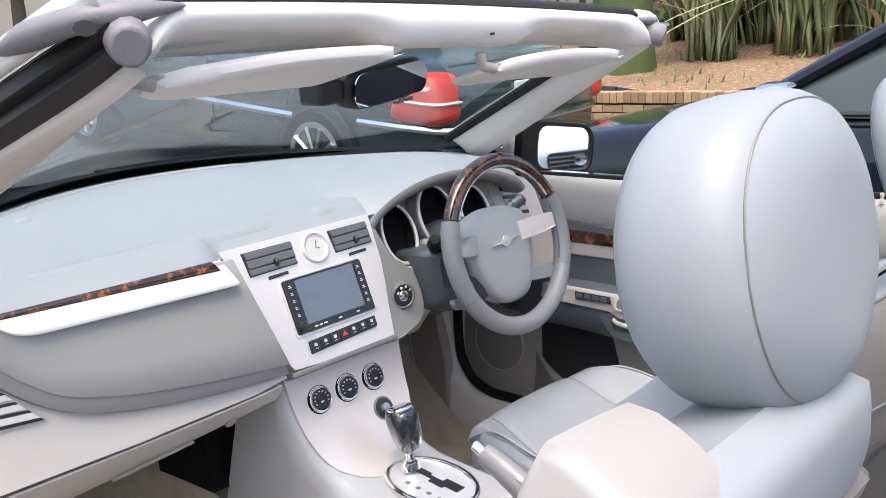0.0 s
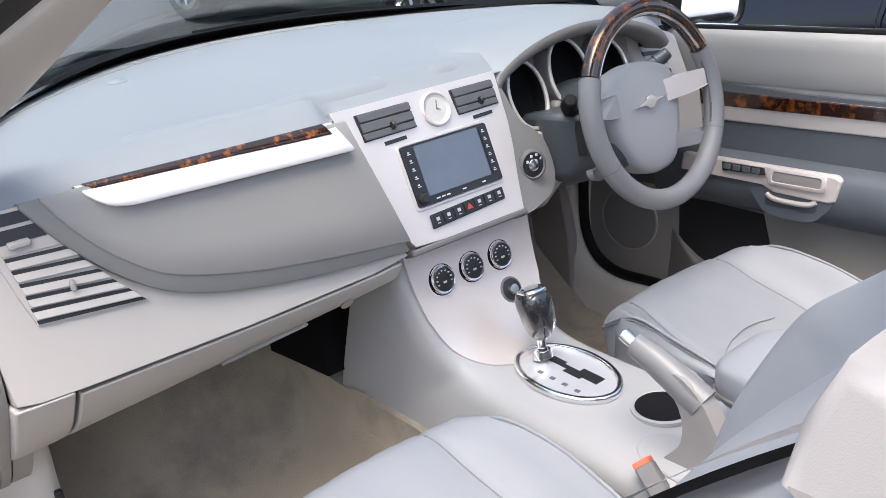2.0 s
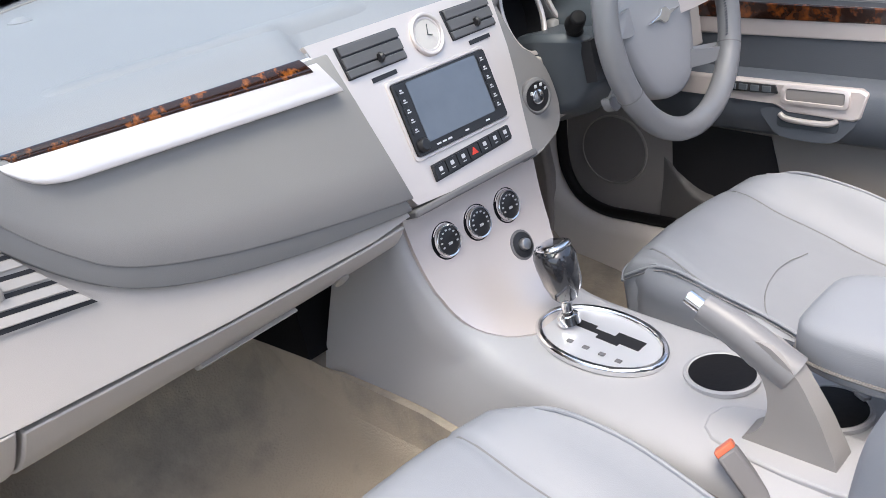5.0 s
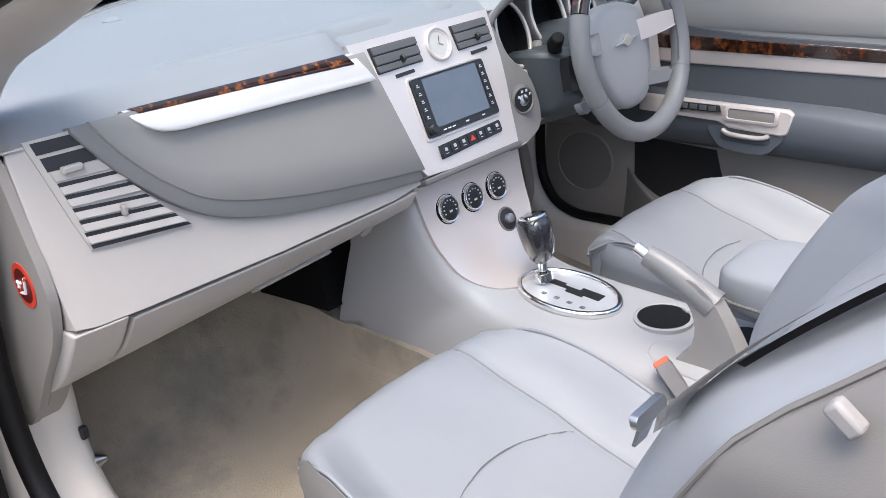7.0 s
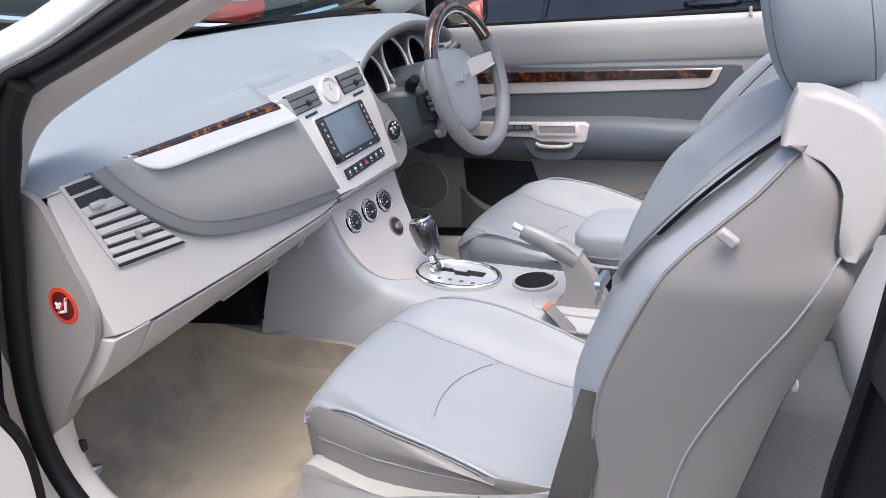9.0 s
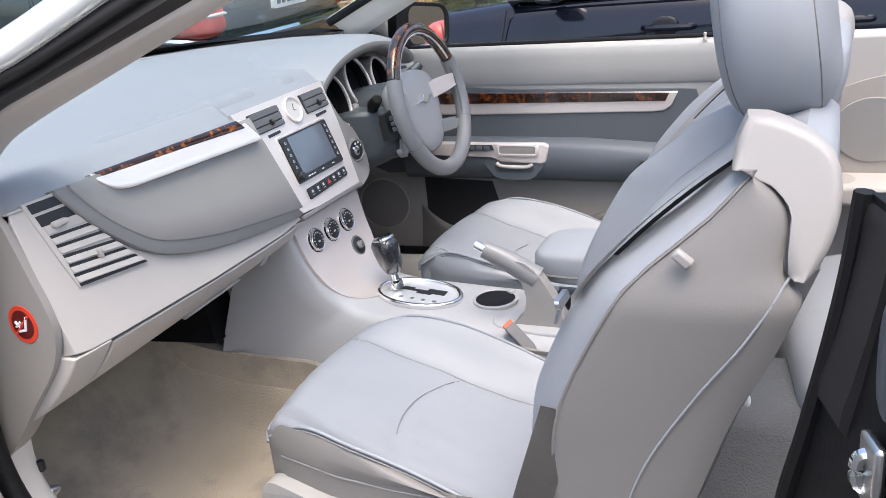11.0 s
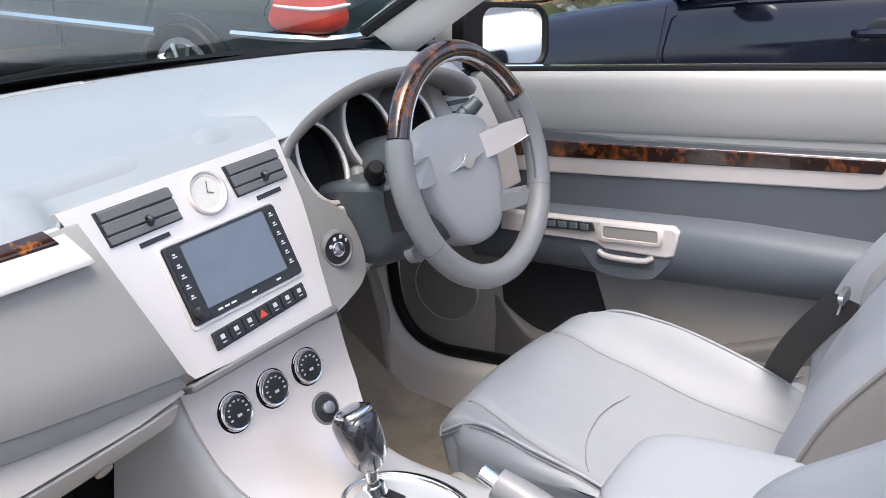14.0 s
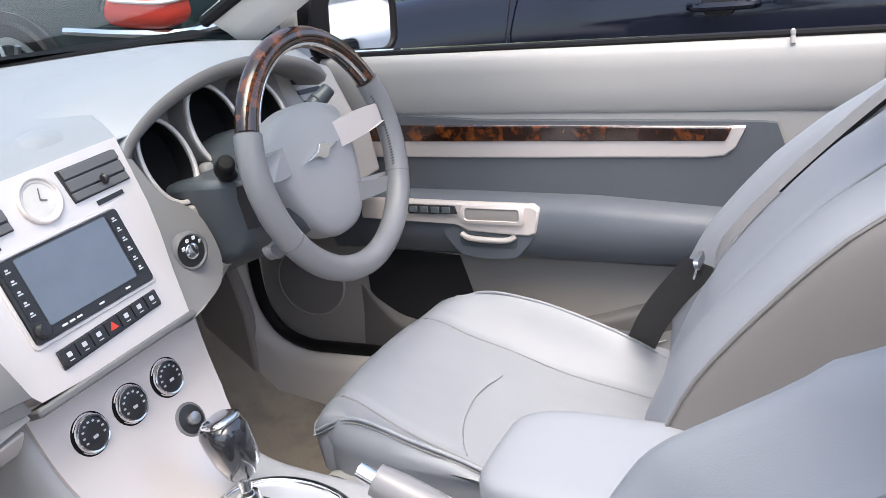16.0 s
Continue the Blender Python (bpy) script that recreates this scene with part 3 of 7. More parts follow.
part("face", solid(face_line, stack, -0.07, 0.004), SATIN, cs, bevel=0.004)
for x0, x1 in ((-0.150, -0.054), (0.028, 0.113)):
    v = part("air_vent", solid([(x0, 0.955), (x1, 0.956), (x1 - 0.003, 0.993), (x0 - 0.004, 0.993)], stack, 0.003, 0.0055), BLACK, cs, "grey slatted air vent", bevel=0.001)
    for z0, z1 in ((0.9565, 0.9655), (0.9670, 0.9795), (0.9810, 0.9920)):
        part("slat", solid([(x0 + 0.001, z0), (x1 - 0.002, z0 + 0.0005), (x1 - 0.003, z1), (x0, z1)], stack, 0.005, 0.0085), VANE, v, bevel=0.001)
    xm = (x0 + x1) / 2 + 0.004
    part("thumb_wheel", lathe([(0.005, -0.003), (0.0065, 0.0), (0.005, 0.003)], stack(xm, 0.967, 0.011), (1, 0, 0), 12), BLACK, v)
    part("slot", solid([(xm - 0.020, 0.9435), (xm + 0.020, 0.9445), (xm + 0.020, 0.9495), (xm - 0.020, 0.949)], stack, 0.003, 0.0052), BLACK, cs)
ck = thing("dashboard_clock", (-0.012, -0.02, 0.97), "small analogue clock with pearl face in chrome ring", "clock")
n_stack = Vector((0, -0.936, 0.353))
part("ring", ring_plate(oval(-0.010, 0.973, 0.0275, 0.0255, 32), oval(-0.010, 0.973, 0.0225, 0.0205, 32), stack, -0.004, 0.0085), SATIN, ck, "satin silver ring", bevel=0.002)
part("bowl", ring_plate(oval(-0.010, 0.973, 0.0235, 0.0215, 32), oval(-0.010, 0.973, 0.0195, 0.0175, 32), stack, -0.004, 0.0062), SATIN, ck, "silver inner bowl", bevel=0.001)
part("dial", solid(oval(-0.010, 0.973, 0.0215, 0.0195, 28), stack, 0.002, 0.0055), PEARL, ck)
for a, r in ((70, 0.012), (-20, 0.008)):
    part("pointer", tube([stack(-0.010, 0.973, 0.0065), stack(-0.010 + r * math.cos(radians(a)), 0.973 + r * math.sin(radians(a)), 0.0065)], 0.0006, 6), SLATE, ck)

hu = thing("head_unit", (0, -0.03, 0.9), "navigation radio with blank grey-blue screen and side buttons", "car radio")
part("bezel", solid(rrect(-0.099, 0.8495, 0.069, 0.9345, 0.004), stack, 0.003, 0.009), BLACK, hu, bevel=0.0015)
part("screen", solid(rrect(-0.077, 0.8605, 0.048, 0.9315, 0.002), stack, 0.0085, 0.0102), SCREEN, hu, "blank grey-blue display")
part("silver_edge", ring_plate(rrect(-0.104, 0.8445, 0.074, 0.9395, 0.006), rrect(-0.0995, 0.849, 0.0695, 0.935, 0.004), stack, 0.003, 0.0062), SATIN, hu, bevel=0.001)
for side in (-0.0885, 0.0585):
    for k in range(6 if side > 0 else 5):
        z = 0.924 - 0.0115 * k
        b = part("button", solid(rrect(side - 0.0065, z - 0.0045, side + 0.0065, z + 0.0045, 0.0015), stack, 0.0085, 0.0100), BLACK, hu)
        part("mark", solid(rrect(side - 0.0032, z - 0.0020, side + 0.0030, z - 0.0006, 0.0005), stack, 0.0098, 0.0105), PEN, b)
        part("mark", solid(rrect(side - 0.0024, z + 0.0004, side + 0.0014, z + 0.0024, 0.0008), stack, 0.0098, 0.0105), PEN, b)
part("volume_knob", lathe([(0.0085, 0), (0.0085, 0.007), (0.0065, 0.0095)], stack(-0.0885, 0.8605, 0.0085), n_stack, 16), BLACK, hu)
for xm in (-0.062, -0.052, -0.042, -0.01, 0.030):
    part("print_bar", solid(rrect(xm - 0.0035, 0.8535, xm + 0.0035, 0.8555, 0.0006), stack, 0.0088, 0.0096), WHITE, hu)
sw = thing("switch_row", (0, -0.06, 0.83), "row of seven black switches with red hazard button", "switch panel")
part("switch_base", solid([(-0.086, 0.8155), (0.062, 0.8205), (0.063, 0.8390), (-0.085, 0.8355)], stack, 0.003, 0.007), BLACK, sw, bevel=0.0015)
for k in range(7):
    x, z = -0.0750 + 0.0210 * k, 0.8262 + 0.00075 * k
    b = part("switch", solid(rrect(x - 0.0095, z - 0.0075, x + 0.0095, z + 0.0075, 0.0015), stack, 0.0065, 0.0092), BLACK, sw)
    if k == 3:
        part("hazard_triangle", solid([(x - 0.006, z - 0.0035), (x + 0.006, z - 0.0035), (x, z + 0.005)], stack, 0.009, 0.0100), RED, b, "red hazard triangle")
    else:
        part("mark", solid(rrect(x - 0.003, z - 0.001, x + 0.003, z + 0.004, 0.001), stack, 0.009, 0.0097), PEN, b)
        part("mark", solid(rrect(x - 0.003, z - 0.005, x + 0.003, z - 0.004, 0.0004), stack, 0.009, 0.0097), PEN, b)

# ---- console ----
co = thing("centre_console", (0, -0.3, 0.35), "pale console with brushed silver face and cup holders", "console")


CON = [Vector((a.x, a.y, 0)) for a in spline([(-0.042, 0.797, 0), (-0.049, 0.765, 0), (-0.058, 0.728, 0), (-0.072, 0.69, 0), (-0.094, 0.648, 0), (-0.122, 0.615, 0), (-0.16, 0.597, 0), (-0.23, 0.588, 0), (-0.32, 0.582, 0), (-0.45, 0.575, 0), (-0.62, 0.57, 0), (-0.72, 0.57, 0)], 4)]
prof = [(p.x, p.y) for p in CON]


def con_put(x, y, z, w):
    """Proud of the console by w, off its smooth line."""
    k = min(range(len(prof)), key=lambda i: (prof[i][0] - y) ** 2 + (prof[i][1] - z) ** 2)
    a, b = prof[max(0, k - 1)], prof[min(len(prof) - 1, k + 1)]
    d = Vector((0, b[0] - a[0], b[1] - a[1])).normalized()
    nrm = Vector((0, d.z, -d.y))
    return Vector((x, y, z)) + (nrm if nrm.z > 0 else -nrm) * w


def half_width(y):
    """Half of the console's width along its length."""
    if y > -0.13:
        return 0.142 - 0.035 * (-0.04 - y) / 0.09
    return 0.107 + 0.012 * min(1, (-0.13 - y) / 0.3)


foot = [(p.x, p.y) for p in spline([(0.055, 0.785, 0), (0.085, 0.70, 0), (0.125, 0.60, 0), (0.160, 0.505, 0), (0.150, 0.492, 0), (0.06, 0.492, 0), (-0.06, 0.490, 0), (-0.20, 0.462, 0), (-0.34, 0.44, 0), (-0.50, 0.43, 0), (-0.64, 0.42, 0), (-0.72, 0.42, 0)], 4)]
rings = []
for i, (y, z) in enumerate(prof):
    h = half_width(y)
    by, bz = foot[i]
    flare = 0.142 - 0.014 * i / len(prof)
    half = [(h - 0.022, y, z + 0.001), (h - 0.008, y + (0.004 if i < 22 else 0), z - (0.004 if i > 14 else 0.001)), (h + 0.001, y + 0.012 * (i < 24), z - (0.014 if i > 14 else 0.004))]
    for k in (0.16, 0.32, 0.5, 0.7, 0.88, 1.0):
        half.append((h + 0.001 + (flare - h - 0.001) * math.sin(0.5 * math.pi * k) * (0.75 if 16 < i < 30 else 1.0), y + 0.012 * (i < 24) + (by - y - 0.012 * (i < 24)) * k, z - 0.012 + (bz - z + 0.012) * k))
    rings.append([Vector((-a, b, c)) for a, b, c in half[::-1]] + [Vector((0, y, z))] + [Vector((a, b, c)) for a, b, c in half])
part("shell", loft(rings), CONSOLE, co, "pale console shell with taupe flanks", smooth=75)
for s in (-1, 1):
    part("carpet_edge", solid([(0.46, 0.30), (-0.58, 0.30), (-0.58, 0.436), (-0.30, 0.455), (-0.04, 0.492), (0.17, 0.494), (0.46, 0.53)], lambda u, v, w: Vector((s * (0.135 + w), u, v)), -0.02, 0.006), CARPET, co)
# solid black block that stands in for the shade between console and bulkhead
part("footwell_shade", solid([(0.148, 0.53), (0.162, 0.625), (0.175, 0.74), (0.34, 0.74), (0.345, 0.515), (0.25, 0.523)], lambda u, v, w: Vector((-0.172 + w, u, v)), 0.0, 0.08), MATT_BLACK, co, "black block standing in for the shade beside the console", bevel=0.01)
sf = []
for i in range(0, 25):
    y, z = prof[i]
    t = i / 24
    h = (half_width(y) - 0.010) if t < 0.55 else (half_width(y) - 0.012) * math.sqrt(max(0.02, 1 - ((t - 0.55) / 0.47) ** 2.4))
    sf.append([con_put(-h + 2 * h * j / 8, y, z, 0.0035) for j in range(9)])
sf_low = [[p - (con_put(0, prof[i][0], prof[i][1], 0.0035) - Vector((0, *prof[i]))) * 1.6 for p in r] for i, r in enumerate(sf)]
part("silver_face", loft([a + b[::-1] for a, b in zip(sf, sf_low)]), SATIN, co, "brushed silver console face", smooth=60)
part("stack_joint", solid([(-0.135, 0.790), (0.10, 0.788), (0.10, 0.797), (-0.135, 0.799)], stack, -0.02, 0.007), RIM, co, bevel=0.003)
n_con = (con_put(0, -0.058, 0.728, 1) - Vector((0, -0.058, 0.728))).normalized()
for k, x in enumerate((-0.071, -0.010, 0.051)):
    kn = thing("climate_knob", (x, -0.06, 0.70), "round black climate knob with chrome ring and pale marks", "knob", "climate knobs")
    at = con_put(x, -0.058, 0.728, 0.003)
    part("recess", lathe([(0.0248, -0.002), (0.0248, 0.0012), (0.0238, 0.0018), (0.0222, 0.0008), (0.004, 0.0006)], at, n_con, 30), MATT_BLACK, kn, "black recess")
    part("ring", lathe([(0.0216, 0.0), (0.0216, 0.0062), (0.0204, 0.0078), (0.0188, 0.0074), (0.0182, 0.0050)], at, n_con, 30), CHROME, kn, "chrome ring")
    part("cap", lathe([(0.0184, 0.004), (0.0182, 0.0062), (0.0165, 0.0070), (0.004, 0.0072)], at, n_con, 30), BLACK, kn)
    t1 = Vector((1, 0, 0)).cross(n_con)
    for j in range(9):
        a = radians(205 - 28 * j)
        part("mark", box(at + n_con * 0.0072 + 0.0138 * (math.cos(a) * Vector((1, 0, 0)) - math.sin(a) * t1), (0.0028, 0.0016, 0.0018)), PEN, kn)
    part("symbol", box(at + n_con * 0.0072 + t1 * 0.004, (0.006, 0.0025, 0.003)), PEN, kn)
li = thing("cigar_lighter", (0.046, -0.08, 0.64), "chrome-ringed cigar lighter plug", "lighter")
n_li = (con_put(0, -0.077, 0.675, 1) - Vector((0, -0.077, 0.675))).normalized()
at = con_put(0.050, -0.079, 0.672, 0.003)
part("ring", lathe([(0.0215, -0.002), (0.0215, 0.003), (0.018, 0.004), (0.016, 0.0)], at, n_li, 22), RIM, li)
part("well", lathe([(0.0185, 0.0005), (0.0182, 0.0045), (0.016, 0.0050), (0.004, 0.0050)], at, n_li, 22), BLACK, li, "dark well")
part("plug", lathe([(0.0085, 0.0), (0.0085, 0.010), (0.0075, 0.013), (0.004, 0.0135)], at, n_li, 18), STEEL, li)

# gear selector
gs = thing("gear_selector", (0.01, -0.23, 0.58), "automatic gear lever with chrome knob on oval gate", "gear lever")
top = lambda u, v, w: con_put(u, v, 0.594 + (v + 0.16) * 0.08, w)
part("gate_plate", solid(oval(0.010, -0.232, 0.0555, 0.084, 36), top, 0.0, 0.006), COOL, gs, "silver gate plate")
part("gate_ring", ring_plate(oval(0.010, -0.232, 0.064, 0.093, 40), oval(0.010, -0.232, 0.0545, 0.083, 40), top, 0.0, 0.0115), CHROME, gs, "chrome gate ring", bevel=0.003)
track = [(0.016, -0.178), (0.030, -0.178), (0.030, -0.215), (0.024, -0.215), (0.024, -0.245), (0.034, -0.245), (0.034, -0.285), (0.014, -0.285), (0.014, -0.258), (0.008, -0.258), (0.008, -0.226), (0.016, -0.226)]
part("gate_slot", solid(track, top, 0.005, 0.0072), BLACK, gs, "black stepped gate slot")
for k in range(4):
    part("position_mark", box(top(-0.018, -0.205 - 0.024 * k, 0.0068), (0.006, 0.008, 0.0015)), RIM, gs)
stem = spline([(0.012, -0.186, 0.598), (0.014, -0.181, 0.618), (0.018, -0.177, 0.636)], 4)
part("stem", tube(stem, 0.0075, 12), CHROME, gs, "chrome stem")
part("collar", lathe([(0.016, 0), (0.014, 0.012), (0.009, 0.016)], (0.012, -0.184, 0.602), (0, 0.2, 1), 18), CHROME, gs)
up_k = Vector((0, 0.22, 0.975))
rings = []
for h, a, b in ((0.0, 0.010, 0.010), (0.006, 0.015, 0.017), (0.025, 0.021, 0.023), (0.05, 0.025, 0.026), (0.064, 0.026, 0.026), (0.074, 0.023, 0.022), (0.078, 0.014, 0.014)):
    c = Vector((0.018, -0.177, 0.630)) + up_k * h
    rings.append([c + Vector((a * math.copysign(abs(math.cos(q)) ** 0.8, math.cos(q)), b * math.copysign(abs(math.sin(q)) ** 0.8, math.sin(q)), -0.15 * b * math.sin(q))) for q in (2 * math.pi * j / 20 for j in range(20))])
part("knob", loft(rings), PIANO, gs, "gloss black gear knob", smooth=60)
part("chrome_band", pillow(Vector((0.040, -0.166, 0.668)), (0.012, 0.036, 0.072), 3.0, 20, 12, None, pose(0, 0, 0, -12)), CHROME, gs, "chrome side band", smooth=60)
part("chrome_cap", pillow(Vector((0.020, -0.161, 0.704)), (0.044, 0.040, 0.012), 3.0, 20, 8, None, pose(0, 0, 0, -12)), CHROME, gs, "chrome knob top", smooth=60)
part("release_button", pillow(Vector((0.045, -0.168, 0.682)), (0.008, 0.016, 0.02), 3), STEEL, gs)

# cup holders
for x, y, r in ((0.036, -0.386, 0.041), (0.045, -0.512, 0.040)):
    cup = thing("cup_holder", (x, y, 0.5), "dark round cup holder with pale rim", "cup holder", "cup holders")
    z = 0.5805 if y > -0.45 else 0.5755
    part("rim", lathe([(r + 0.004, -0.003), (r + 0.004, 0.0025), (r, 0.004), (r - 0.003, 0.002), (r - 0.003, -0.002)], (x, y, z), (0, 0, 1), 30), CONSOLE, cup)
    part("well", lathe([(r - 0.002, 0.0030), (r - 0.003, 0.0025), (r - 0.004, 0.0022), (0.004, 0.0020)], (x, y, z), (0, 0, 1), 30), RUBBER, cup, "dark well")
    part("grip_tab", box((x + r * 0.86, y - r * 0.5, z + 0.004), (0.012, 0.016, 0.006), pose(0, 0, 0, 0, 0, -30)), CONSOLE, cup, bevel=0.002)

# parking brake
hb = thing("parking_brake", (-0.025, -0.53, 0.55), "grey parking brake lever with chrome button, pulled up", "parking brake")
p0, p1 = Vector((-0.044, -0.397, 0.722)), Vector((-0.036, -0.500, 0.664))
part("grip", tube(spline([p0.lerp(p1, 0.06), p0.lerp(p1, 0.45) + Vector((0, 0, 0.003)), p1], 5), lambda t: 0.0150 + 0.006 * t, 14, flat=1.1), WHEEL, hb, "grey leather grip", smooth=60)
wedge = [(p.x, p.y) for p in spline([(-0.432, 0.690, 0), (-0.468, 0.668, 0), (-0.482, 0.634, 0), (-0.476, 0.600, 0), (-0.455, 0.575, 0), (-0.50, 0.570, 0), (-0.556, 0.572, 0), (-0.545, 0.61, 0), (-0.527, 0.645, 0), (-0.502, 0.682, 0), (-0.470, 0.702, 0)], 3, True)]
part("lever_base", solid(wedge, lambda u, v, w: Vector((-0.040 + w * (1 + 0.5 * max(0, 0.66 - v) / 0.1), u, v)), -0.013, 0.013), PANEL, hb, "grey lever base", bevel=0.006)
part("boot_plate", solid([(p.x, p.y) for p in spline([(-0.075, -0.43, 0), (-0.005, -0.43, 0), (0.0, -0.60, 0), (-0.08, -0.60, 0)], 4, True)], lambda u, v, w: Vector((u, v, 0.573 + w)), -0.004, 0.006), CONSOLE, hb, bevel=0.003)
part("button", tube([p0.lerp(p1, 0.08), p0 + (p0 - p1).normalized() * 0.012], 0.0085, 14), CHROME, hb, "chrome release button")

# arm rest on the driver's side of the console
ar = thing("arm_rest", (0.08, -0.6, 0.57), "pale grey leather arm rest with stitched edge", "arm rest")
part("cushion", pillow((0.075, -0.645, 0.668), (0.160, 0.345, 0.072), 5.0, 32, 16), LEATHER, ar, smooth=70)
part("seam", tube([(0.075 + 0.0805 * math.copysign(abs(math.cos(a)) ** 0.4, math.cos(a)), -0.645 + 0.173 * math.copysign(abs(math.sin(a)) ** 0.4, math.sin(a)), 0.655) for a in (2 * math.pi * i / 40 for i in range(40))], 0.0022, 6, True), LEATHER_SIDE, ar)
part("hinge_post", box((0.092, -0.70, 0.60), (0.07, 0.13, 0.09)), SLATE_LIGHT, ar, bevel=0.01)

# ---- instrument binnacle ----
bn = thing("instrument_binnacle", (0.35, 0.05, 0.9), "hooded instrument binnacle with three silver-ringed dials", "instrument cluster")


def arc(y, zb, h, x0, x1, n=40, drop=0.0):
    return [Vector((x0 + (x1 - x0) * i / n, y, zb + h * math.sin(math.pi * (i / n) ** 0.92) ** 0.62 + drop * i / n)) for i in range(n + 1)]


outer = [arc(0.0, 0.976, 0.070, 0.128, 0.585), arc(0.05, 1.006, 0.049, 0.112, 0.60), arc(0.10, 1.020, 0.040, 0.085, 0.612), arc(0.20, 1.026, 0.030, 0.135, 0.612), arc(0.30, 1.030, 0.013, 0.2, 0.6)]
outer = [list(r) for r in zip(*[spline(list(c), 7) for c in zip(*outer)])]
bm = loft(outer, False, closed=False)
bmesh.ops.remove_doubles(bm, verts=bm.verts, dist=0.0004)
part("hood", bm, PAD, bn, "soft blue-grey hood", smooth=60)
lining = [arc(0.0, 0.976, 0.070, 0.128, 0.585), arc(-0.003, 0.974, 0.0685, 0.130, 0.583), arc(-0.002, 0.966, 0.064, 0.136, 0.576), arc(0.008, 0.961, 0.062, 0.142, 0.570), arc(0.06, 0.960, 0.065, 0.138, 0.574)]
part("hood_lining", loft(lining, False, closed=False), RIM, bn, "dark grey lining of the hood", smooth=60)
back = [(0.14, 0.84), (0.57, 0.84), (0.572, 0.975)] + [(p.x, p.z) for p in arc(0, 0.972, 0.066, 0.135, 0.575)[::-1]] + [(0.135, 0.95)]
clus = lambda u, v, w: Vector((u, 0.055 - (0.96 - v) * 0.35 - w, v))
part("back_plate", solid(back, clus, -0.03, 0.0), PANEL, bn, "dark plate round the dials")
for x, z, r, h in ((0.219, 0.945, 0.045, 0.058), (0.331, 0.958, 0.052, 0.064), (0.440, 0.945, 0.045, 0.058)):
    g = part("dial_tube", ring_plate(oval(x, z, r, h, 36), oval(x, z, r * 0.87, h * 0.90, 36), clus, -0.01, 0.030), SHROUD, bn, "grey dial tube", bevel=0.002)
    part("dial_ring", ring_plate(oval(x, z, r * 1.0, h, 36), oval(x, z, r * 0.86, h * 0.895, 36), clus, 0.029, 0.0345), SATIN, g, "silver ring", bevel=0.0018)
    part("dial_sleeve", ring_plate(oval(x, z, r * 0.872, h * 0.902, 36), oval(x, z, r * 0.85, h * 0.88, 36), clus, -0.005, 0.028), MATT_BLACK, g, "black sleeve")
    part("dial", solid(oval(x, z, r * 0.88, h * 0.90, 32), clus, -0.008, 0.002), MATT_BLACK, g, "dark dial")
for x in (0.281, 0.389):
    part("bridge", pillow(clus(x, 0.898, 0.020), (0.026, 0.024, 0.05), 3), SHROUD, bn, "grey bridge")
    part("trip_stem", tube([clus(x, 0.905, 0.02), clus(x, 0.905, 0.045)], 0.004, 10), CHROME, bn)
part("knee_board", solid([(0.15, 0.79), (0.66, 0.79), (0.67, 0.88), (0.56, 0.885), (0.20, 0.885), (0.135, 0.85)], lambda u, v, w: Vector((u, 0.0 - (0.93 - v) * 0.2 - w, v)), -0.04, 0.0), STONE, bn, "taupe board below the dials", bevel=0.008)
ib = [(p.x, p.y) for p in spline([(0.116, 0.996, 0), (0.136, 0.985, 0), (0.150, 0.945, 0), (0.165, 0.915, 0), (0.190, 0.898, 0), (0.214, 0.87, 0), (0.215, 0.825, 0), (0.19, 0.797, 0), (0.14, 0.789, 0), (0.060, 0.791, 0), (0.07, 0.85, 0), (0.09, 0.92, 0)], 4, True)]
board_put = lambda u, v, w: stack(u, v, 0) + Vector((0, 0.28 * max(0, u - 0.11) - w, 0))
part("ignition_board", solid(ib, board_put, -0.06, 0.0), SHROUD, bn, "warm grey board with the ignition", bevel=0.006, smooth=50)
part("lower_skirt", solid([(0.13, 0.80), (0.255, 0.795), (0.262, 0.735), (0.22, 0.735), (0.16, 0.755)], lambda u, v, w: Vector((u, -0.03 + (0.8 - v) * 0.9 - w, v)), -0.03, 0.0), LIGHT, bn, "pale knee board", bevel=0.008)
ig = thing("ignition_lock", (0.165, -0.03, 0.82), "ignition lock with chrome centre and black ring", "ignition lock")
ai = board_put(0.152, 0.850, 0.002)
part("ring", lathe([(0.026, -0.004), (0.026, 0.003), (0.022, 0.006), (0.019, 0.003)], ai, (-0.2, -1, 0.1), 24), RIM, ig)
part("well", lathe([(0.0205, 0), (0.020, 0.004)], ai, (-0.2, -1, 0.1), 24), BLACK, ig)
part("barrel", lathe([(0.010, 0.001), (0.010, 0.006), (0.008, 0.007)], ai, (-0.2, -1, 0.1), 20), CHROME, ig)
for k in range(4):
    a = radians(30 + 40 * k)
    part("mark", box(ai + Vector((0.017 * math.cos(a), -0.0055, 0.017 * math.sin(a))), (0.004, 0.002, 0.004)), WHITE, ig)
sv = thing("fascia_corner", (0.62, 0.05, 0.9), "pale fascia corner by the driver's door with a small vent", "dashboard panel")
part("corner", solid([(0.53, 1.0), (0.60, 1.0), (0.685, 0.97), (0.69, 0.80), (0.60, 0.80), (0.555, 0.86), (0.53, 0.93)], lambda u, v, w: Vector((u, 0.06 - (0.95 - v) * 0.4 - w, v)), -0.10, 0.012), LIGHT, sv, bevel=0.01)
part("vent_field", solid([(0.555, 0.985), (0.62, 0.975), (0.64, 0.90), (0.58, 0.895)], lambda u, v, w: Vector((u, 0.06 - (0.95 - v) * 0.4 - w, v)), 0.011, 0.0145), LIGHT, sv, bevel=0.002)
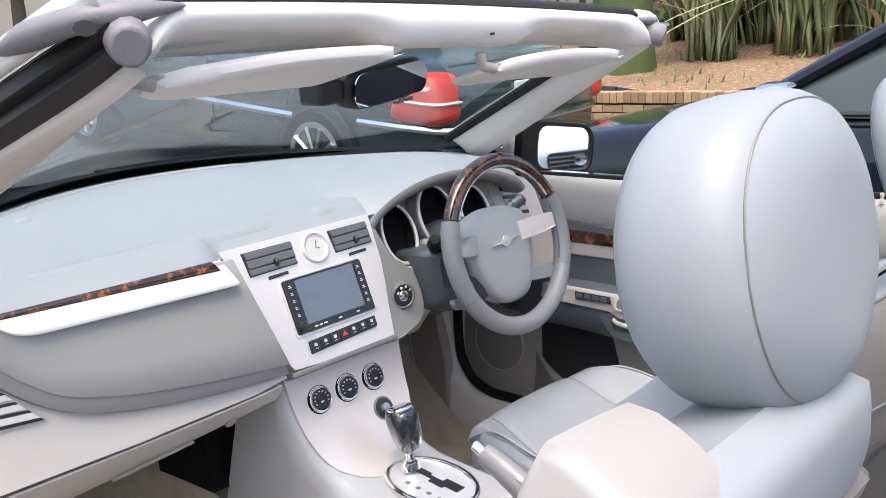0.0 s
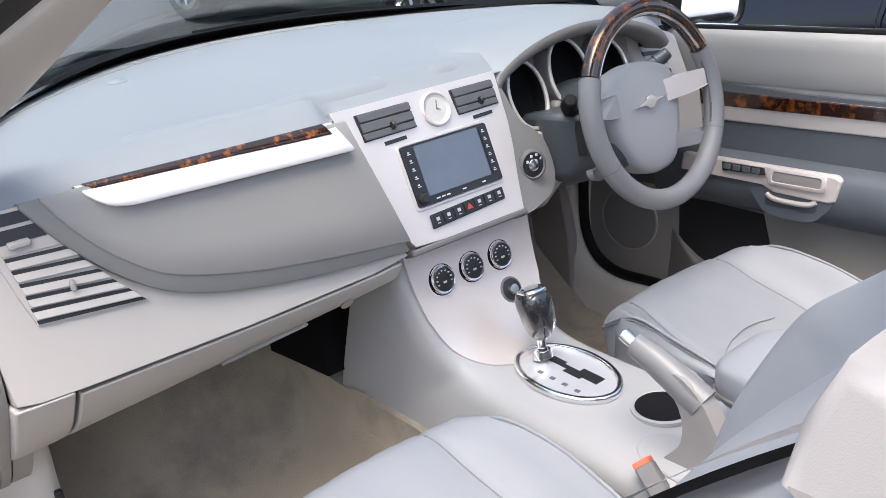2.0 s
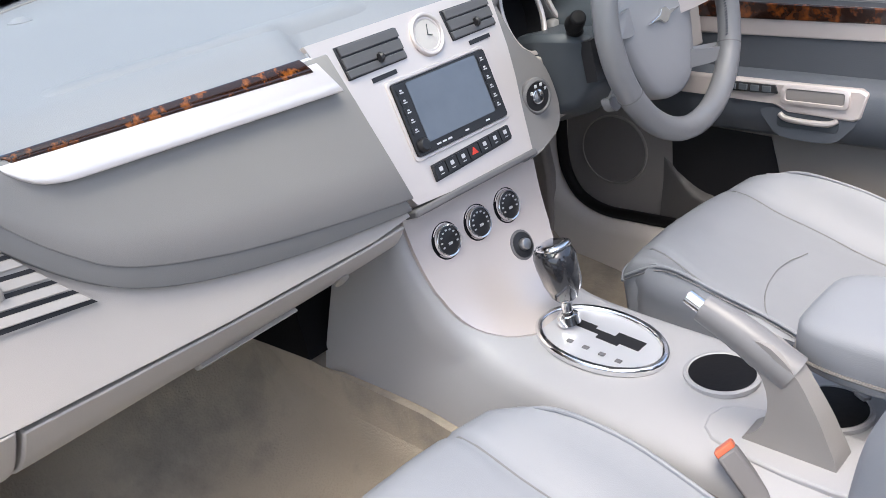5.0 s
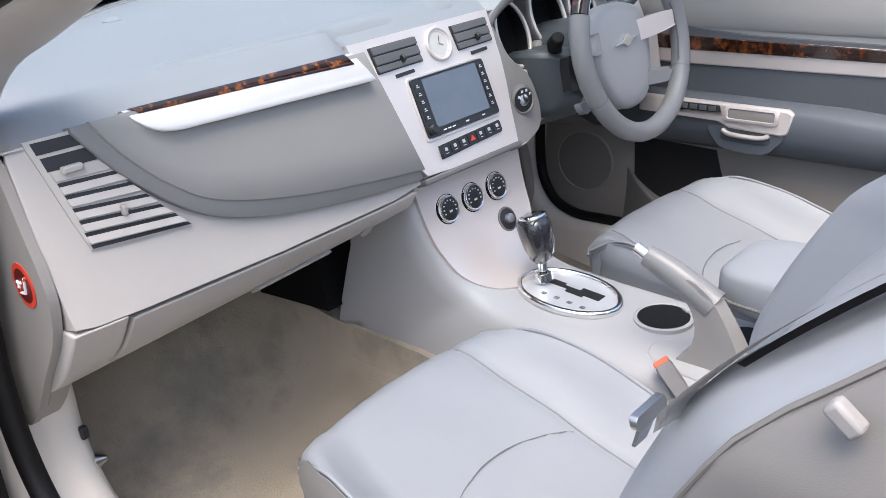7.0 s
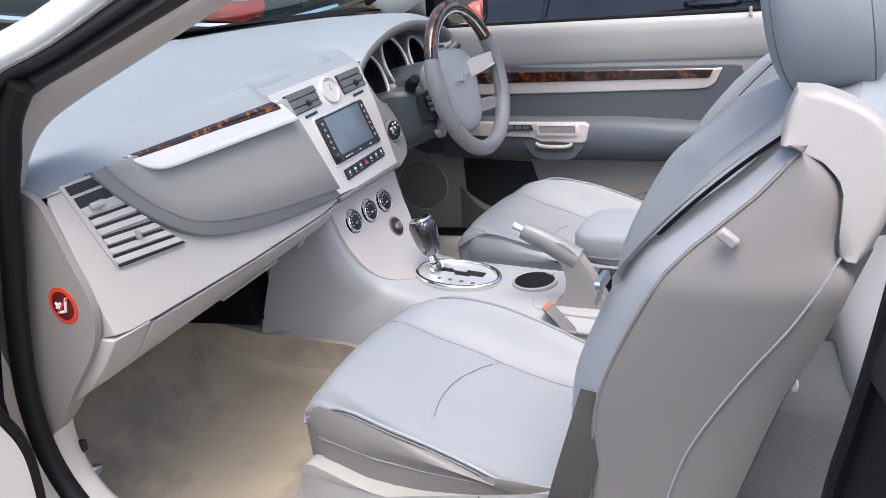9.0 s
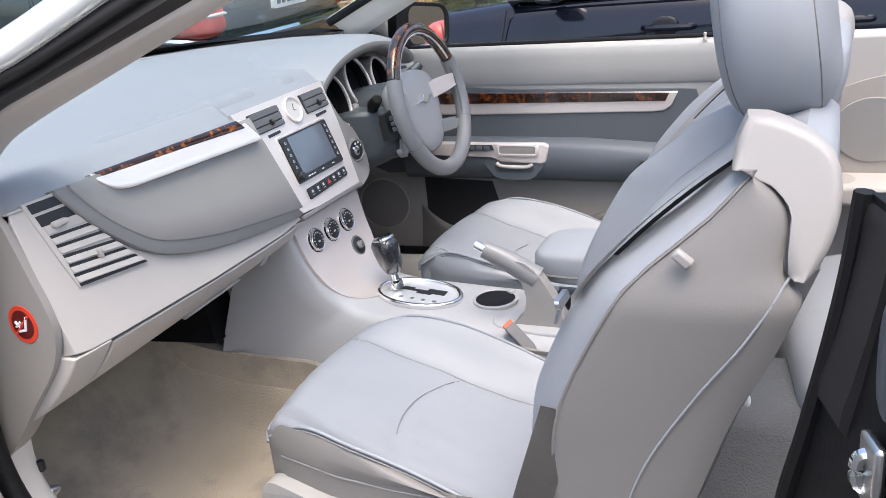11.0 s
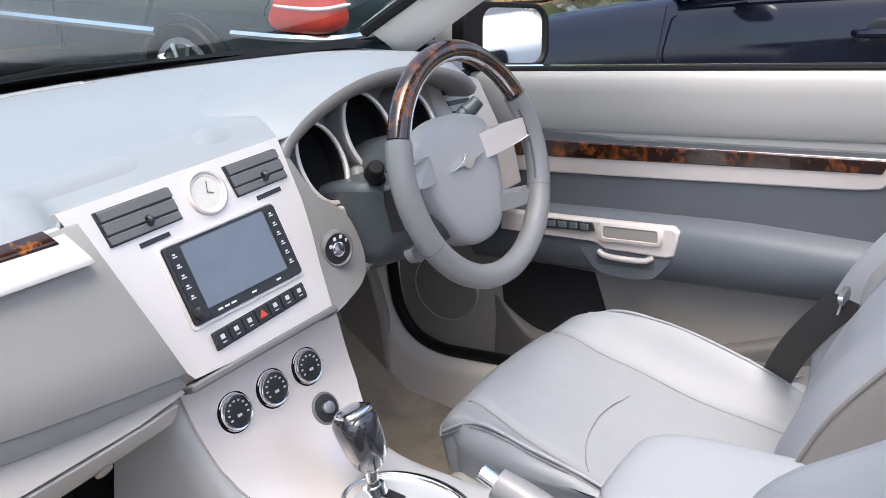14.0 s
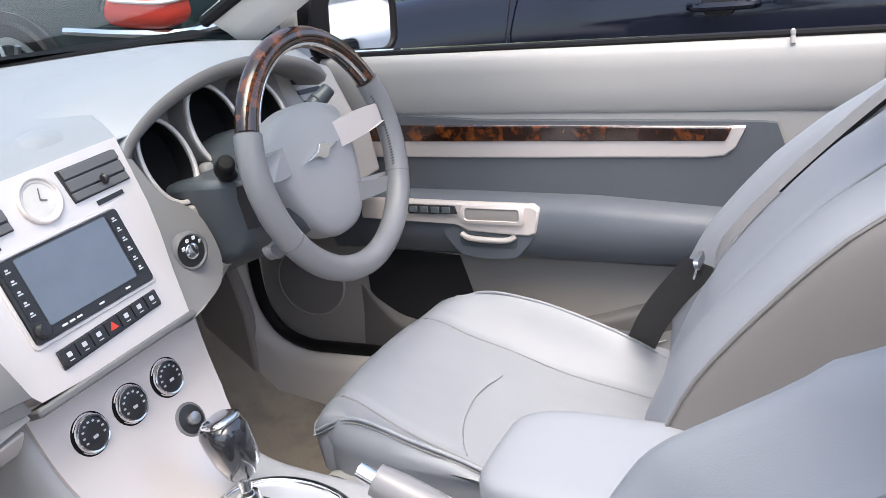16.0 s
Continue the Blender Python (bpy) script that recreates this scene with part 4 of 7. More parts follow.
for k in range(4):
    part("slot", solid([(0.560 + 0.004 * k, 0.972 - 0.018 * k), (0.62 + 0.003 * k, 0.966 - 0.018 * k), (0.621 + 0.003 * k, 0.959 - 0.018 * k), (0.561 + 0.004 * k, 0.964 - 0.018 * k)], lambda u, v, w: Vector((u, 0.06 - (0.95 - v) * 0.4 - w, v)), 0.013, 0.016), BLACK, sv)

# ---- steering column and wheel ----
col = thing("steering_column", (0.345, 0.0, 0.82), "slate grey steering column shroud with two stalks", "steering column")
wc, wu = Vector((0.350, -0.145, 0.917)), Vector((0, math.sin(radians(13)), math.cos(radians(13))))
wx = Vector((1, 0, 0))
wn_ = wx.cross(wu)
rings = []
for d, a, b in ((0.035, 0.052, 0.062), (0.05, 0.064, 0.075), (0.10, 0.072, 0.085), (0.17, 0.075, 0.09), (0.22, 0.07, 0.09)):
    c = wc - wn_ * d + wu * -0.022 if wn_.y < 0 else wc + wn_ * d - wu * 0.022
    rings.append([c + wx * a * math.copysign(abs(math.cos(q)) ** 0.7, math.cos(q)) + wu * b * math.copysign(abs(math.sin(q)) ** 0.7, math.sin(q)) for q in (2 * math.pi * j / 24 for j in range(24))])
part("shroud", loft(rings), SLATE, col, smooth=60)
part("lower_shroud", loft([[Vector((0.345 + s * a, y, z)) for s, z in ((-1, zt), (-1, zb + 0.02), (-0.6, zb), (0.6, zb), (1, zb + 0.02), (1, zt))] for y, a, zt, zb in
                           ((-0.085, 0.085, 0.90, 0.83), (-0.055, 0.115, 0.915, 0.79), (0.0, 0.128, 0.915, 0.770), (0.08, 0.13, 0.90, 0.76))]), SLATE, col, bevel=0.01, smooth=60)
for s, e in ((-1, Vector((0.232, -0.060, 0.930))), (1, Vector((0.500, -0.03, 0.950)))):
    st = Vector((0.345 + s * 0.05, -0.035, 0.89))
    part("stalk", tube(spline([st, st.lerp(e, 0.5) + Vector((0, 0.006, -0.004)), e], 4), lambda t: 0.0110 + 0.002 * t, 12), RUBBER if s < 0 else SLATE, col, "black stalk")
    part("stalk_knob", tube([e, e + (e - st).normalized() * 0.014 + Vector((0, -0.008, 0)), e + (e - st).normalized() * 0.026 + Vector((0, -0.016, 0.004))], lambda t: 0.0140 - 0.003 * t, 14), RUBBER if s < 0 else SLATE, col, bevel=0.003)
part("tilt_lever", box((0.30, -0.105, 0.88), (0.010, 0.03, 0.05), pose(0, 0, 0, 0, 0, 10)), BLACK, col, bevel=0.003)

sw_ = thing("steering_wheel", (0.345, -0.147, 0.915), "four-spoke grey leather steering wheel with burr wood top", "steering wheel")
R = 0.158


def on_wheel(a, r=R, h=0.0):
    """A place on the wheel: angle from the top, clockwise for the driver, and height towards the driver."""
    toward = wn_ if wn_.y < 0 else -wn_
    return wc + r * (math.sin(radians(a)) * wx + math.cos(radians(a)) * wu) + toward * h


def rim_piece(a0, a1, r, n=26, flat=1.0):
    return tube([on_wheel(a0 + (a1 - a0) * i / n) for i in range(n + 1)], r, 14, up=tuple(wn_), flat=flat)


part("wood_rim", rim_piece(-64, 64, 0.0150), WOODRIM, sw_, "glossy burr wood rim", smooth=60)
part("leather_rim", rim_piece(65, 295, 0.0176, 44), WHEEL, sw_, "grey leather rim", smooth=60)
for a in (-65, 65, 118, 242):
    part("rim_joint", rim_piece(a - 0.35, a + 0.35, 0.0180 if abs(a) > 70 else 0.0172, 2), RIM, sw_, "dark joint in the rim")
for k in range(26):
    a = 72 + 1.7 * k
    part("stitch", tube([on_wheel(a - 0.4, R - 0.0165, 0.007), on_wheel(a + 0.4, R - 0.0165, 0.003)], 0.0011, 4), SLATE, sw_)
part("inner_band", tube([on_wheel(a, R - 0.011, 0.008) for a in range(-62, 63, 4)], 0.003, 8, up=tuple(wn_)), CHROME, sw_, "bright inner line of the wood")
hub = [(-0.058, 0.050), (-0.02, 0.066), (0.02, 0.066), (0.058, 0.050), (0.066, 0.02), (0.062, -0.02), (0.046, -0.062), (0.02, -0.080), (-0.02, -0.080), (-0.046, -0.062), (-0.062, -0.02), (-0.066, 0.02)]
hub = [(p.x, p.y) for p in spline([(a, b, 0) for a, b in hub], 4, True)]
toward = wn_ if wn_.y < 0 else -wn_
hp = lambda u, v, w: wc + 0.95 * u * wx + (0.95 * v - 0.005) * wu + toward * w
rings = [[hp(u * k * (1.40 + 2.2 * min(0, v)) + 0.016 - 0.12 * min(0, v), v * k * 1.27 - 0.009, w - 0.010) for u, v in hub] for k, w in ((0.95, -0.075), (1.05, -0.060), (1.06, -0.034), (1.03, -0.025), (0.96, -0.020), (0.78, -0.016), (0.4, -0.0135), (0.12, -0.013))]
part("horn_pad", loft(rings), HUB, sw_, "grey horn pad", smooth=60)
part("wing_emblem", solid([(-0.034, 0.004), (-0.010, 0.0075), (-0.004, 0.013), (0.004, 0.013), (0.010, 0.0075), (0.034, 0.004), (0.012, 0.002), (0.004, -0.004), (-0.004, -0.004), (-0.012, 0.002)], lambda u, v, w: hp(u * 1.35 + 0.014, v * 1.35 + 0.003 + 0.10 * u, w), -0.027, -0.018), CHROME, sw_, "chrome wing badge", bevel=0.001)
for s in (-1, 1):
    spoke = [(p.x * s, p.y) for p in spline([(0.050, 0.044, 0), (0.085, 0.049, 0), (0.130, 0.050, 0), (0.166, 0.046, 0), (0.171, 0.030, 0), (0.150, 0.020, 0), (0.105, 0.012, 0), (0.055, 0.012, 0)], 3, True)]
    part("upper_spoke", solid(spoke, lambda u, v, w: hp(u, v - 0.010, w - 0.052 * max(0, 1.15 - abs(u) / 0.13)), -0.012, 0.008), SATIN if s > 0 else HUB, sw_, "satin silver spoke" if s > 0 else "grey spoke", bevel=0.008, smooth=60)
    low = [(p.x * s, p.y) for p in spline([(0.045, -0.040, 0), (0.090, -0.053, 0), (0.130, -0.060, 0), (0.160, -0.058, 0), (0.152, -0.078, 0), (0.12, -0.080, 0), (0.085, -0.078, 0), (0.045, -0.070, 0)], 3, True)]
    part("lower_spoke", solid(low, lambda u, v, w: hp(u, v - 0.012, w - 0.052 * max(0, 1.15 - abs(u) / 0.13) - (0.03 if s < 0 else 0)), -0.010, 0.004), WHEEL, sw_, "grey spoke", bevel=0.005)
    part("spoke_bay", solid([(s * 0.050, 0.016), (s * 0.115, 0.010), (s * 0.120, -0.050), (s * 0.050, -0.062)], hp, -0.085, -0.066), BLACK, sw_, "black bay behind the spoke")
    for k in range(3):
        part("thumb_button", solid(rrect(s * 0.096 - 0.011, -0.004 - 0.013 * k - 0.005, s * 0.096 + 0.011, -0.004 - 0.013 * k + 0.005, 0.002), hp, -0.062, -0.048), SLATE_LIGHT, sw_)

# ---- driver's door and rear quarter ----
door = thing("door_1", (0.72, -0.25, 0.42), "closed driver's door with wood strip, arm rest and speaker", "door", kind="structure")


def dp(y, z, w):
    """A place on the door's inner skin."""
    x = 0.712 - 0.03 * max(0, 0.70 - z) / 0.3 + 0.010 * max(0, (z - 0.86)) / 0.1
    return Vector((x - w, y, z))


def plate(pts, w0, w1):
    return solid(pts, dp, w0, w1)


part("core", box((0.80, -0.25, 0.70), (0.12, 1.14, 0.50)), SILVERPAINT, door, bevel=0.02)
up = [(0.20, 0.95), (0.30, 0.86), (0.30, 0.60), (-0.81, 0.62), (-0.81, 0.965), (-0.4, 0.966), (0.0, 0.962)]
part("upper_panel", plate(up, -0.03, 0.0), RAIL, door, "pale upper door panel", bevel=0.008)
rail = loft([[dp(y, z, w) for z, w in ((0.872, -0.002), (0.880, 0.003), (0.912, 0.006), (0.94, 0.009), (0.960, 0.008), (0.970, 0.002), (0.973, -0.008), (0.973, -0.05), (0.90, -0.05))] for y in [0.20 - 1.01 * i / 12 for i in range(13)]])
part("belt_rail", rail, RAIL, door, "pale window ledge", smooth=60)
part("window_seal", tube([(0.735, 0.21, 0.974), (0.735, -0.81, 0.978)], 0.006, 8), RUBBER, door, "black window seal")
part("outer_trim", box((0.762, -0.3, 0.971), (0.022, 1.04, 0.012)), CHROME, door, bevel=0.003)
inset = [(p.x, p.y) for p in spline([(0.22, 0.868, 0), (-0.2, 0.863, 0), (-0.45, 0.860, 0), (-0.655, 0.857, 0), (-0.668, 0.848, 0), (-0.668, 0.82, 0), (-0.70, 0.74, 0), (-0.74, 0.66, 0), (-0.70, 0.63, 0), (-0.40, 0.625, 0), (0.0, 0.64, 0), (0.22, 0.655, 0)], 3, True)]
part("inset", plate(inset, -0.006, 0.006), DOOR_INSET, door, "grey vinyl inset", bevel=0.004)
part("silver_strip", plate([(0.22, 0.858), (-0.60, 0.852), (-0.632, 0.853), (-0.615, 0.817), (-0.600, 0.806), (-0.57, 0.803), (-0.3, 0.800), (0.22, 0.796)], 0.004, 0.011), SATIN, door, "satin silver strip", bevel=0.003)
part("wood_strip", plate([(0.22, 0.860), (-0.3, 0.855), (-0.612, 0.851), (-0.602, 0.830), (-0.3, 0.829), (0.22, 0.827)], 0.009, 0.014), WOODRIM, door, "glossy tortoiseshell strip", bevel=0.002)
arm = loft([[dp(y, z, w) for z, w in ((0.64, 0.0), (0.632, 0.03), (0.645, 0.052 * k), (0.69, 0.062 * k), (0.722 - d, 0.058 * k), (0.735 - d, 0.045 * k), (0.742 - d, 0.0))]
            for y, k, d in ((0.10, 0.75, 0.0), (0.0, 0.95, 0.0), (-0.2, 1.0, 0.0), (-0.40, 1.0, 0.002), (-0.55, 0.95, 0.012), (-0.68, 0.8, 0.022), (-0.75, 0.5, 0.03))])
part("arm_rest", arm, SLATE_LIGHT, door, "slate vinyl door arm rest", smooth=60)
plate_line = [(0.02, 0.735), (-0.305, 0.734), (-0.318, 0.728), (-0.310, 0.688), (-0.298, 0.683), (-0.19, 0.687), (-0.16, 0.699), (0.02, 0.703)]
on_arm = lambda u, v, w: dp(u, v, 0.0 + w + 0.058 - max(0, v - 0.72) * 0.6)
part("switch_plate", solid(plate_line, on_arm, -0.01, 0.008), SATIN, door, "satin silver switch plate", bevel=0.004)
part("switch_bed", solid([(-0.075, 0.730), (-0.165, 0.730), (-0.172, 0.718), (-0.08, 0.716)], on_arm, 0.006, 0.0095), BLACK, door)
for k in range(4):
    part("window_switch", solid([(-0.08 - 0.021 * k, 0.7285), (-0.096 - 0.021 * k, 0.7285), (-0.098 - 0.021 * k, 0.719), (-0.082 - 0.021 * k, 0.719)], on_arm, 0.009, 0.0125), SLATE, door, bevel=0.0015)
part("pull_recess", solid(rrect(-0.285, 0.708, -0.185, 0.729, 0.006), on_arm, 0.0065, 0.0092), TAUPE, door)
part("pull_rim", ring_plate(rrect(-0.292, 0.703, -0.178, 0.733, 0.008), rrect(-0.284, 0.709, -0.186, 0.728, 0.005), on_arm, 0.006, 0.012), SATIN, door, bevel=0.001)
cup_line = [(p.x, p.y) for p in spline([(-0.150, 0.690, 0), (-0.158, 0.662, 0), (-0.176, 0.645, 0), (-0.22, 0.640, 0), (-0.262, 0.642, 0), (-0.284, 0.655, 0), (-0.296, 0.690, 0)], 4, True)]
part("handle_cup", solid(cup_line, on_arm, -0.004, 0.004), SLATE_LIGHT, door, "slate cup below the handle", bevel=0.004)
part("handle_gap", solid(rrect(-0.276, 0.660, -0.172, 0.684, 0.008), on_arm, 0.003, 0.0052), SLATE, door, bevel=0.001)
part("door_handle", tube(spline([on_arm(-0.176, 0.682, 0.004), on_arm(-0.190, 0.676, 0.007), on_arm(-0.225, 0.674, 0.008), on_arm(-0.260, 0.675, 0.007), on_arm(-0.274, 0.682, 0.004)], 4), 0.0052, 10), SATIN, door, "satin silver door handle")
low_line = [(0.34, 0.62), (0.345, 0.50), (0.30, 0.43), (0.22, 0.405), (0.1, 0.405), (-0.78, 0.42), (-0.80, 0.62), (-0.3, 0.632), (0.1, 0.64)]
part("lower_panel", plate(low_line, -0.02, 0.004), DOORLOW, door, "taupe lower door panel", bevel=0.008)
part("speaker_ring", ring_plate(oval(0.190, 0.546, 0.078, 0.072, 36), oval(0.190, 0.546, 0.0745, 0.0685, 36), dp, 0.002, 0.010), STONE, door, bevel=0.002)
part("speaker_grille", solid(oval(0.190, 0.546, 0.075, 0.069, 36), dp, 0.003, 0.0085), TAUPE, door, "round speaker grille")
# flat black plate paints the shade of the open pocket onto the panel
part("pocket_shade", plate([(0.06, 0.625), (-0.140, 0.618), (-0.165, 0.540), (-0.180, 0.485), (0.0, 0.48), (0.055, 0.535)], 0.0, 0.0055), BLACK, door, "black plate painted as the shade in the map pocket")
pk = []
for a in spline([(0.075, 0.548, 0), (0.035, 0.518, 0), (-0.02, 0.490, 0), (-0.10, 0.484, 0), (-0.20, 0.493, 0), (-0.36, 0.519, 0), (-0.53, 0.575, 0), (-0.66, 0.612, 0)], 4):
    y, z = a.x, a.y
    g = min(1.0, 0.15 + max(0, 0.075 - y) / 0.11) * min(1.0, 0.25 + (y + 0.66) / 0.16)
    pk.append([dp(y, z, 0.0), dp(y, z, 0.026 * g), dp(y, z - 0.003, 0.032 * g), dp(y, z - 0.010, 0.034 * g), dp(y, z - 0.05, 0.028 * g), dp(y, 0.415, 0.015), dp(y, 0.415, 0.0)])
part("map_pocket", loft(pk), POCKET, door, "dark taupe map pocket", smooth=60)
part("lock_pin", lathe([(0.004, -0.004), (0.0038, 0.004), (0.0028, 0.006), (0.004, 0.010), (0.0035, 0.014), (0.0015, 0.0155)], (0.716, -0.692, 0.972), (0, 0, 1), 12), LIGHT, door, "pale lock pin")
part("rear_edge_seal", tube([(0.715, -0.822, 0.50), (0.715, -0.822, 0.968)], 0.010, 8), RUBBER, door, "black edge seal")

kp = thing("kick_panel", (0.6, 0.25, 0.45), "pale kick panel beside the driver's footwell", "trim panel")
part("side_liner", solid([(0.30, 0.33), (0.30, 0.50), (0.32, 0.62), (0.34, 0.78), (0.55, 0.78), (0.55, 0.50), (0.48, 0.40), (0.42, 0.345)], lambda u, v, w: Vector((0.606 + w, u, v)), 0, 0.03), STONE, kp, "taupe liner beside the pedals", bevel=0.008)
part("foot_rest", solid([(0.62, 0.31), (0.45, 0.31), (0.45, 0.52), (0.60, 0.55)], lambda u, v, w: Vector((u, 0.42 - 0.3 * (v - 0.31) * 0 + w, v)), 0, 0.03), STONE, kp, bevel=0.01)

rq = thing("wall_rear_quarter", (0.70, -1.2, 0.42), "pale rear quarter panel with oval speaker grille and ledge", "trim panel", kind="structure")
part("panel", box((0.755, -1.36, 0.69), (0.07, 1.06, 0.56)), LIGHT, rq, bevel=0.01)
arch = [(p.x, p.y) for p in spline([(-0.90, 0.70, 0), (-0.915, 0.77, 0), (-0.96, 0.83, 0), (-1.05, 0.872, 0), (-1.2, 0.885, 0), (-1.5, 0.86, 0), (-1.6, 0.7, 0), (-1.3, 0.655, 0), (-1.0, 0.655, 0)], 4, True)]
part("recess", solid(arch, lambda u, v, w: Vector((0.722 - w, u, v)), -0.01, 0.006), STONE, rq, "taupe recess", bevel=0.008)
part("speaker_grille", solid(oval(-1.06, 0.755, 0.085, 0.075, 30), lambda u, v, w: Vector((0.718 - w, u, v)), 0.0, 0.006), PANEL, rq, "oval speaker grille", bevel=0.003)
part("ledge", box((0.665, -1.25, 0.63), (0.12, 0.70, 0.05)), LIGHT, rq, "pale ledge with cup recess", bevel=0.012)
part("cup_recess", lathe([(0.04, 0.0), (0.036, 0.003), (0.03, 0.002)], (0.66, -0.99, 0.6555), (0, 0, 1), 20), STONE, rq)
part("lock_stud", lathe([(0.008, 0), (0.008, 0.008), (0.004, 0.012)], (0.718, -0.905, 0.935), (-1, 0, 0), 12), STEEL, rq)


# ---- seats ----
def belt(pts, width, parent, across=(0, 1, 0), label="grey seat belt webbing", mat=None):
    a = Vector(across).normalized()
    rows = []
    for i, p in enumerate(spline(pts, 6)):
        d = a * width / 2
        rows.append([p - d, p + d])
    bm = loft(rows, False, closed=False)
    bmesh.ops.solidify(bm, geom=bm.faces[:], thickness=0.0016)
    return part("belt", bm, mat or WEB, parent, label, smooth=60)


def lerp_table(table, z):
    """A smooth reading of (place, value) rows."""
    if z <= table[0][0]:
        return table[0][1]
    for (a, p), (b, q) in zip(table, table[1:]):
        if z <= b:
            return p + (q - p) * (z - a) / (b - a)
    return table[-1][1]


def smooth_table(rows, n=5):
    return [(p.x, p.y) for p in spline([(a, b, 0) for a, b in rows], n)]


SEAM_Z = smooth_table([(0.0, 0.600), (0.02, 0.628), (0.05, 0.628), (0.10, 0.604), (0.16, 0.582), (0.25, 0.552), (0.36, 0.530), (0.50, 0.515)])
EDGE_Z = smooth_table([(0.0, 0.602), (0.02, 0.632), (0.06, 0.650), (0.11, 0.650), (0.17, 0.640), (0.24, 0.620), (0.31, 0.594), (0.38, 0.562), (0.44, 0.535), (0.50, 0.52)])
FRONT_Y = smooth_table([(0.50, -0.684), (0.575, -0.690), (0.66, -0.697), (0.73, -0.705), (0.77, -0.716), (0.832, -0.744), (0.909, -0.789), (0.949, -0.832), (0.985, -0.874), (1.02, -0.906), (1.045, -0.930)])
REAR_Y = smooth_table([(0.50, -0.815), (0.575, -0.838), (0.626, -0.859), (0.70, -0.884), (0.781, -0.913), (0.841, -0.944), (0.916, -0.974), (0.985, -0.994), (1.045, -0.990)])


FLANK_END = smooth_table([(0.88, -1.0), (0.905, -0.985), (0.918, -0.968), (0.928, -0.957), (0.938, -0.953), (0.951, -0.953), (0.970, -0.955), (0.989, -0.955), (1.000, -0.951), (1.009, -0.945), (1.017, -0.937), (1.024, -0.927), (1.030, -0.914), (1.034, -0.903)])


def seat(name, cx, s, dy, dz, back_dy, label):
    """A front seat: s is the side of the door, dy and dz how far its cushion is slid forward and raised."""
    st = thing(name, (cx, -0.5 + dy, 0.31), label, "car seat", "front seats")
    lean = lambda z: back_dy + (0.03 - 0.33 * (min(0.93, max(0.66, z)) - 0.69) if s > 0 else 0.0)
    P = lambda x, y, z: Vector((cx + s * x, y + lean(z), z))
    C = lambda x, y, z: Vector((cx + s * x, y + dy, z + dz))

    # cushion: u across from -1 to 1, d back from the front edge
    def top(u, d, lift=0.0):
        a = abs(u)
        seam, edge = lerp_table(SEAM_Z, d), lerp_table(EDGE_Z, d)
        if a < 0.66:
            z = seam - 0.006 * (1 - (a / 0.66) ** 2) * min(1, d * 5)
        else:
            b = (a - 0.66) / 0.34
            z = seam + (edge - seam) * b**1.5 - 0.006 * max(0, b - 0.8) ** 2 / 0.04
        z -= (0.005 if s > 0 or u < 0 else 0.001) * math.exp(-((a - 0.66) / 0.03) ** 2)
        if a < 0.64:
            z -= 0.0050 * math.exp(-((d - 0.205 + 0.045 * (1 - (u / 0.64) ** 2) ** 0.8) / 0.007) ** 2)
        z += 0.0022 * noise.noise(Vector((u * 3.3, d * 11, cx * 5))) + 0.0012 * noise.noise(Vector((u * 9, d * 26, cx * 3)))
        half = (0.163 if s < 0 else 0.174) + (0.034 if s < 0 else 0.026) * min(1, d / 0.16) ** 0.7
        bow = 0.024 * max(0, 1 - u * u) ** 0.6 * max(0, 1 - d / 0.16) - 0.012 * max(0, u)
        return C(u * half, -0.228 - d + bow, z + lift)

    ds = [0.0, 0.006, 0.014, 0.024] + [0.036 + 0.014 * i for i in range(34)]
    us = [-1 + i / 18 for i in range(37)]
    rows = [[top(u, d) for u in us] for d in ds]
    low = [[Vector((p.x, p.y - 0.006, 0.545 + dz - 0.04 * min(1, d / 0.4))) for p in r] for d, r in zip(ds, rows)]
    part("cushion", loft([a + b[::-1] for a, b in zip(rows, low)]), LEATHER, st, "pale grey leather cushion", smooth=75)
    for u in (-0.66, 0.66) if s > 0 else (-0.66,):
        part("cushion_seam", tube([top(u, 0.012 + 0.47 * k / 24, 0.0012) for k in range(25)], 0.0013, 6), SEAM, st)
    part("cross_seam", tube([top(u, 0.205 - 0.045 * (1 - (u / 0.64) ** 2) ** 0.8, 0.0035) for u in [-0.62 + 0.05 * k for k in range(20)]], 0.0008, 6), SEAM, st)
    for u in (-1, 1):
        edge_line = spline([top(u, d) + Vector((s * u * 0.001, 0, 0.0005)) for d in ds[1::6]], 6)
        part("side_piping", tube(edge_line, 0.0026, 8), LEATHER, st, "leather piping")
        part("piping_shadow", tube([p + Vector((s * u * 0.0022, 0, -0.0055)) for p in edge_line], 0.0012, 6), SEAM, st)
    part("front_piping", tube([top(u, 0.0) + Vector((0, 0.002, -0.001)) for u in us[::2]], 0.0024, 8), LEATHER, st, "leather piping")
    wide = lambda y: (0.160 if s < 0 else 0.171) + (0.036 if s < 0 else 0.028) * min(1, max(0, (-0.228 - y) / 0.16)) ** 0.7
    sk = []
    for y, zb in ((-0.2145, 0.46), (-0.2285, 0.44), (-0.28, 0.44), (-0.36, 0.44), (-0.45, 0.44), (-0.56, 0.44), (-0.70, 0.44)):
        w, zt = wide(y), lerp_table(EDGE_Z, max(0.012, -0.228 - y)) - 0.008
        e_ = 0.25 if y > -0.22 else (0.5 if y > -0.23 else 1.0)
        half = [(w + 0.003 * e_, zt), (w + 0.016 * e_, 0.5 * (zt + 0.592)), (w + 0.010 * e_, 0.592), (w + 0.012 * e_, 0.575), (w, zb)]
        dip = zt - 0.012 if y > -0.215 else 0.47
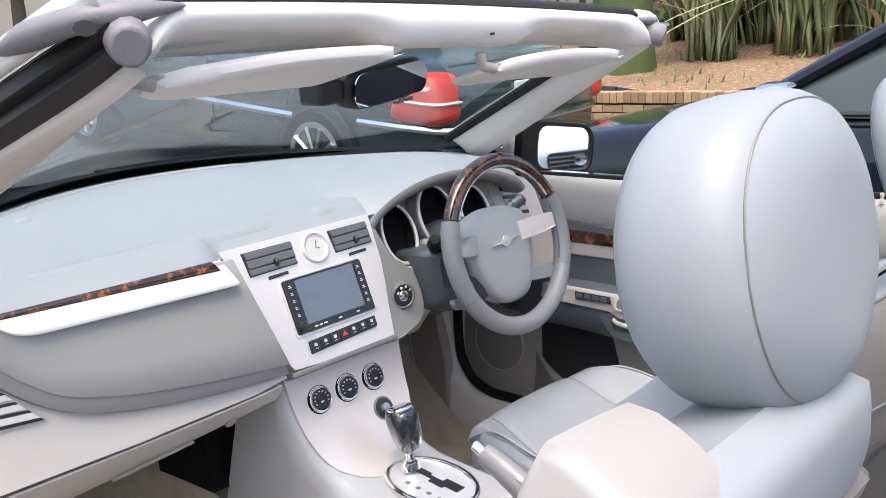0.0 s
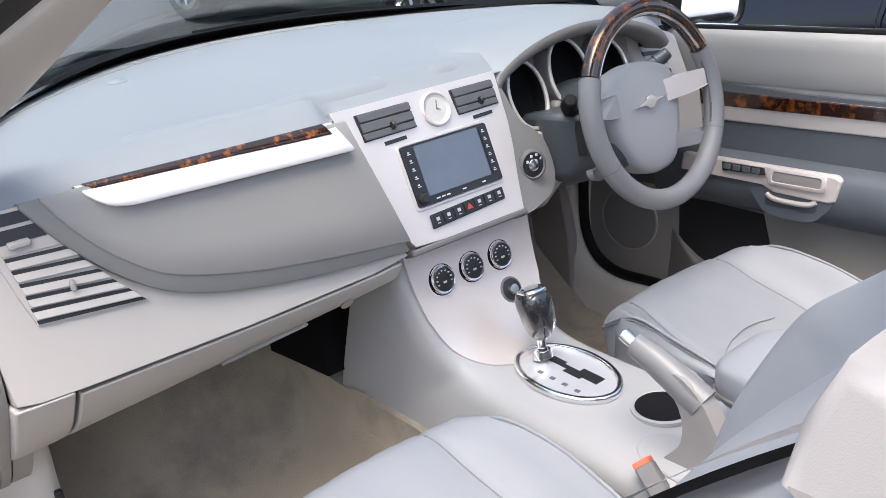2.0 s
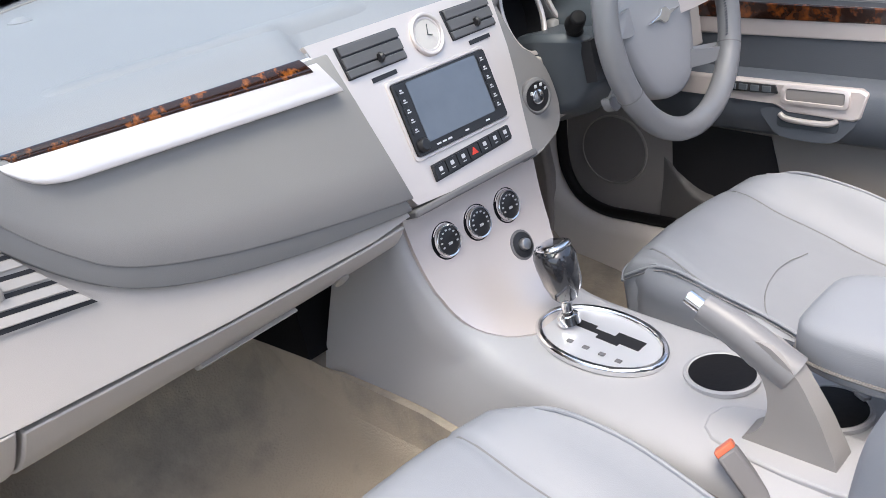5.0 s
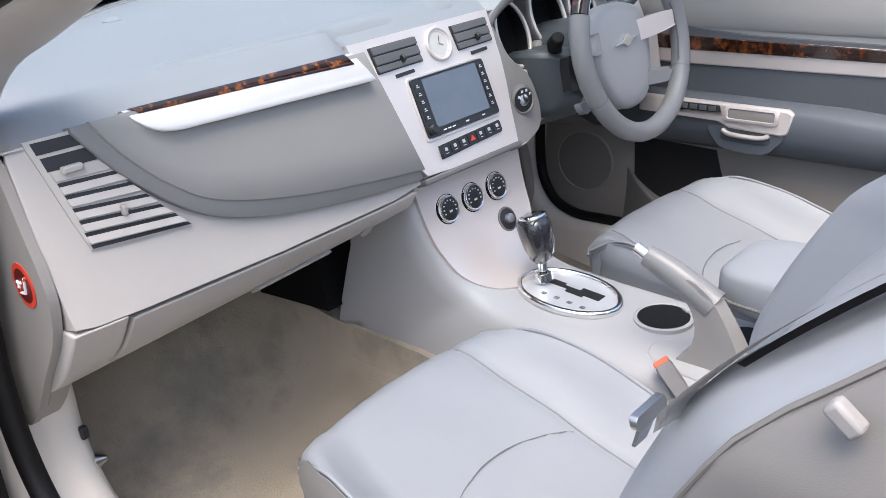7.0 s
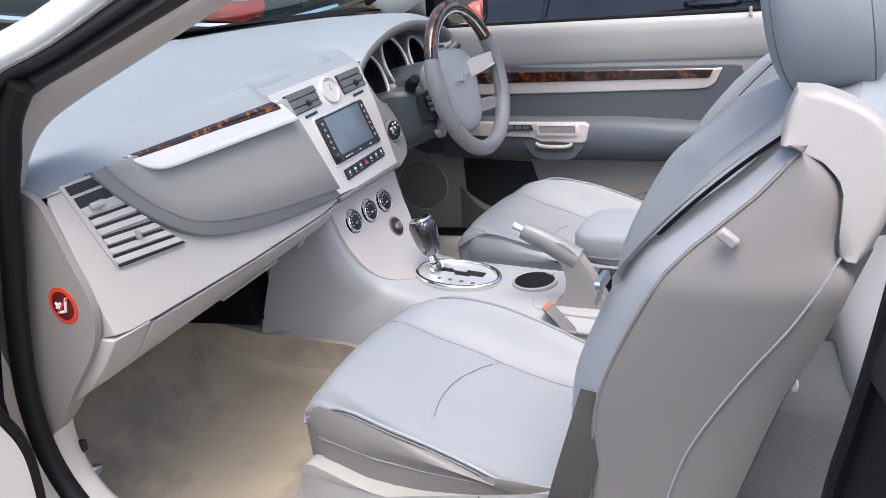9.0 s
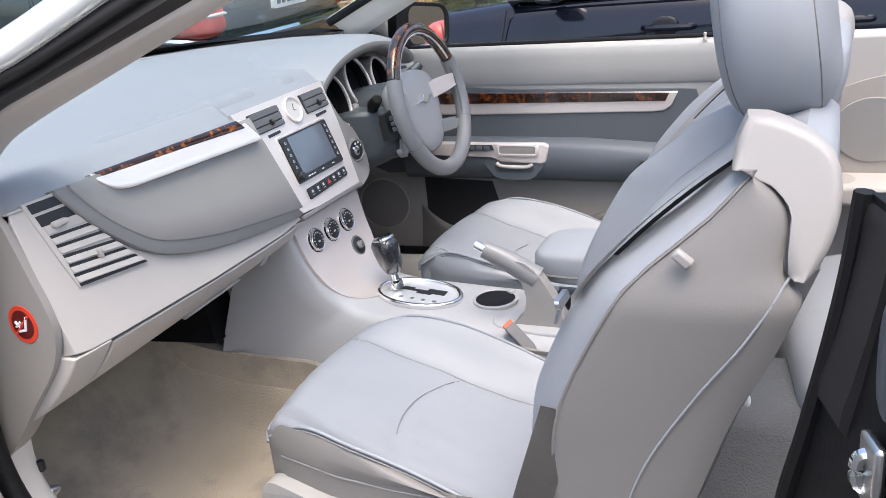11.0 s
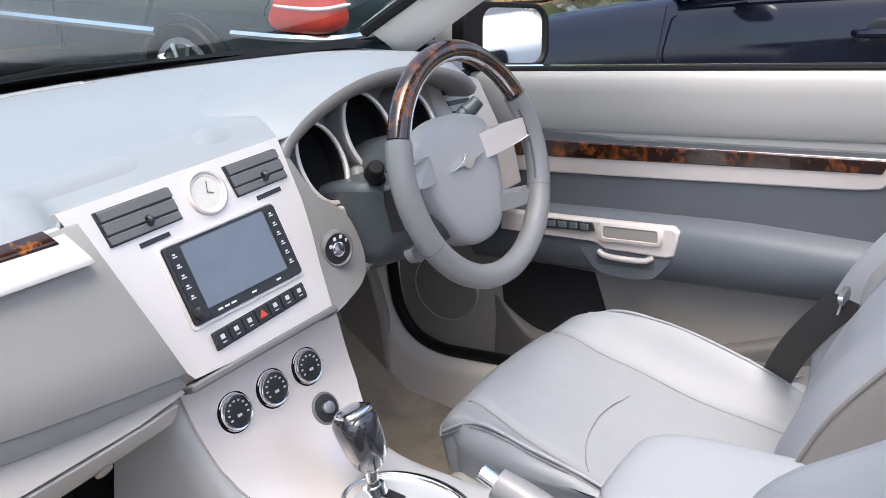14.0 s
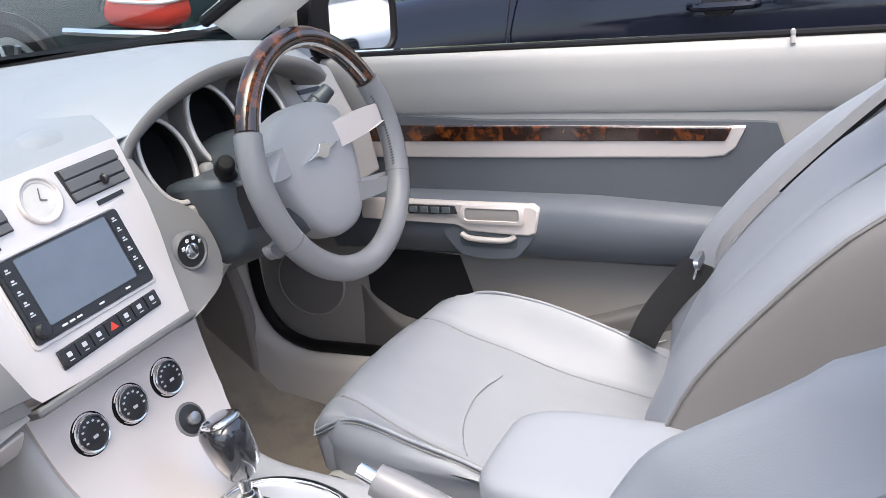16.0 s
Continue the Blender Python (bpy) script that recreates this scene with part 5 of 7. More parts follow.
        half = [(0.03, dip), (w - 0.04, dip), (w - 0.012, zt - 0.012)] + half
        pull = 0.034 if y > -0.215 else (0.020 if y > -0.23 else 0.0)
        sk.append([C(x, y - pull * (x / 0.175) ** 4, z) for x, z in half] + [C(-x, y - pull * (x / 0.175) ** 4, z) for x, z in half[::-1]])
    # only the passenger skirt gets the shaded copy of the leather
    part("skirt", loft(sk), LEATHER_SIDE if s < 0 else LEATHER, st, "leather skirt, side shade coloured in on the passenger seat", smooth=60)
    part("skirt_seam", tube([C(wide(y) + 0.0105, y, 0.592 - 0.012 * k) for k, y in ((0.1, -0.275), (0.2, -0.31), (0.5, -0.38), (0.9, -0.46), (1.0, -0.54))], 0.0015, 6), SEAM, st)
    trim = [(-0.236, 0.48), (-0.240, 0.532), (-0.262, 0.556), (-0.30, 0.556), (-0.36, 0.549), (-0.43, 0.548), (-0.54, 0.562), (-0.62, 0.585), (-0.66, 0.600), (-0.705, 0.620), (-0.75, 0.630), (-0.82, 0.628), (-0.87, 0.59), (-0.87, 0.40), (-0.24, 0.40)]
    for q, (u0, u1) in ((1, (-1.0, 0.0)), (-1, (-1.0, 0.0))):
        shape_ = trim if q > 0 else [t_ for t_ in trim if t_[0] > -0.66] + [(-0.68, 0.55), (-0.68, 0.40), (-0.24, 0.40)]
        line = [(p.x, p.y) for p in spline([(a, b, 0) for a, b in dict.fromkeys(shape_)], 3, True)]
        part("side_trim", solid(line, lambda u, v, w: C(q * (wide(u) + 0.008 + w - 0.25 * max(0, v - 0.56) * (u > -0.62)), u, v), 0.0, 0.026 if q > 0 else 0.012), RAIL, st, "pale plastic side trim", bevel=0.009, smooth=50)
    part("trim_joint", tube([C(wide(y) + 0.0335, y, z) for y, z in ((-0.545, 0.578), (-0.547, 0.50), (-0.547, 0.41))], 0.0014, 5), BLACK, st)
    for x in (-0.15, 0.15):
        part("rail", box(C(x, -0.48, 0.38 - dz), (0.03, 0.5, 0.12)), BLACK, st)
    # back: level sections
    half_back = lambda z: 0.226 - (0.40 * max(0, z - 0.90) if s < 0 else 0.03 * max(0, (z - 0.90) / 0.14) ** 2)

    def bulge(u, z):
        a = abs(u)
        fade = min(1, max(0.15, (1.06 - z) / 0.2))
        if a < 0.56:
            f = 0.016 + 0.010 * math.cos(math.pi * a / 1.12) * fade
        else:
            b = (a - 0.56) / 0.44
            if s < 0 and u < 0:
                f = 0.016 + 0.074 * min(1, max(0, (1.075 - z) / 0.075)) * math.sin(math.pi * min(1, b) ** 1.5) ** 0.8 - 0.016 * b**2
            else:
                f = 0.016 + (0.008 if u < 0 else (0.030 if s < 0 else 0.046)) * fade * math.sin(math.pi * min(1, b) ** 0.75) ** 0.8 - 0.016 * b**2
        f -= 0.005 * math.exp(-((a - 0.56) / 0.03) ** 2)
        if a < 0.54:
            f -= 0.004 * math.exp(-((z - 0.74 - 0.03 * (u / 0.56) ** 2) / 0.012) ** 2)
        return f + 0.0025 * noise.noise(Vector((u * 3, z * 9, cx * 7)))

    def on_back(p, off):
        """Lifts a place on the belt's line out of the back's leather."""
        u = max(-1, min(1, s * (p.x - cx) / 0.226))
        return Vector((p.x, max(p.y, lerp_table(FRONT_Y, p.z) + lean(p.z) + bulge(u, p.z) + off), p.z))

    rings, seams, edges = [], ([], []), ([], [])
    zs = [0.50 + 0.0125 * i for i in range(43)] + [1.035, 1.042, 1.047]
    for q, z in enumerate(zs):
        fy, ry = lerp_table(FRONT_Y, z), lerp_table(REAR_Y, z)
        hw = half_back(z) - 0.004 * max(0, (0.62 - z) / 0.1)
        shut = max(0, (z - 1.03) / 0.017)
        ring = []
        for i in range(41):
            u = -1 + i / 20
            f = bulge(u, z)
            ring.append(P(u * hw * (1 - 0.25 * shut), fy + f - shut * (0.03 + f), z))
        rear = [P(x * hw * (1 - 0.25 * shut), fy + (ry - fy) * k + shut * 0.03 * k, z) for x, k in ((1.0, 0.08), (1.0, 0.7), (0.95, 0.9), (0.8, 0.98), (0.0, 1.0), (-0.8, 0.98), (-0.95, 0.9), (-1.0, 0.7), (-1.0, 0.08))]
        for k, i in enumerate((9, 31)):
            seams[k].append(ring[i])
        for k, i in enumerate((0, 40)):
            edges[k].append(ring[i])
        rings.append(ring + rear)
    part("backrest", loft(rings), LEATHER, st, "pale grey leather backrest", smooth=75)
    for sm in seams:
        part("back_seam", tube([p + Vector((0, 0.002, 0.001)) for p in sm[6:-6:2]], 0.0012, 6), SEAM, st)
    for q in (-1, 1):
        fl = []
        for z in [0.56 + 0.0125 * i for i in range(36)] + [1.004, 1.010, 1.016, 1.022, 1.027, 1.031, 1.034]:
            hw = half_back(z)
            fy, ry = lerp_table(FRONT_Y, z), lerp_table(REAR_Y, z)
            ry = max(ry, lerp_table(FLANK_END, z))
            col_ = [P(q * (hw + 0.009 + 0.012 * math.sin(math.pi * k) ** 0.6), fy - 0.004 + (ry - fy + 0.008) * k, z) for k in (0.0, 0.03, 0.1, 0.25, 0.45, 0.65, 0.82, 0.93, 1.0)]
            back_ = [P(q * (hw - 0.012), fy - 0.004 + (ry - fy + 0.008) * k, z) for k in (1.0, 0.5, 0.0)]
            fl.append(col_ + back_)
        part("flank", loft(fl), LEATHER_SIDE, st, "leather side panel with side shade in its colour", smooth=60)
        for h in (0.0, -0.007):
            part("flank_piping", tube([r[0] + Vector((0, h + 0.001, 0.001)) for r in fl[::2]], 0.0023, 6), LEATHER_SIDE, st)
        line = spline([(-0.956, 0.935, 0), (-0.917, 0.87, 0), (-0.868, 0.80, 0), (-0.815, 0.71, 0), (-0.788, 0.63, 0), (-0.782, 0.58, 0)], 6)
        part("flank_stitch", tube([P(q * (half_back(p.y) + 0.022 - 0.010 * max(0, (p.y - 0.86) / 0.07)), p.x, p.y) for p in line], 0.0015, 6), LEATHER, st, "pale stitched seam")
    part("recline_tab", box(P(0.2375, -0.855, 0.954), (0.012, 0.022, 0.012), pose(0, 0, 0, 40)), GUIDE, st, "pale plastic tab", bevel=0.003)
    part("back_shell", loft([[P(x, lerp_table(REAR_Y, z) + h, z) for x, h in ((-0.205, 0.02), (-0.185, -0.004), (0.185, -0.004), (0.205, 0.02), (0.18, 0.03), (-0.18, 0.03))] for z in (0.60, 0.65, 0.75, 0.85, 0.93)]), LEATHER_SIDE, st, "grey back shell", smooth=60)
    part("coat_hook", pillow(P(0.17, -0.913, 0.76), (0.008, 0.010, 0.016), 2.5), WHITE, st, "pale hook")
    # belt guide on the door-side shoulder
    face = [(-0.901, 1.033, 0.6), (-0.908, 1.054, 1), (-0.916, 1.075, 1), (-0.930, 1.072, 1), (-0.947, 1.0665, 1), (-0.962, 1.060, 1), (-0.975, 1.052, 1), (-0.984, 1.043, 1), (-0.988, 1.032, 1), (-0.9905, 1.015, 1), (-0.990, 0.996, 1), (-0.987, 0.980, 1), (-0.982, 0.964, 1), (-0.975, 0.946, 0.8),
            (-0.968, 0.932, 0.4), (-0.960, 0.932, 0), (-0.954, 0.938, 0), (-0.953, 0.951, 0), (-0.9545, 0.970, 0), (-0.955, 0.987, 0), (-0.951, 1.000, 0), (-0.945, 1.008, 0), (-0.936, 1.017, 0), (-0.926, 1.024, 0), (-0.914, 1.029, 0)]
    mid = Vector((0, -0.955, 1.01))
    outs = []
    for k, (a, b, g) in enumerate(face):
        d = Vector((0, face[(k + 1) % len(face)][0] - face[k - 1][0], face[(k + 1) % len(face)][1] - face[k - 1][1]))
        n_ = Vector((0, -d.z, d.y)).normalized()
        outs.append(n_ if n_.dot(Vector((0, a, b)) - mid) > 0 else -n_)
    shell = []
    for grow, inset in ((-0.05, 0.0), (-0.012, 0.0), (0.0, 0.0), (0.0035, 0.0012), (0.007, 0.0042), (0.0092, 0.009), (0.0105, 0.016), (0.011, 0.04), (0.011, 0.08), (0.010, 0.12)):
        ring = []
        for (a, b, g), n_ in zip(face, outs):
            w = 0.229 - 0.40 * max(0, b - 0.93)
            back = min(1, inset / 0.12)
            p = Vector((0, a, b)) + n_ * grow * (g if grow > 0 else 0)
            if grow < 0:
                p = p.lerp(mid, -grow * 8) if grow > -0.03 else p.lerp(mid, 0.6)
                w = 0.229 - 0.40 * max(0, p.z - 0.93)
            ring.append(P(w - inset - (0.004 if grow == 0.0 and g == 0 else 0.0), p.y + 0.012 * back * g, p.z - 0.018 * back * g))
        shell.append(ring)
    part("belt_guide", loft(shell), GUIDE, st, "pale plastic belt guide", smooth=60)
    part("belt_slot", box(P(0.115, -0.938, 1.050), (0.060, 0.006, 0.006), pose(0, 0, 0, 30)), BLACK, st)
    # headrest: rings from its face to its back
    tilt = pose(0, 0, 0, -8 if s < 0 else -17).to_3x3()
    hc = P(-0.108 if s < 0 else -0.104, -0.914 if s < 0 else -0.888, 1.138 if s < 0 else 1.132)

    def head(v, grow=1.0, n=44):
        ring = []
        k = max(0.0, 1 - abs(v) ** 4.2) ** (1 / 3.0) * 0.98 + 0.02
        for i in range(n):
            a = 2 * math.pi * i / n
            z = math.copysign(abs(math.sin(a)) ** 0.80, math.sin(a))
            x = math.copysign(abs(math.cos(a)) ** 0.80, math.cos(a)) * (1 - 0.22 * max(0, -z) ** 1.5 - 0.10 * max(0, z) ** 2)
            zk, xk = z * k, x * k
            q = Vector(((0.137 if s < 0 else 0.114) * xk, (0.071 if s < 0 else 0.055) * v * (1 - 0.26 * max(0, zk) ** 2 - 0.34 * max(0, -zk) ** 2.2) - 0.010 * xk * xk * v, (0.123 if s < 0 else 0.113) * z * (0.45 + 0.55 * k)))
            ring.append(hc + tilt @ (q * grow))
        return ring

    vs = (-1, -0.998, -0.985, -0.95, -0.90, -0.84, -0.80, -0.76, -0.6, -0.3, 0.0, 0.3, 0.6, 0.76, 0.80, 0.84, 0.90, 0.95, 0.985, 0.998, 1)
    part("headrest", loft([head(v, 0.992 if abs(v) == 0.80 else 1.0) for v in vs]), LEATHER, st, "pale grey leather headrest", smooth=80)
    for v in (-0.80, 0.80):
        part("headrest_stitch", tube(head(v, 0.995, 60), 0.0010, 5, True), LEATHER_SIDE, st, "stitched seam")
    for x in (-0.15, -0.05):
        part("headrest_post", tube([P(x, -0.948, 1.01), P(x, -0.943, 1.06)], 0.006, 10), CHROME, st, "chrome headrest post")
        part("post_collar", lathe([(0.014, -0.004), (0.014, 0.006), (0.008, 0.010)], P(x, -0.946, 1.044), (0, -0.2, 1), 14), LIGHT, st)
    # belt: from the guide across the outer bolster to the tongue, then down to the sill
    tg = P(0.190, -0.752, 0.876) if s < 0 else Vector((0.436, -0.632, 0.752))
    g0 = P(0.115, -0.936, 1.056)
    tg = on_back(tg, 0.004)
    rows, shadow_rows = [], []
    across = (-0.023, -0.008, 0.008, 0.023)
    way = [g0.lerp(tg, k / 16) for k in range(17)]
    lift = [max((on_back(p + Vector((s * d, 0, 0)), 0.005) - p).y for d in across) for p in way]
    hull = max(l / math.sin(math.pi * min(0.93, max(0.07, k / 16))) ** 0.5 for k, l in enumerate(lift) if 1 < k < 15)
    for k, p in enumerate(way):
        up = hull * math.sin(math.pi * k / 16) ** 0.5
        rows.append([p + Vector((s * d, up + 0.1 * d, 0.12 * d)) for d in across])
        wide_ = 0.001 + 0.0045 * math.sin(math.pi * min(1, k / 11)) ** 0.7
        if k < 12:
            shadow_rows.append([p + Vector((-abs(0.0215 + d * wide_), up - 0.004 - 0.006 * d, 0.002)) for d in (0.0, 1.0)])
    bm = loft(rows, False, closed=False)
    bmesh.ops.solidify(bm, geom=bm.faces[:], thickness=0.0016)
    part("belt", bm, WEB, st, "grey seat belt webbing", smooth=60)
    # black strip along the webbing's edge, a painted shadow of the raised belt
    bm = loft(shadow_rows, False, closed=False)
    bmesh.ops.solidify(bm, geom=bm.faces[:], thickness=0.001)
    part("belt_shadow", bm, MATT_BLACK, st, "black strip painted as the shadow beside the belt", smooth=60)
    if s < 0:
        lap = [P(0.222, -0.712, 0.75), P(0.238, -0.698, 0.70), P(0.247, -0.680, 0.64), P(0.252, -0.664, 0.58), P(0.252, -0.655, 0.53)]
    else:
        lap = [tg.lerp(Vector((0.592, -0.498, 0.520)), k / 6) + Vector((0.006, 0.016 + 0.012 * math.sin(math.pi * k / 6), -0.006)) for k in range(7)]
    end = lap[-1]
    # lower run of the same belt, its shade put into a darker webbing
    belt(lap, 0.046, st, (0.2 * s, 1.0, 0.25), "lap belt with shade in its webbing colour", LAPWEB)
    part("belt_tongue", solid(rrect(-0.020, -0.005, 0.020, 0.006, 0.004), lambda u, v, w: tg + Vector((s * u, 0.018 + w + 0.2 * v, v)), -0.002, 0.004), STEEL, st, "steel belt tongue", bevel=0.001)
    part("tongue_blade", solid([(-0.012, -0.004), (0.009, -0.004), (0.007, -0.028), (-0.009, -0.028)], lambda u, v, w: tg + Vector((s * u - 0.4 * s * v * (1 if s > 0 else 0), 0.018 + w - 0.3 * v, v)), -0.001, 0.002), CHROME, st)
    if s > 0:
        part("belt_anchor", box(end + Vector((0.004, 0.012, 0.0)), (0.02, 0.05, 0.03), pose(0, 0, 0, 0, 0, 20)), BLACK, st, "black belt anchor", bevel=0.005)
        return st
    # buckle by the console
    bt, bb = Vector((-0.108, -0.464, 0.600)), Vector((-0.118, -0.545, 0.520))
    part("buckle", tube([bb, bt], 0.021, 4, flat=0.62, up=(0, 1, 0)), RIM, st, "grey belt buckle", bevel=0.004)
    part("buckle_button", tube([bt.lerp(bb, 0.02), bt + (bt - bb).normalized() * 0.006], 0.0195, 4, flat=0.6, up=(0, 1, 0)), ORANGE, st, "orange-red release button", bevel=0.002)
    return st


seat("passenger_seat", -0.385, -1, 0.0, 0.0, 0.0, "pale grey leather passenger seat with stitched side panel")
seat("driver_seat", 0.372, 1, 0.082, -0.030, 0.040, "pale grey leather driver's seat with integrated belt")

# rear bench
rb = thing("rear_bench", (0, -1.5, 0.36), "pale grey leather rear bench", "car seat")
part("bench_cushion", pillow((0.21, -1.31, 0.40), (0.80, 0.80, 0.31), 5.0, 40, 14, None, pose(0, 0, 0, 0, 0, 9)), LEATHER, rb, smooth=70)
part("bench_cushion", pillow((-0.36, -1.48, 0.445), (0.56, 0.76, 0.23), 5.0, 40, 14), LEATHER, rb, smooth=70)
part("bench_back", pillow((0, -1.76, 0.76), (1.20, 0.24, 0.66), 6.0, 40, 14, None, pose(0, 0, 0, -18)), LEATHER, rb, smooth=70)
tagged(part("rear_deck", box((0, -2.1, 0.93), (1.5, 0.45, 0.06)), PANEL, bevel=0.02), "grey cover behind the rear bench", "cover", kind="structure")

# ---- windscreen frame ----
ws = thing("windscreen_frame", (0, 0.1, 1.0), "windscreen frame with pale trim, black seals and silver pillars", "windscreen frame", kind="structure")
HEAD_L, HEAD_R = Vector((-0.525, -0.465, 1.309)), Vector((0.524, -0.345, 1.262))
GLASS_EDGE = [(-0.660, 0.075, 0.985), (-0.654, 0.055, 1.030), (-0.634, 0.028, 1.070), (-0.600, 0.0, 1.094), (-0.582, -0.1, 1.138), (-0.568, -0.2, 1.181), (-0.554, -0.3, 1.224), (-0.541, -0.4, 1.268), (-0.530, -0.468, 1.298)]
TRIM_EDGE = [(-0.714, 0.050, 0.985), (-0.712, 0.034, 1.035), (-0.706, 0.012, 1.082), (-0.690, -0.040, 1.122), (-0.663, -0.1, 1.150), (-0.626, -0.2, 1.193), (-0.588, -0.3, 1.237), (-0.551, -0.4, 1.281), (-0.534, -0.468, 1.312)]
SEAL_EDGE = [(-0.790, 0.060, 0.985), (-0.788, 0.040, 1.045), (-0.776, 0.012, 1.110), (-0.748, -0.040, 1.156), (-0.697, -0.1, 1.186), (-0.641, -0.2, 1.243), (-0.592, -0.3, 1.296), (-0.560, -0.4, 1.336), (-0.548, -0.468, 1.356)]
FAR_OUT, FAR_TOP = Vector((0.668, 0.205, 1.008)), Vector((0.534, -0.345, 1.264))


def pillar_lines(s):
    """Glass edge, trim edge and seal edge of a windscreen pillar, from its foot to the header."""
    if s < 0:
        return [spline(e, 3) for e in (GLASS_EDGE, TRIM_EDGE, SEAL_EDGE)]
    out = [FAR_OUT.lerp(FAR_TOP, k / 24) for k in range(25)]
    return [[p + Vector((-0.058 + 0.030 * k / 24, 0.024, 0.056 - 0.020 * k / 24)) for k, p in enumerate(out)], out, [p + Vector((0.035, 0.012, 0.030)) for p in out]]


for s in (-1, 1):
    trim, seal, skin = [], [], []
    for g, t, e in zip(*pillar_lines(s)):
        back = Vector((0, 0.020, 0.014))
        m = g.lerp(t, 0.5) + Vector((-s * 0.004, -0.009, -0.004))
        trim.append([g, g.lerp(m, 0.55) + Vector((0, -0.003, 0)), m, m.lerp(t, 0.55) + Vector((0, -0.003, 0)), t, t + back, g + back])
        q, r = t.lerp(e, 0.30), t.lerp(e, 0.62)
        seal.append([t + Vector((0, 0.004, 0.002)), q + Vector((s * 0.014, -0.004, 0)), t.lerp(e, 0.46) + Vector((s * 0.004, 0.004, 0.002)), r + Vector((s * 0.012, -0.002, 0.002)), e, e + Vector((-s * 0.01, 0.03, 0.008)), t + back])
        skin.append([e + Vector((0, 0.002, -0.002)), e + Vector((s * 0.014, 0.0, 0.012)), e + Vector((s * 0.008, 0.016, 0.030)), e + Vector((-s * 0.02, 0.045, 0.034)), e + Vector((-s * 0.02, 0.035, 0.004))])
    # same trim twice: near pillar in a shaded tone, far pillar brightened by colour
    part("pillar_trim", loft([spline(r, 2, True) for r in trim]), PILLAR if s < 0 else HEADER, ws, "pale pillar trim, near one coloured as shaded, far one as lit", smooth=70)
    part("pillar_seal", loft([spline(r, 2, True) for r in seal]), SEAL, ws, "dark rubber pillar seal", smooth=70)
    part("pillar_skin", loft([spline(r, 2, True) for r in skin]), SILVERPAINT, ws, "silver pillar skin", smooth=70)
    part("pillar_bead", tube([p[0] + Vector((s * 0.003, 0.0, 0.004)) for p in skin], 0.0035, 6), CHROME, ws, "bright bead")
part("dark_glass_edge", tube([p + Vector((-0.004, 0.012, 0.004)) for p in pillar_lines(1)[0]], 0.011, 8), RUBBER, ws, "black edge beside the far pillar")


def visor_bay(x):
    """1 where a sun visor sits below the header, 0 between and outside of them."""
    near = min(1, max(0, (x + 0.515) / 0.03)) * min(1, max(0, (-0.15 - x) / 0.07))
    far = min(1, max(0, (x - 0.13) / 0.07)) * min(1, max(0, (0.47 - x) / 0.05))
    return max(near, far)


hd_rows = []
for i in range(61):
    t = i / 60
    base = HEAD_L.lerp(HEAD_R, t)
    k = max(0.0, 1 - (2 * t - 1) ** 2)
    bay = visor_bay(base.x)
    base = base + Vector((0, 0.030 * k, 0.010 * k))
    end = min(1.0, min(t, 1 - t) / 0.045) ** 0.5
    ring = [(0.004 + 0.030 * bay, 0.002 + 0.014 * bay), (-0.010 + 0.020 * bay, 0.012 + 0.012 * bay), (-0.016 + 0.010 * bay, 0.030), (-0.012, 0.046), (0.004, 0.055), (0.04, 0.060), (0.10, 0.048), (0.125, 0.028), (0.10, 0.006), (0.05, 0.000 + 0.006 * bay)]
    hd_rows.append([base + Vector((0, y * (0.5 + 0.5 * end), 0.004 + (z - 0.004) * end)) for y, z in ring])
part("header_trim", loft([spline(r, 2, True) for r in hd_rows]), HEADER, ws, "pale header trim with visor bays", smooth=60)
part("header_seam", tube([r[2] + Vector((0, -0.0008, 0.004)) for r in hd_rows[8:11]], 0.0008, 5), STONE, ws)
part("header_seal", tube([r[4] + Vector((0, 0.004, 0.005)) for r in hd_rows[2:-2]], 0.010, 8, flat=0.7), SEAL, ws, "dark header seal", smooth=60)
part("header_skin", tube([r[5] + Vector((0, 0.03, 0.002)) for r in hd_rows[2:-2]], 0.03, 8, flat=0.4), SILVERPAINT, ws, smooth=60)
part("catch_hole", pillow(hd_rows[33][1] + Vector((0, -0.002, 0.004)), (0.010, 0.006, 0.004), 3), BLACK, ws, "small dark catch hole")
for s, c in ((-1, HEAD_L), (1, HEAD_R)):
    cover = spline([c + Vector((s * 0.072, 0.120, 0.020)), c + Vector((s * 0.058, 0.065, 0.034)), c + Vector((s * 0.036, 0.016, 0.043)), c + Vector((s * 0.004, -0.002, 0.046)), c + Vector((-s * 0.05, 0.0, 0.050))], 5)
    part("seal_cover", tube(cover, lambda t: 0.0205 * (1 - 0.45 * t) * min(1.0, 0.25 + 3.5 * min(t, 1 - t)) * (1.0 if s < 0 else 0.75), 12, flat=0.75), SOCKET, ws, "soft grey seal cover at the header corner", smooth=70)
    part("latch_socket", tube(spline([c + Vector((s * 0.005, 0.02, 0.026)), c + Vector((s * 0.012, -0.005, 0.022)), c + Vector((s * 0.020, -0.022, 0.016))], 4), lambda t: 0.016 + 0.004 * math.sin(math.pi * t), 14, flat=1.1), SOCKET, ws, "grey roof latch socket", bevel=0.002)
    part("latch_hole", tube([c + Vector((s * 0.046, -0.004, 0.034)), c + Vector((s * 0.052, -0.012, 0.034))], 0.010, 8, flat=0.7), BLACK, ws, "dark latch hole")

gl_rows = []
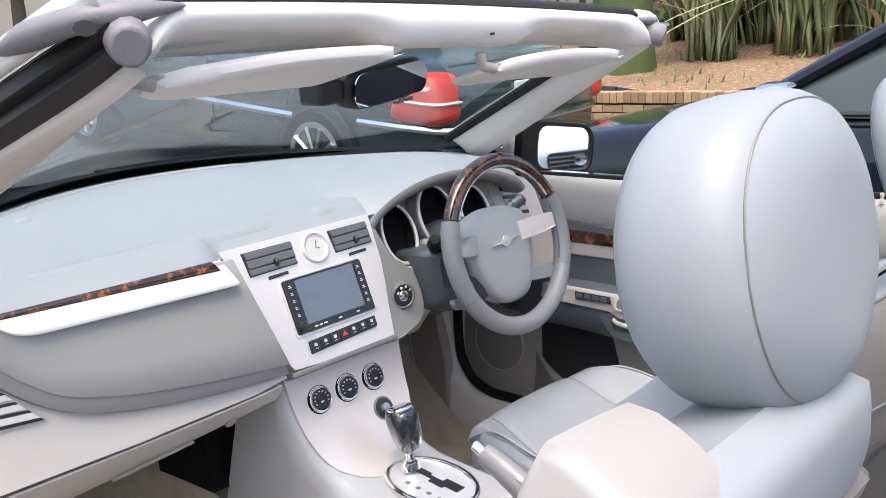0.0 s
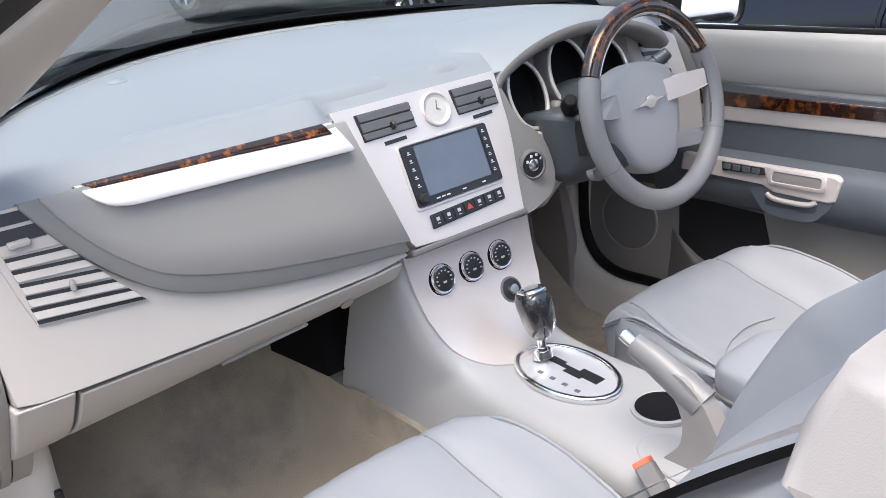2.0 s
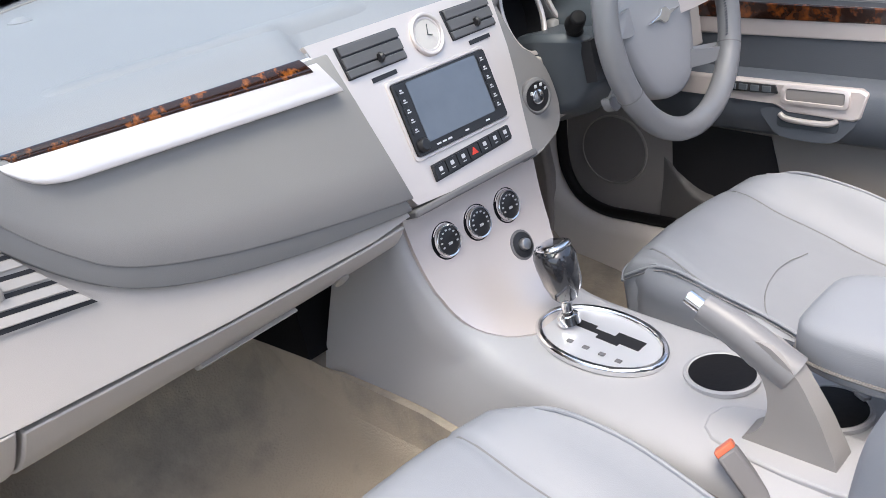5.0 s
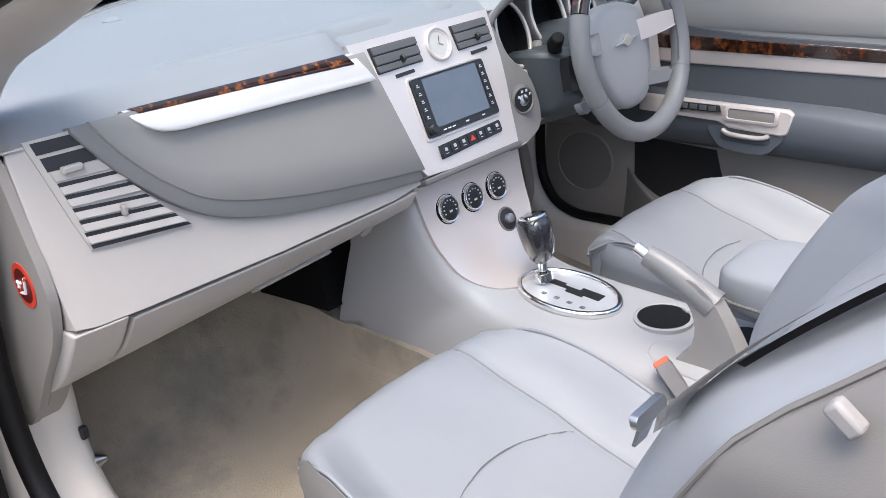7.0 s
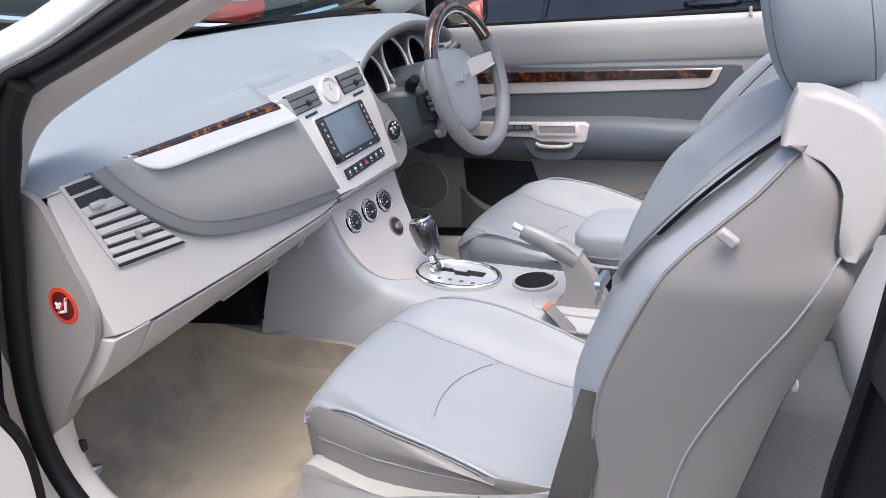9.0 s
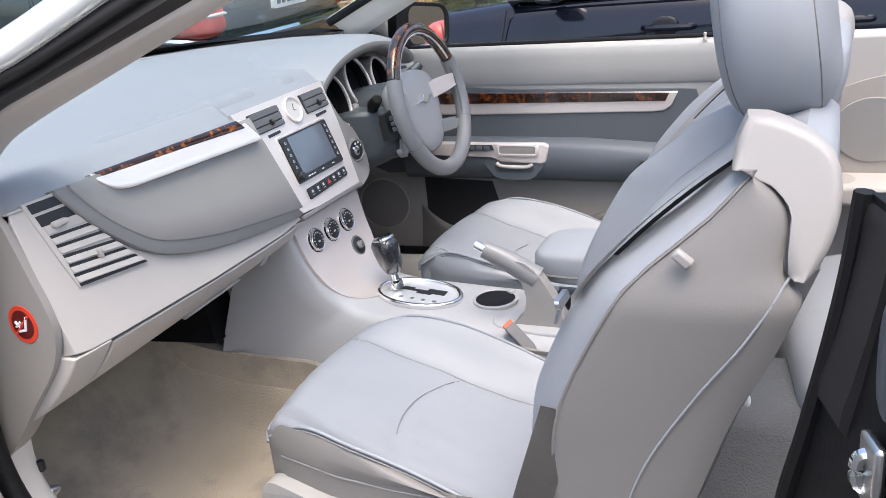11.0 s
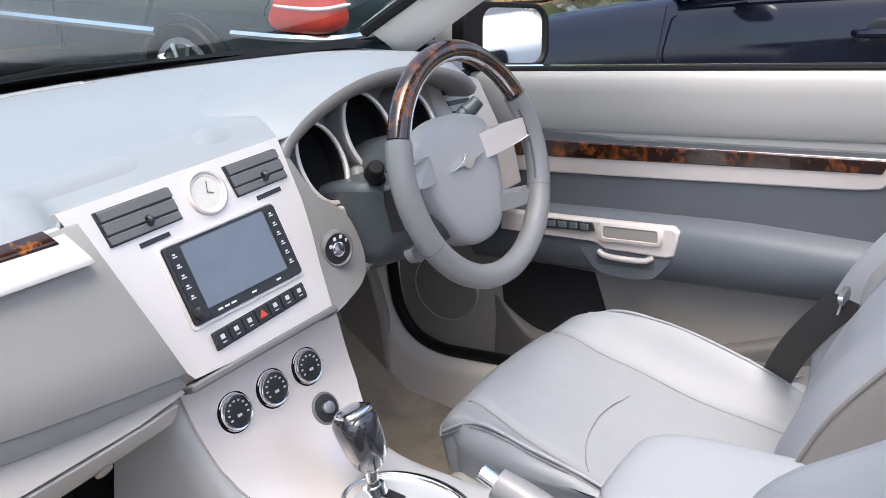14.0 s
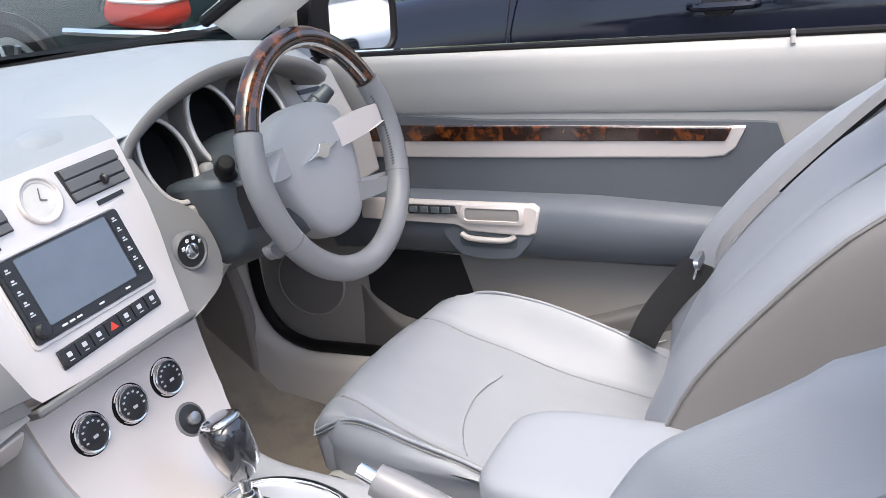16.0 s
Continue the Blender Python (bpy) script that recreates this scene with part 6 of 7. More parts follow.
for i in range(17):
    x = -0.645 + 1.29 * i / 16
    k = 1 - (x / 0.645) ** 2
    foot = Vector((x, 0.235 + 0.52 * k, 1.0 + 0.035 * k))
    if x > 0:
        foot.y += 0.16 * (x / 0.645) ** 3
    topp = Vector((x * 0.83, -0.385 + 0.095 * x + 0.05 * k + 0.045 * (max(0, x) / 0.645) ** 3, 1.300 - 0.037 * x + 0.016 * k))
    gl_rows.append([foot.lerp(topp, j / 8) + Vector((0, 0, 0.018 * math.sin(math.pi * j / 8))) for j in range(9)])
bm = loft(gl_rows, False, closed=False)
win = part("window_1", bm, GLASS, None, "slightly green curved windscreen glass with reflections", smooth=80)
tagged(win, category="windscreen", kind="structure")
win.visible_shadow = False
part("glass_edge", tube([r[0] + Vector((0, 0.0, 0.004)) for r in gl_rows], 0.010, 8), RUBBER, ws)
part("glass_edge", tube([r[8] + Vector((0, 0.03, 0.004)) for r in gl_rows], 0.008, 8), RUBBER, ws)
frit = [[r[0].lerp(r[8], t) + Vector((0, -0.003, 0.016 * math.sin(math.pi * t) - 0.004)) for t in (0.02, 0.05, 0.09, 0.125)] for r in gl_rows]
part("black_edge_band", loft(frit, False, closed=False), MATT_BLACK, ws, "black edge band of the glass", smooth=70)

for rear, front in ((((-0.508, -0.438, 1.292), (-0.32, -0.425, 1.302), (-0.135, -0.400, 1.298)), ((-0.470, -0.345, 1.278), (-0.31, -0.300, 1.272), (-0.17, -0.285, 1.268))),
                    (((0.060, -0.375, 1.262), (0.24, -0.362, 1.268), (0.452, -0.345, 1.256)), ((0.085, -0.262, 1.240), (0.25, -0.255, 1.238), (0.42, -0.255, 1.230)))):
    vi = thing("sun_visor", rear[1], "folded pale cloth sun visor under the header", "sun visor", "sun visors")
    ra, fa = spline(rear, 6), spline(front, 6)
    rows = []
    for k, (p, q) in enumerate(zip(ra, fa)):
        e = min(1.0, min(k, len(ra) - 1 - k) / 2 + 0.25)
        h = 0.009 * e
        mid = p.lerp(q, 0.5)
        rows.append([mid.lerp(p, e ** 0.3) + Vector((0, -0.002, h * 0.4)), mid.lerp(p, 0.95) + Vector((0, 0, h)), mid.lerp(q, 0.9) + Vector((0, 0, h)), mid.lerp(q, e ** 0.3) + Vector((0, 0.004, 0)), mid.lerp(q, 0.9) + Vector((0, 0, -h)), mid.lerp(p, 0.95) + Vector((0, 0, -h)), mid.lerp(p, e ** 0.3) + Vector((0, -0.002, -h * 0.4))])
    part("flap", loft(rows), HEADER, vi, bevel=0.002, smooth=60)
    part("pivot", tube([ra[0] + Vector((0.012, 0.01, -0.002)), ra[0] + Vector((-0.012, 0.012, 0.004)), ra[0] + Vector((-0.014, 0.012, 0.022))], 0.008, 10), STONE, vi)

im = thing("rear_view_mirror", (-0.07, -0.25, 1.255), "black interior rear-view mirror on windscreen stem", "mirror")
tm = pose(0, 0, 0, 8, -4, 9)
part("housing", pillow((-0.044, -0.250, 1.254), (0.185, 0.040, 0.060), 4, 28, 14, None, tm), BLACK, im, smooth=70)
mir = tm.to_3x3()
part("mirror_glass", solid(rrect(-0.084, -0.023, 0.084, 0.023, 0.018), lambda u, v, w: Vector((-0.044, -0.250, 1.254)) + mir @ Vector((u, -0.0202 - w, v)), 0.0, 0.002), MIRROR, im, "mirror glass")
part("stem", tube([(-0.07, -0.232, 1.258), (-0.07, -0.20, 1.268), (-0.07, -0.165, 1.272)], 0.012, 10), BLACK, im)
part("sensor_pod", box((-0.158, -0.255, 1.250), (0.040, 0.05, 0.034)), BLACK, im, bevel=0.006)
for k in range(4):
    part("button", box(Vector((-0.044, -0.250, 1.254)) + mir @ Vector((0.015 + 0.012 * k, -0.016, -0.031)), (0.007, 0.004, 0.005)), RIM, im)

# door mirror
dm = thing("door_mirror", (0.80, 0.08, 0.97), "black-backed door mirror with silver cap", "mirror")
part("foot", solid([(0.26, 0.955), (0.10, 0.955), (0.10, 0.985), (0.16, 1.02), (0.235, 1.055), (0.27, 1.02)], lambda u, v, w: Vector((0.700 + w, u, v)), 0.0, 0.035), BLACK, dm, "black mirror foot", bevel=0.005)
# small pale trim piece on the mirror foot, not a light source
part("foot_trim", pillow((0.698, 0.15, 0.985), (0.012, 0.05, 0.014), 3), LIGHT, dm)
part("arm", box((0.745, 0.13, 0.985), (0.08, 0.06, 0.04)), BLACK, dm, bevel=0.01)
tm = pose(0, 0, 0, -3, 9, -20)
shape = lambda p: (p.x, p.y, p.z * (0.92 + 0.08 * p.x))
mc = Vector((0.808, 0.092, 1.024))
part("housing", pillow(mc + Vector((0.004, 0.030, 0.0)), (0.204, 0.085, 0.122), 3.6, 30, 16, shape, tm), SILVERPAINT, dm, "silver mirror cap", smooth=70)
rm = tm.to_3x3()
mface = lambda u, v, w: mc + rm @ Vector((u, -0.018 - w, v))
part("bezel", ring_plate(rrect(-0.104, -0.062, 0.100, 0.060, 0.040, 6), rrect(-0.058, -0.050, 0.088, 0.050, 0.026, 6), mface, -0.02, 0.018), RUBBER, dm, "black mirror bezel", bevel=0.004)
part("mirror_glass", solid(rrect(-0.060, -0.052, 0.090, 0.052, 0.028), lambda u, v, w: mface(u, v, w), 0.004, 0.012), MIRROR, dm, "mirror glass")

# own bonnet, cowl and wipers
bo = thing("bonnet", (0, 1.2, 0.8), "silver bonnet with black cowl ahead of windscreen", "car bonnet", kind="structure")
bonnet = [[Vector((x, y - d * (x / 0.7) ** 2, z - 0.10 * (abs(x) / 0.85) ** 3)) for x in [-0.86 + 1.72 * i / 16 for i in range(17)]] for y, z, d in ((0.80, 0.972, 0.38), (1.0, 0.96, 0.2), (1.2, 0.92, 0.05), (1.5, 0.87, 0), (1.7, 0.80, 0), (1.78, 0.70, 0), (1.80, 0.45, 0))]
part("panel", loft(bonnet, False, closed=False), SILVERPAINT, bo, smooth=70)
part("cowl", loft([[Vector((x, y - 0.38 * (x / 0.7) ** 2, z)) for y, z in ((0.64, 0.992), (0.83, 0.978), (0.83, 0.90), (0.64, 0.90))] for x in [-0.7 + 0.1 * i for i in range(15)]]), MATT_BLACK, bo, "black cowl")
part("grille", box((0, 1.805, 0.62), (0.9, 0.03, 0.16)), BLACK, bo, bevel=0.01)
for k in range(4):
    part("grille_bar", box((0, 1.825, 0.565 + 0.035 * k), (0.86, 0.014, 0.012)), CHROME, bo)
for x in (-0.66, 0.66):
    part("front_wing", box((x * 1.23, 1.05, 0.62), (0.16, 1.45, 0.5)), SILVERPAINT, bo, bevel=0.06)
for x0, x1 in ((-0.60, 0.05), (-0.02, 0.60)):
    wp = thing("wiper", ((x0 + x1) / 2, 0.55, 0.98), "black windscreen wiper on the cowl", "wiper", "wipers")
    part("arm", tube([(x1, 0.80 - 0.4 * x1**2, 1.01), ((x0 + x1) / 2, 0.80 - 0.1, 1.045), (x0 + 0.12, 0.76 if abs(x0) < 0.3 else 0.60, 1.05)], 0.007, 8), BLACK, wp)
    part("blade", tube([(x1 - 0.08, 0.79 - 0.4 * x1**2, 1.03), ((x0 + x1) / 2, 0.70, 1.058), (x0, 0.74 if abs(x0) < 0.3 else 0.47, 1.055)], 0.006, 6, flat=2.0), RUBBER, wp)

# the near side behind the passenger door: lock pillar and quarter
lp = thing("wall_lock_pillar", (-0.75, -1.1, 0.4), "dark lock pillar with folded roof seal and striker", "door pillar", kind="structure")
post = [(-0.945, 0.42), (-0.955, 0.60), (-0.966, 0.73), (-0.984, 0.82), (-1.0, 0.905), (-1.012, 0.98), (-1.02, 1.055), (-1.25, 1.06), (-1.25, 0.42)]
post_at = lambda u, v, w: Vector((-0.705 - w, u - 0.35 * w, v))
part("pillar", solid(post, post_at, 0.0, 0.14), RUBBER, lp, bevel=0.012)
part("seal", tube(spline([post_at(u + 0.004, v, -0.002) for u, v in post[:7]], 5), 0.009, 8), RUBBER, lp, "dark door seal")
part("seal_flap", solid([(p.x, p.y) for p in spline([(-0.985, 0.865, 0), (-0.998, 0.93, 0), (-1.010, 1.0, 0), (-1.016, 1.045, 0), (-1.030, 1.04, 0), (-1.026, 0.96, 0), (-1.012, 0.868, 0)], 3, True)], post_at, 0.004, 0.060), SEAL, lp, "folded dark roof seal", bevel=0.006)
part("seal_lump", pillow(post_at(-1.004, 0.965, 0.118), (0.03, 0.035, 0.11), 3.0), SLATE, lp, "grey rubber buffer", smooth=60)
part("cap", pillow((-0.80, -1.13, 1.060), (0.12, 0.15, 0.018), 4.0), LIGHT, lp, "pale corner cap", smooth=60)
part("striker", tube(spline([post_at(-0.998, 0.85, 0.118), post_at(-0.980, 0.853, 0.118), post_at(-0.980, 0.878, 0.118), post_at(-1.0, 0.882, 0.118)], 5), 0.006, 8), CHROME, lp, "bright striker loop")
part("striker_plate", box(post_at(-0.988, 0.866, 0.12), (0.035, 0.010, 0.06), pose(0, 0, 0, 0, 0, 19)), STEEL, lp, bevel=0.004)
part("body_edge", box(post_at(-0.972, 0.74, 0.13), (0.03, 0.03, 0.16), pose(0, 0, 0, -6)), SILVERPAINT, lp, "silver painted body edge", bevel=0.008)
part("quarter_panel", box((-0.80, -1.7, 0.62), (0.14, 1.0, 0.60)), SILVERPAINT, lp, "silver rear quarter", bevel=0.03)
part("quarter_trim", box((-0.70, -1.6, 0.70), (0.05, 1.0, 0.50)), LIGHT, lp, bevel=0.01)

# ---- parked cars ----
def car(name, m, label, paint, glassmat, lamp_red=True, moulding=False, group="parked cars"):
    """A saloon about 4.8 m long; its nose points to +y of the pose m."""
    c = thing(name, (0, 0, 0), label, "car", group)
    prof = [(2.38, 0.60, 0.34, 0.60), (2.33, 0.74, 0.27, 0.68), (2.15, 0.83, 0.22, 0.75), (1.7, 0.89, 0.20, 0.83), (1.1, 0.905, 0.20, 0.90), (0.6, 0.91, 0.20, 0.925), (-0.4, 0.91, 0.20, 0.935), (-1.3, 0.905, 0.20, 0.95), (-1.9, 0.87, 0.22, 0.95), (-2.25, 0.80, 0.27, 0.91), (-2.36, 0.72, 0.32, 0.80)]
    rings = []
    for a in spline([Vector((p[0], p[1], p[3])) for p in prof], 3):
        y, w, zt = a
        zb = 0.22 + 0.1 * max(0, (abs(y) - 2.0) / 0.4)
        half = [(0.0, zb), (w * 0.86, zb), (w * 0.955, zb + 0.08), (w * 0.985, 0.42 if zt > 0.6 else zb + 0.12), (w, zt - 0.30 if zt > 0.75 else zt - 0.2), (w * 0.985, zt - 0.16), (w * 0.965, zt - 0.06), (w * 0.93, zt - 0.012), (w * 0.8, zt + 0.008), (0.0, zt + 0.035)]
        rings.append([Vector((x, y, z)) for x, z in half] + [Vector((-x, y, z)) for x, z in half[-2:0:-1]])
    part("body", loft(rings), paint, c, smooth=50)
    house = []
    for z, f, r, w in ((0.92, 0.98, -1.86, 0.85), (1.02, 0.80, -1.78, 0.835), (1.2, 0.47, -1.52, 0.765), (1.34, 0.20, -1.22, 0.685), (1.41, -0.02, -0.98, 0.60)):
        house.append([Vector((x, y, z)) for x, y in rrect(-w, r, w, f, 0.16, 5)])
    part("glasshouse", loft(house), glassmat, c, "dark windows", smooth=60)
    roof = [[Vector((x, y, z)) for x, y in rrect(-w, r, w, f, 0.18, 5)] for z, f, r, w in ((1.385, 0.08, -1.08, 0.635), (1.42, -0.02, -0.98, 0.60), (1.445, -0.16, -0.86, 0.48))]
    part("roof", loft(roof), paint, c, smooth=60)
    for s in (-1, 1):
        part("front_pillar", tube([(s * 0.845, 0.95, 0.925), (s * 0.765, 0.46, 1.20), (s * 0.63, 0.05, 1.40)], 0.03, 8), paint, c)
        part("centre_pillar", tube([(s * 0.848, -0.36, 0.93), (s * 0.775, -0.42, 1.2), (s * 0.66, -0.45, 1.39)], 0.026, 8), BLACK, c)
        part("rear_pillar", tube([(s * 0.84, -1.72, 0.93), (s * 0.76, -1.42, 1.2), (s * 0.64, -1.05, 1.39)], 0.06, 8), paint, c)
        part("window_trim", tube([(s * 0.868, 0.95, 0.932), (s * 0.875, 0.3, 0.940), (s * 0.875, -0.5, 0.948), (s * 0.86, -1.5, 0.955)], 0.010, 6), CHROME if moulding else BLACK, c)
        for y in (0.28, -0.36):
            h = part("door_handle", tube(spline([(s * 0.905, y + 0.095, 0.800), (s * 0.935, y + 0.06, 0.802), (s * 0.935, y - 0.07, 0.802), (s * 0.905, y - 0.10, 0.800)], 4), 0.0125, 8), paint, c, "door handle")
            part("handle_cup", pillow((s * 0.909, y + 0.01, 0.805), (0.012, 0.10, 0.075), 2.5), BLACK, h)
        for pts in (((0.95, 0.90), (0.98, 0.75), (0.95, 0.42)), ((-0.30, 0.915), (-0.33, 0.75), (-0.33, 0.40)), ((-1.12, 0.90), (-1.18, 0.75), (-1.08, 0.55))):
            part("door_joint", tube([(s * (0.9135 if z < 0.85 else 0.895), y, z) for y, z in pts], 0.0035, 5), BLACK, c)
        if moulding:
            part("side_moulding", tube([(s * 0.915, 1.7, 0.56), (s * 0.925, 0.3, 0.565), (s * 0.925, -1.2, 0.57)], 0.018, 6, flat=1.4), CHROME, c, "bright side moulding")
            part("bumper_strip", tube(spline([(s * 0.905, -1.75, 0.60), (s * 0.86, -2.15, 0.60), (s * 0.70, -2.37, 0.60), (0, -2.43, 0.60)], 4), 0.02, 6), CHROME, c, "bright bumper strip")
        mr = part("wing_mirror", pillow((s * 1.0, 0.73, 0.995), (0.20, 0.13, 0.13), 3.2, 20, 12), CHROME if name == "black_saloon" else paint, c, "wing mirror", smooth=70)
        part("mirror_arm", tube([(s * 0.86, 0.74, 0.935), (s * 0.96, 0.73, 0.955)], 0.025, 8), BLACK, mr)
        part("headlamp", pillow((s * 0.66, 2.22, 0.66), (0.30, 0.22, 0.14), 3), SATIN, c, "headlamp")
        lamp_at = lambda p: (p.x, p.y * (1 - 0.34 * p.z) - 0.16 * p.z, p.z)
        tl = part("tail_lamp", pillow((s * 0.755, -2.17, 0.765), (0.30, 0.36, 0.30), 3.6, 32, 18, lamp_at), RED, c, "red tail lamp", smooth=60)
        for z, h, k in ((0.755, 0.030, 0.0), (0.835, 0.060, 0.45)):
            part("reversing_lens", pillow((s * 0.757, -2.178 - 0.028 * k, z), (0.312 - 0.03 * k, (0.30 if k else 0.372) * (1 - 0.30 * k), h), 3.6, 28, 12), LENS, tl, "pale lens band")
        part("lamp_joint", tube([(s * 0.90, -1.985, 0.70), (s * 0.905, -1.99, 0.735), (s * 0.89, -2.03, 0.80), (s * 0.86, -2.09, 0.90)], 0.004, 5), BLACK, tl)
        for y in (1.40, -1.38):
            arch_ = [(math.cos(radians(a)) * 0.345, 0.33 + math.sin(radians(a)) * 0.345) for a in range(-18, 199, 12)]
            part("wheel_arch", solid(arch_, lambda u, v, w, y=y: Vector((s * (0.895 + w), y + u, v)), -0.1, 0.016), BLACK, c, "dark wheel arch")
            wh = part("wheel", lathe([(0.20, -0.02), (0.305, -0.02), (0.318, 0.01), (0.318, 0.19), (0.30, 0.215), (0.235, 0.205), (0.22, 0.15)], (s * 0.715, y, 0.318), (s, 0, 0), 30), RUBBER, c, "black tyre", smooth=50)
            part("rim", ring_plate(oval(0, 0, 0.232, 0.232, 30), oval(0, 0, 0.195, 0.195, 30), lambda u, v, w, y=y: Vector((s * (0.90 + w), y + u, 0.318 + v)), -0.03, 0.02), STEEL, wh, "alloy rim")
            part("dark_disc", solid(oval(0, 0, 0.2, 0.2, 24), lambda u, v, w, y=y: Vector((s * (0.885 + w), y + u, 0.318 + v)), 0, 0.01), BLACK, wh)
            part("hub_cap", lathe([(0.06, 0), (0.055, 0.02), (0.02, 0.026)], (s * 0.905, y, 0.318), (s, 0, 0), 16), STEEL, wh)
            for k in range(10):
                a = 2 * math.pi * k / 10
                d = Vector((0, math.cos(a), math.sin(a)))
                part("spoke", tube([Vector((s * 0.912, y, 0.318)) + d * 0.04, Vector((s * 0.918, y, 0.318)) + d * 0.205], lambda t: 0.020 + 0.008 * t, 6, flat=0.6), STEEL, wh)
    part("grille", solid(rrect(-0.30, 0.50, 0.30, 0.66, 0.05), lambda u, v, w: Vector((u, 2.375 + w, v)), -0.03, 0.025), BLACK, c, "dark grille")
    for k in range(3):
        part("grille_bar", box((0, 2.402, 0.54 + 0.04 * k), (0.56, 0.012, 0.012)), CHROME, c)
    part("round_badge", lathe([(0.06, 0), (0.055, 0.012), (0.045, 0.008)], (0, 2.405, 0.58), (0, 1, 0), 18), CHROME, c)
    pl = part("number_plate", solid(rrect(-0.20, 0.72, 0.20, 0.83, 0.01), lambda u, v, w: Vector((u, -2.375 - w, v)), -0.02, 0.012), WHITE, c, "pale plate with dark bars")
    for k in range(6):
        part("plate_bar", box((-0.15 + 0.06 * k, -2.389, 0.775), (0.035, 0.006, 0.06)), SLATE, pl)
    part("boot_line", tube([(-0.62, -2.20, 0.935), (0, -2.24, 0.95), (0.62, -2.20, 0.935)], 0.006, 5), BLACK, c)
    c.matrix_world = m
    return c


LENS = material("pale_lens", (0.7, 0.62, 0.6), 0.2, coat=0.5)
BLACKPAINT = material("black_blue_paint", (0.006, 0.007, 0.014), 0.10, coat=0.35, var=0.1, spec=0.35)
GREENPAINT = material("dark_green_paint", (0.018, 0.03, 0.03), 0.2, coat=0.9, var=0.1)
WHITEPAINT = material("white_paint", (0.75, 0.75, 0.74), 0.25, coat=0.7, var=0.02)
GREYPAINT = material("grey_paint", (0.2, 0.21, 0.22), 0.25, coat=0.7, metal=0.3)
DARKGLASS = material("dark_car_glass", (0.05, 0.06, 0.055), 0.06, coat=0.5, var=0.2, scale=3)
car("black_saloon", pose(3.12, -0.62, 0, 0, 0, 0), "black saloon parked alongside with chrome wing mirrors", BLACKPAINT, DARKGLASS)
car("green_saloon", pose(3.40, 4.68, ground_z(4.68), 6.5, 0, 3), "dark green saloon with bright side mouldings, parked uphill", GREENPAINT, DARKGLASS, moulding=True)
car("white_saloon", pose(2.9, -8.2, 0, 0, 0, 10), "white saloon with dark grille parked further back", WHITEPAINT, DARKGLASS)
car("grey_saloon", pose(-1.5, 15.5, ground_z(15.5), 0, 0, 80), "grey saloon parked far off under the trees", GREYPAINT, DARKGLASS)
car("white_hatch", pose(-5.5, 14.5, ground_z(14.5), 0, 0, 75), "white car parked far off beside a grey one", WHITEPAINT, DARKGLASS)

# ---- garden bed ----
BRICK = material("tan_brick", (0.36, 0.24, 0.13), 0.85, var=0.25, scale=20, grain=0.5, grain_scale=160)
MORTAR = material("mortar", (0.25, 0.2, 0.14), 0.95, var=0.2)
SOIL = material("bark_mulch", (0.20, 0.125, 0.075), 0.95, var=0.45, scale=14, grain=1.0, grain_scale=60, spots=(0.34, 0.24, 0.13), spot_scale=24)
LEAF = material("flax_leaf", (0.15, 0.19, 0.075), 0.5, var=0.35, scale=3)
LEAF_PALE = material("pale_flax_leaf", (0.30, 0.32, 0.17), 0.5, var=0.3, scale=3)
LEAF_DRY = material("dry_leaf", (0.38, 0.30, 0.16), 0.7, var=0.3, scale=3)
FOLIAGE = material("tree_leaves", (0.085, 0.13, 0.03), 0.55, var=0.5, scale=1.5)
BARK = material("bark", (0.09, 0.075, 0.055), 0.9, var=0.3, grain=0.9, grain_scale=30)
MOSS = material("mossy_trunk", (0.06, 0.085, 0.025), 0.9, var=0.4, scale=8, grain=0.9, grain_scale=40)

WX = 7.0
wall = thing("garden_wall", (WX, 2.0, 0), "low tan brick garden wall with soldier coping", "wall", kind="structure")
part("wall_core", box((WX + 0.06, 1.5, 0.27), (0.10, 15.0, 0.54)), MORTAR, wall)
bank_rows = []
for i in range(31):
    x = WX + 0.1 + 6.0 * (i / 30)
    bank_rows.append([Vector((x, -6 + 0.5 * j, 0.55 + 0.16 * (x - WX) + 0.10 * noise.noise(Vector((x * 0.9, j * 0.6, 2.0))) + 0.05 * noise.noise(Vector((x * 3, j * 1.7, 5.0))))) for j in range(31)])
tagged(part("soil_bank", loft(bank_rows, False, closed=False), SOIL, smooth=60), "sloping bank of brown bark mulch behind a wall", "soil bank", kind="structure")
grass = bmesh.new()
for k in range(900):
    x, y = WX + 0.2 + 5.5 * random.random() ** 1.5, random.uniform(-5, 8)
    z = 0.55 + 0.16 * (x - WX)
    a, h = random.uniform(0, 6.3), random.uniform(0.04, 0.13)
    d = Vector((math.cos(a), math.sin(a), 0)) * 0.02
    q = Vector((x, y, z - 0.03))
    grass.faces.new([grass.verts.new(v) for v in (q - d, q + d, q + d * 0.3 + Vector((random.uniform(-0.04, 0.04), random.uniform(-0.04, 0.04), h)))])
shrub = bmesh.new()
for k in range(5200):
    a = random.random()
    p = Vector((10.9 + random.uniform(-0.5, 0.9) + 0.3 * math.sin(7 * a), -4 + 12 * a, 1.0 + 2.6 * random.random() ** 0.8 + 0.4 * math.sin(23 * a)))
    u = Vector((random.gauss(0, 1), random.gauss(0, 1), random.gauss(0, 1))).normalized() * random.uniform(0.06, 0.14)
    v = u.orthogonal().normalized() * u.length * 0.6
    shrub.faces.new([shrub.verts.new(q) for q in (p - u, p - v, p + u, p + v)])
tagged(part("shrub_hedge", shrub, FOLIAGE), "dense dark green shrubs behind the flax plants", "shrubs", kind="stuff")
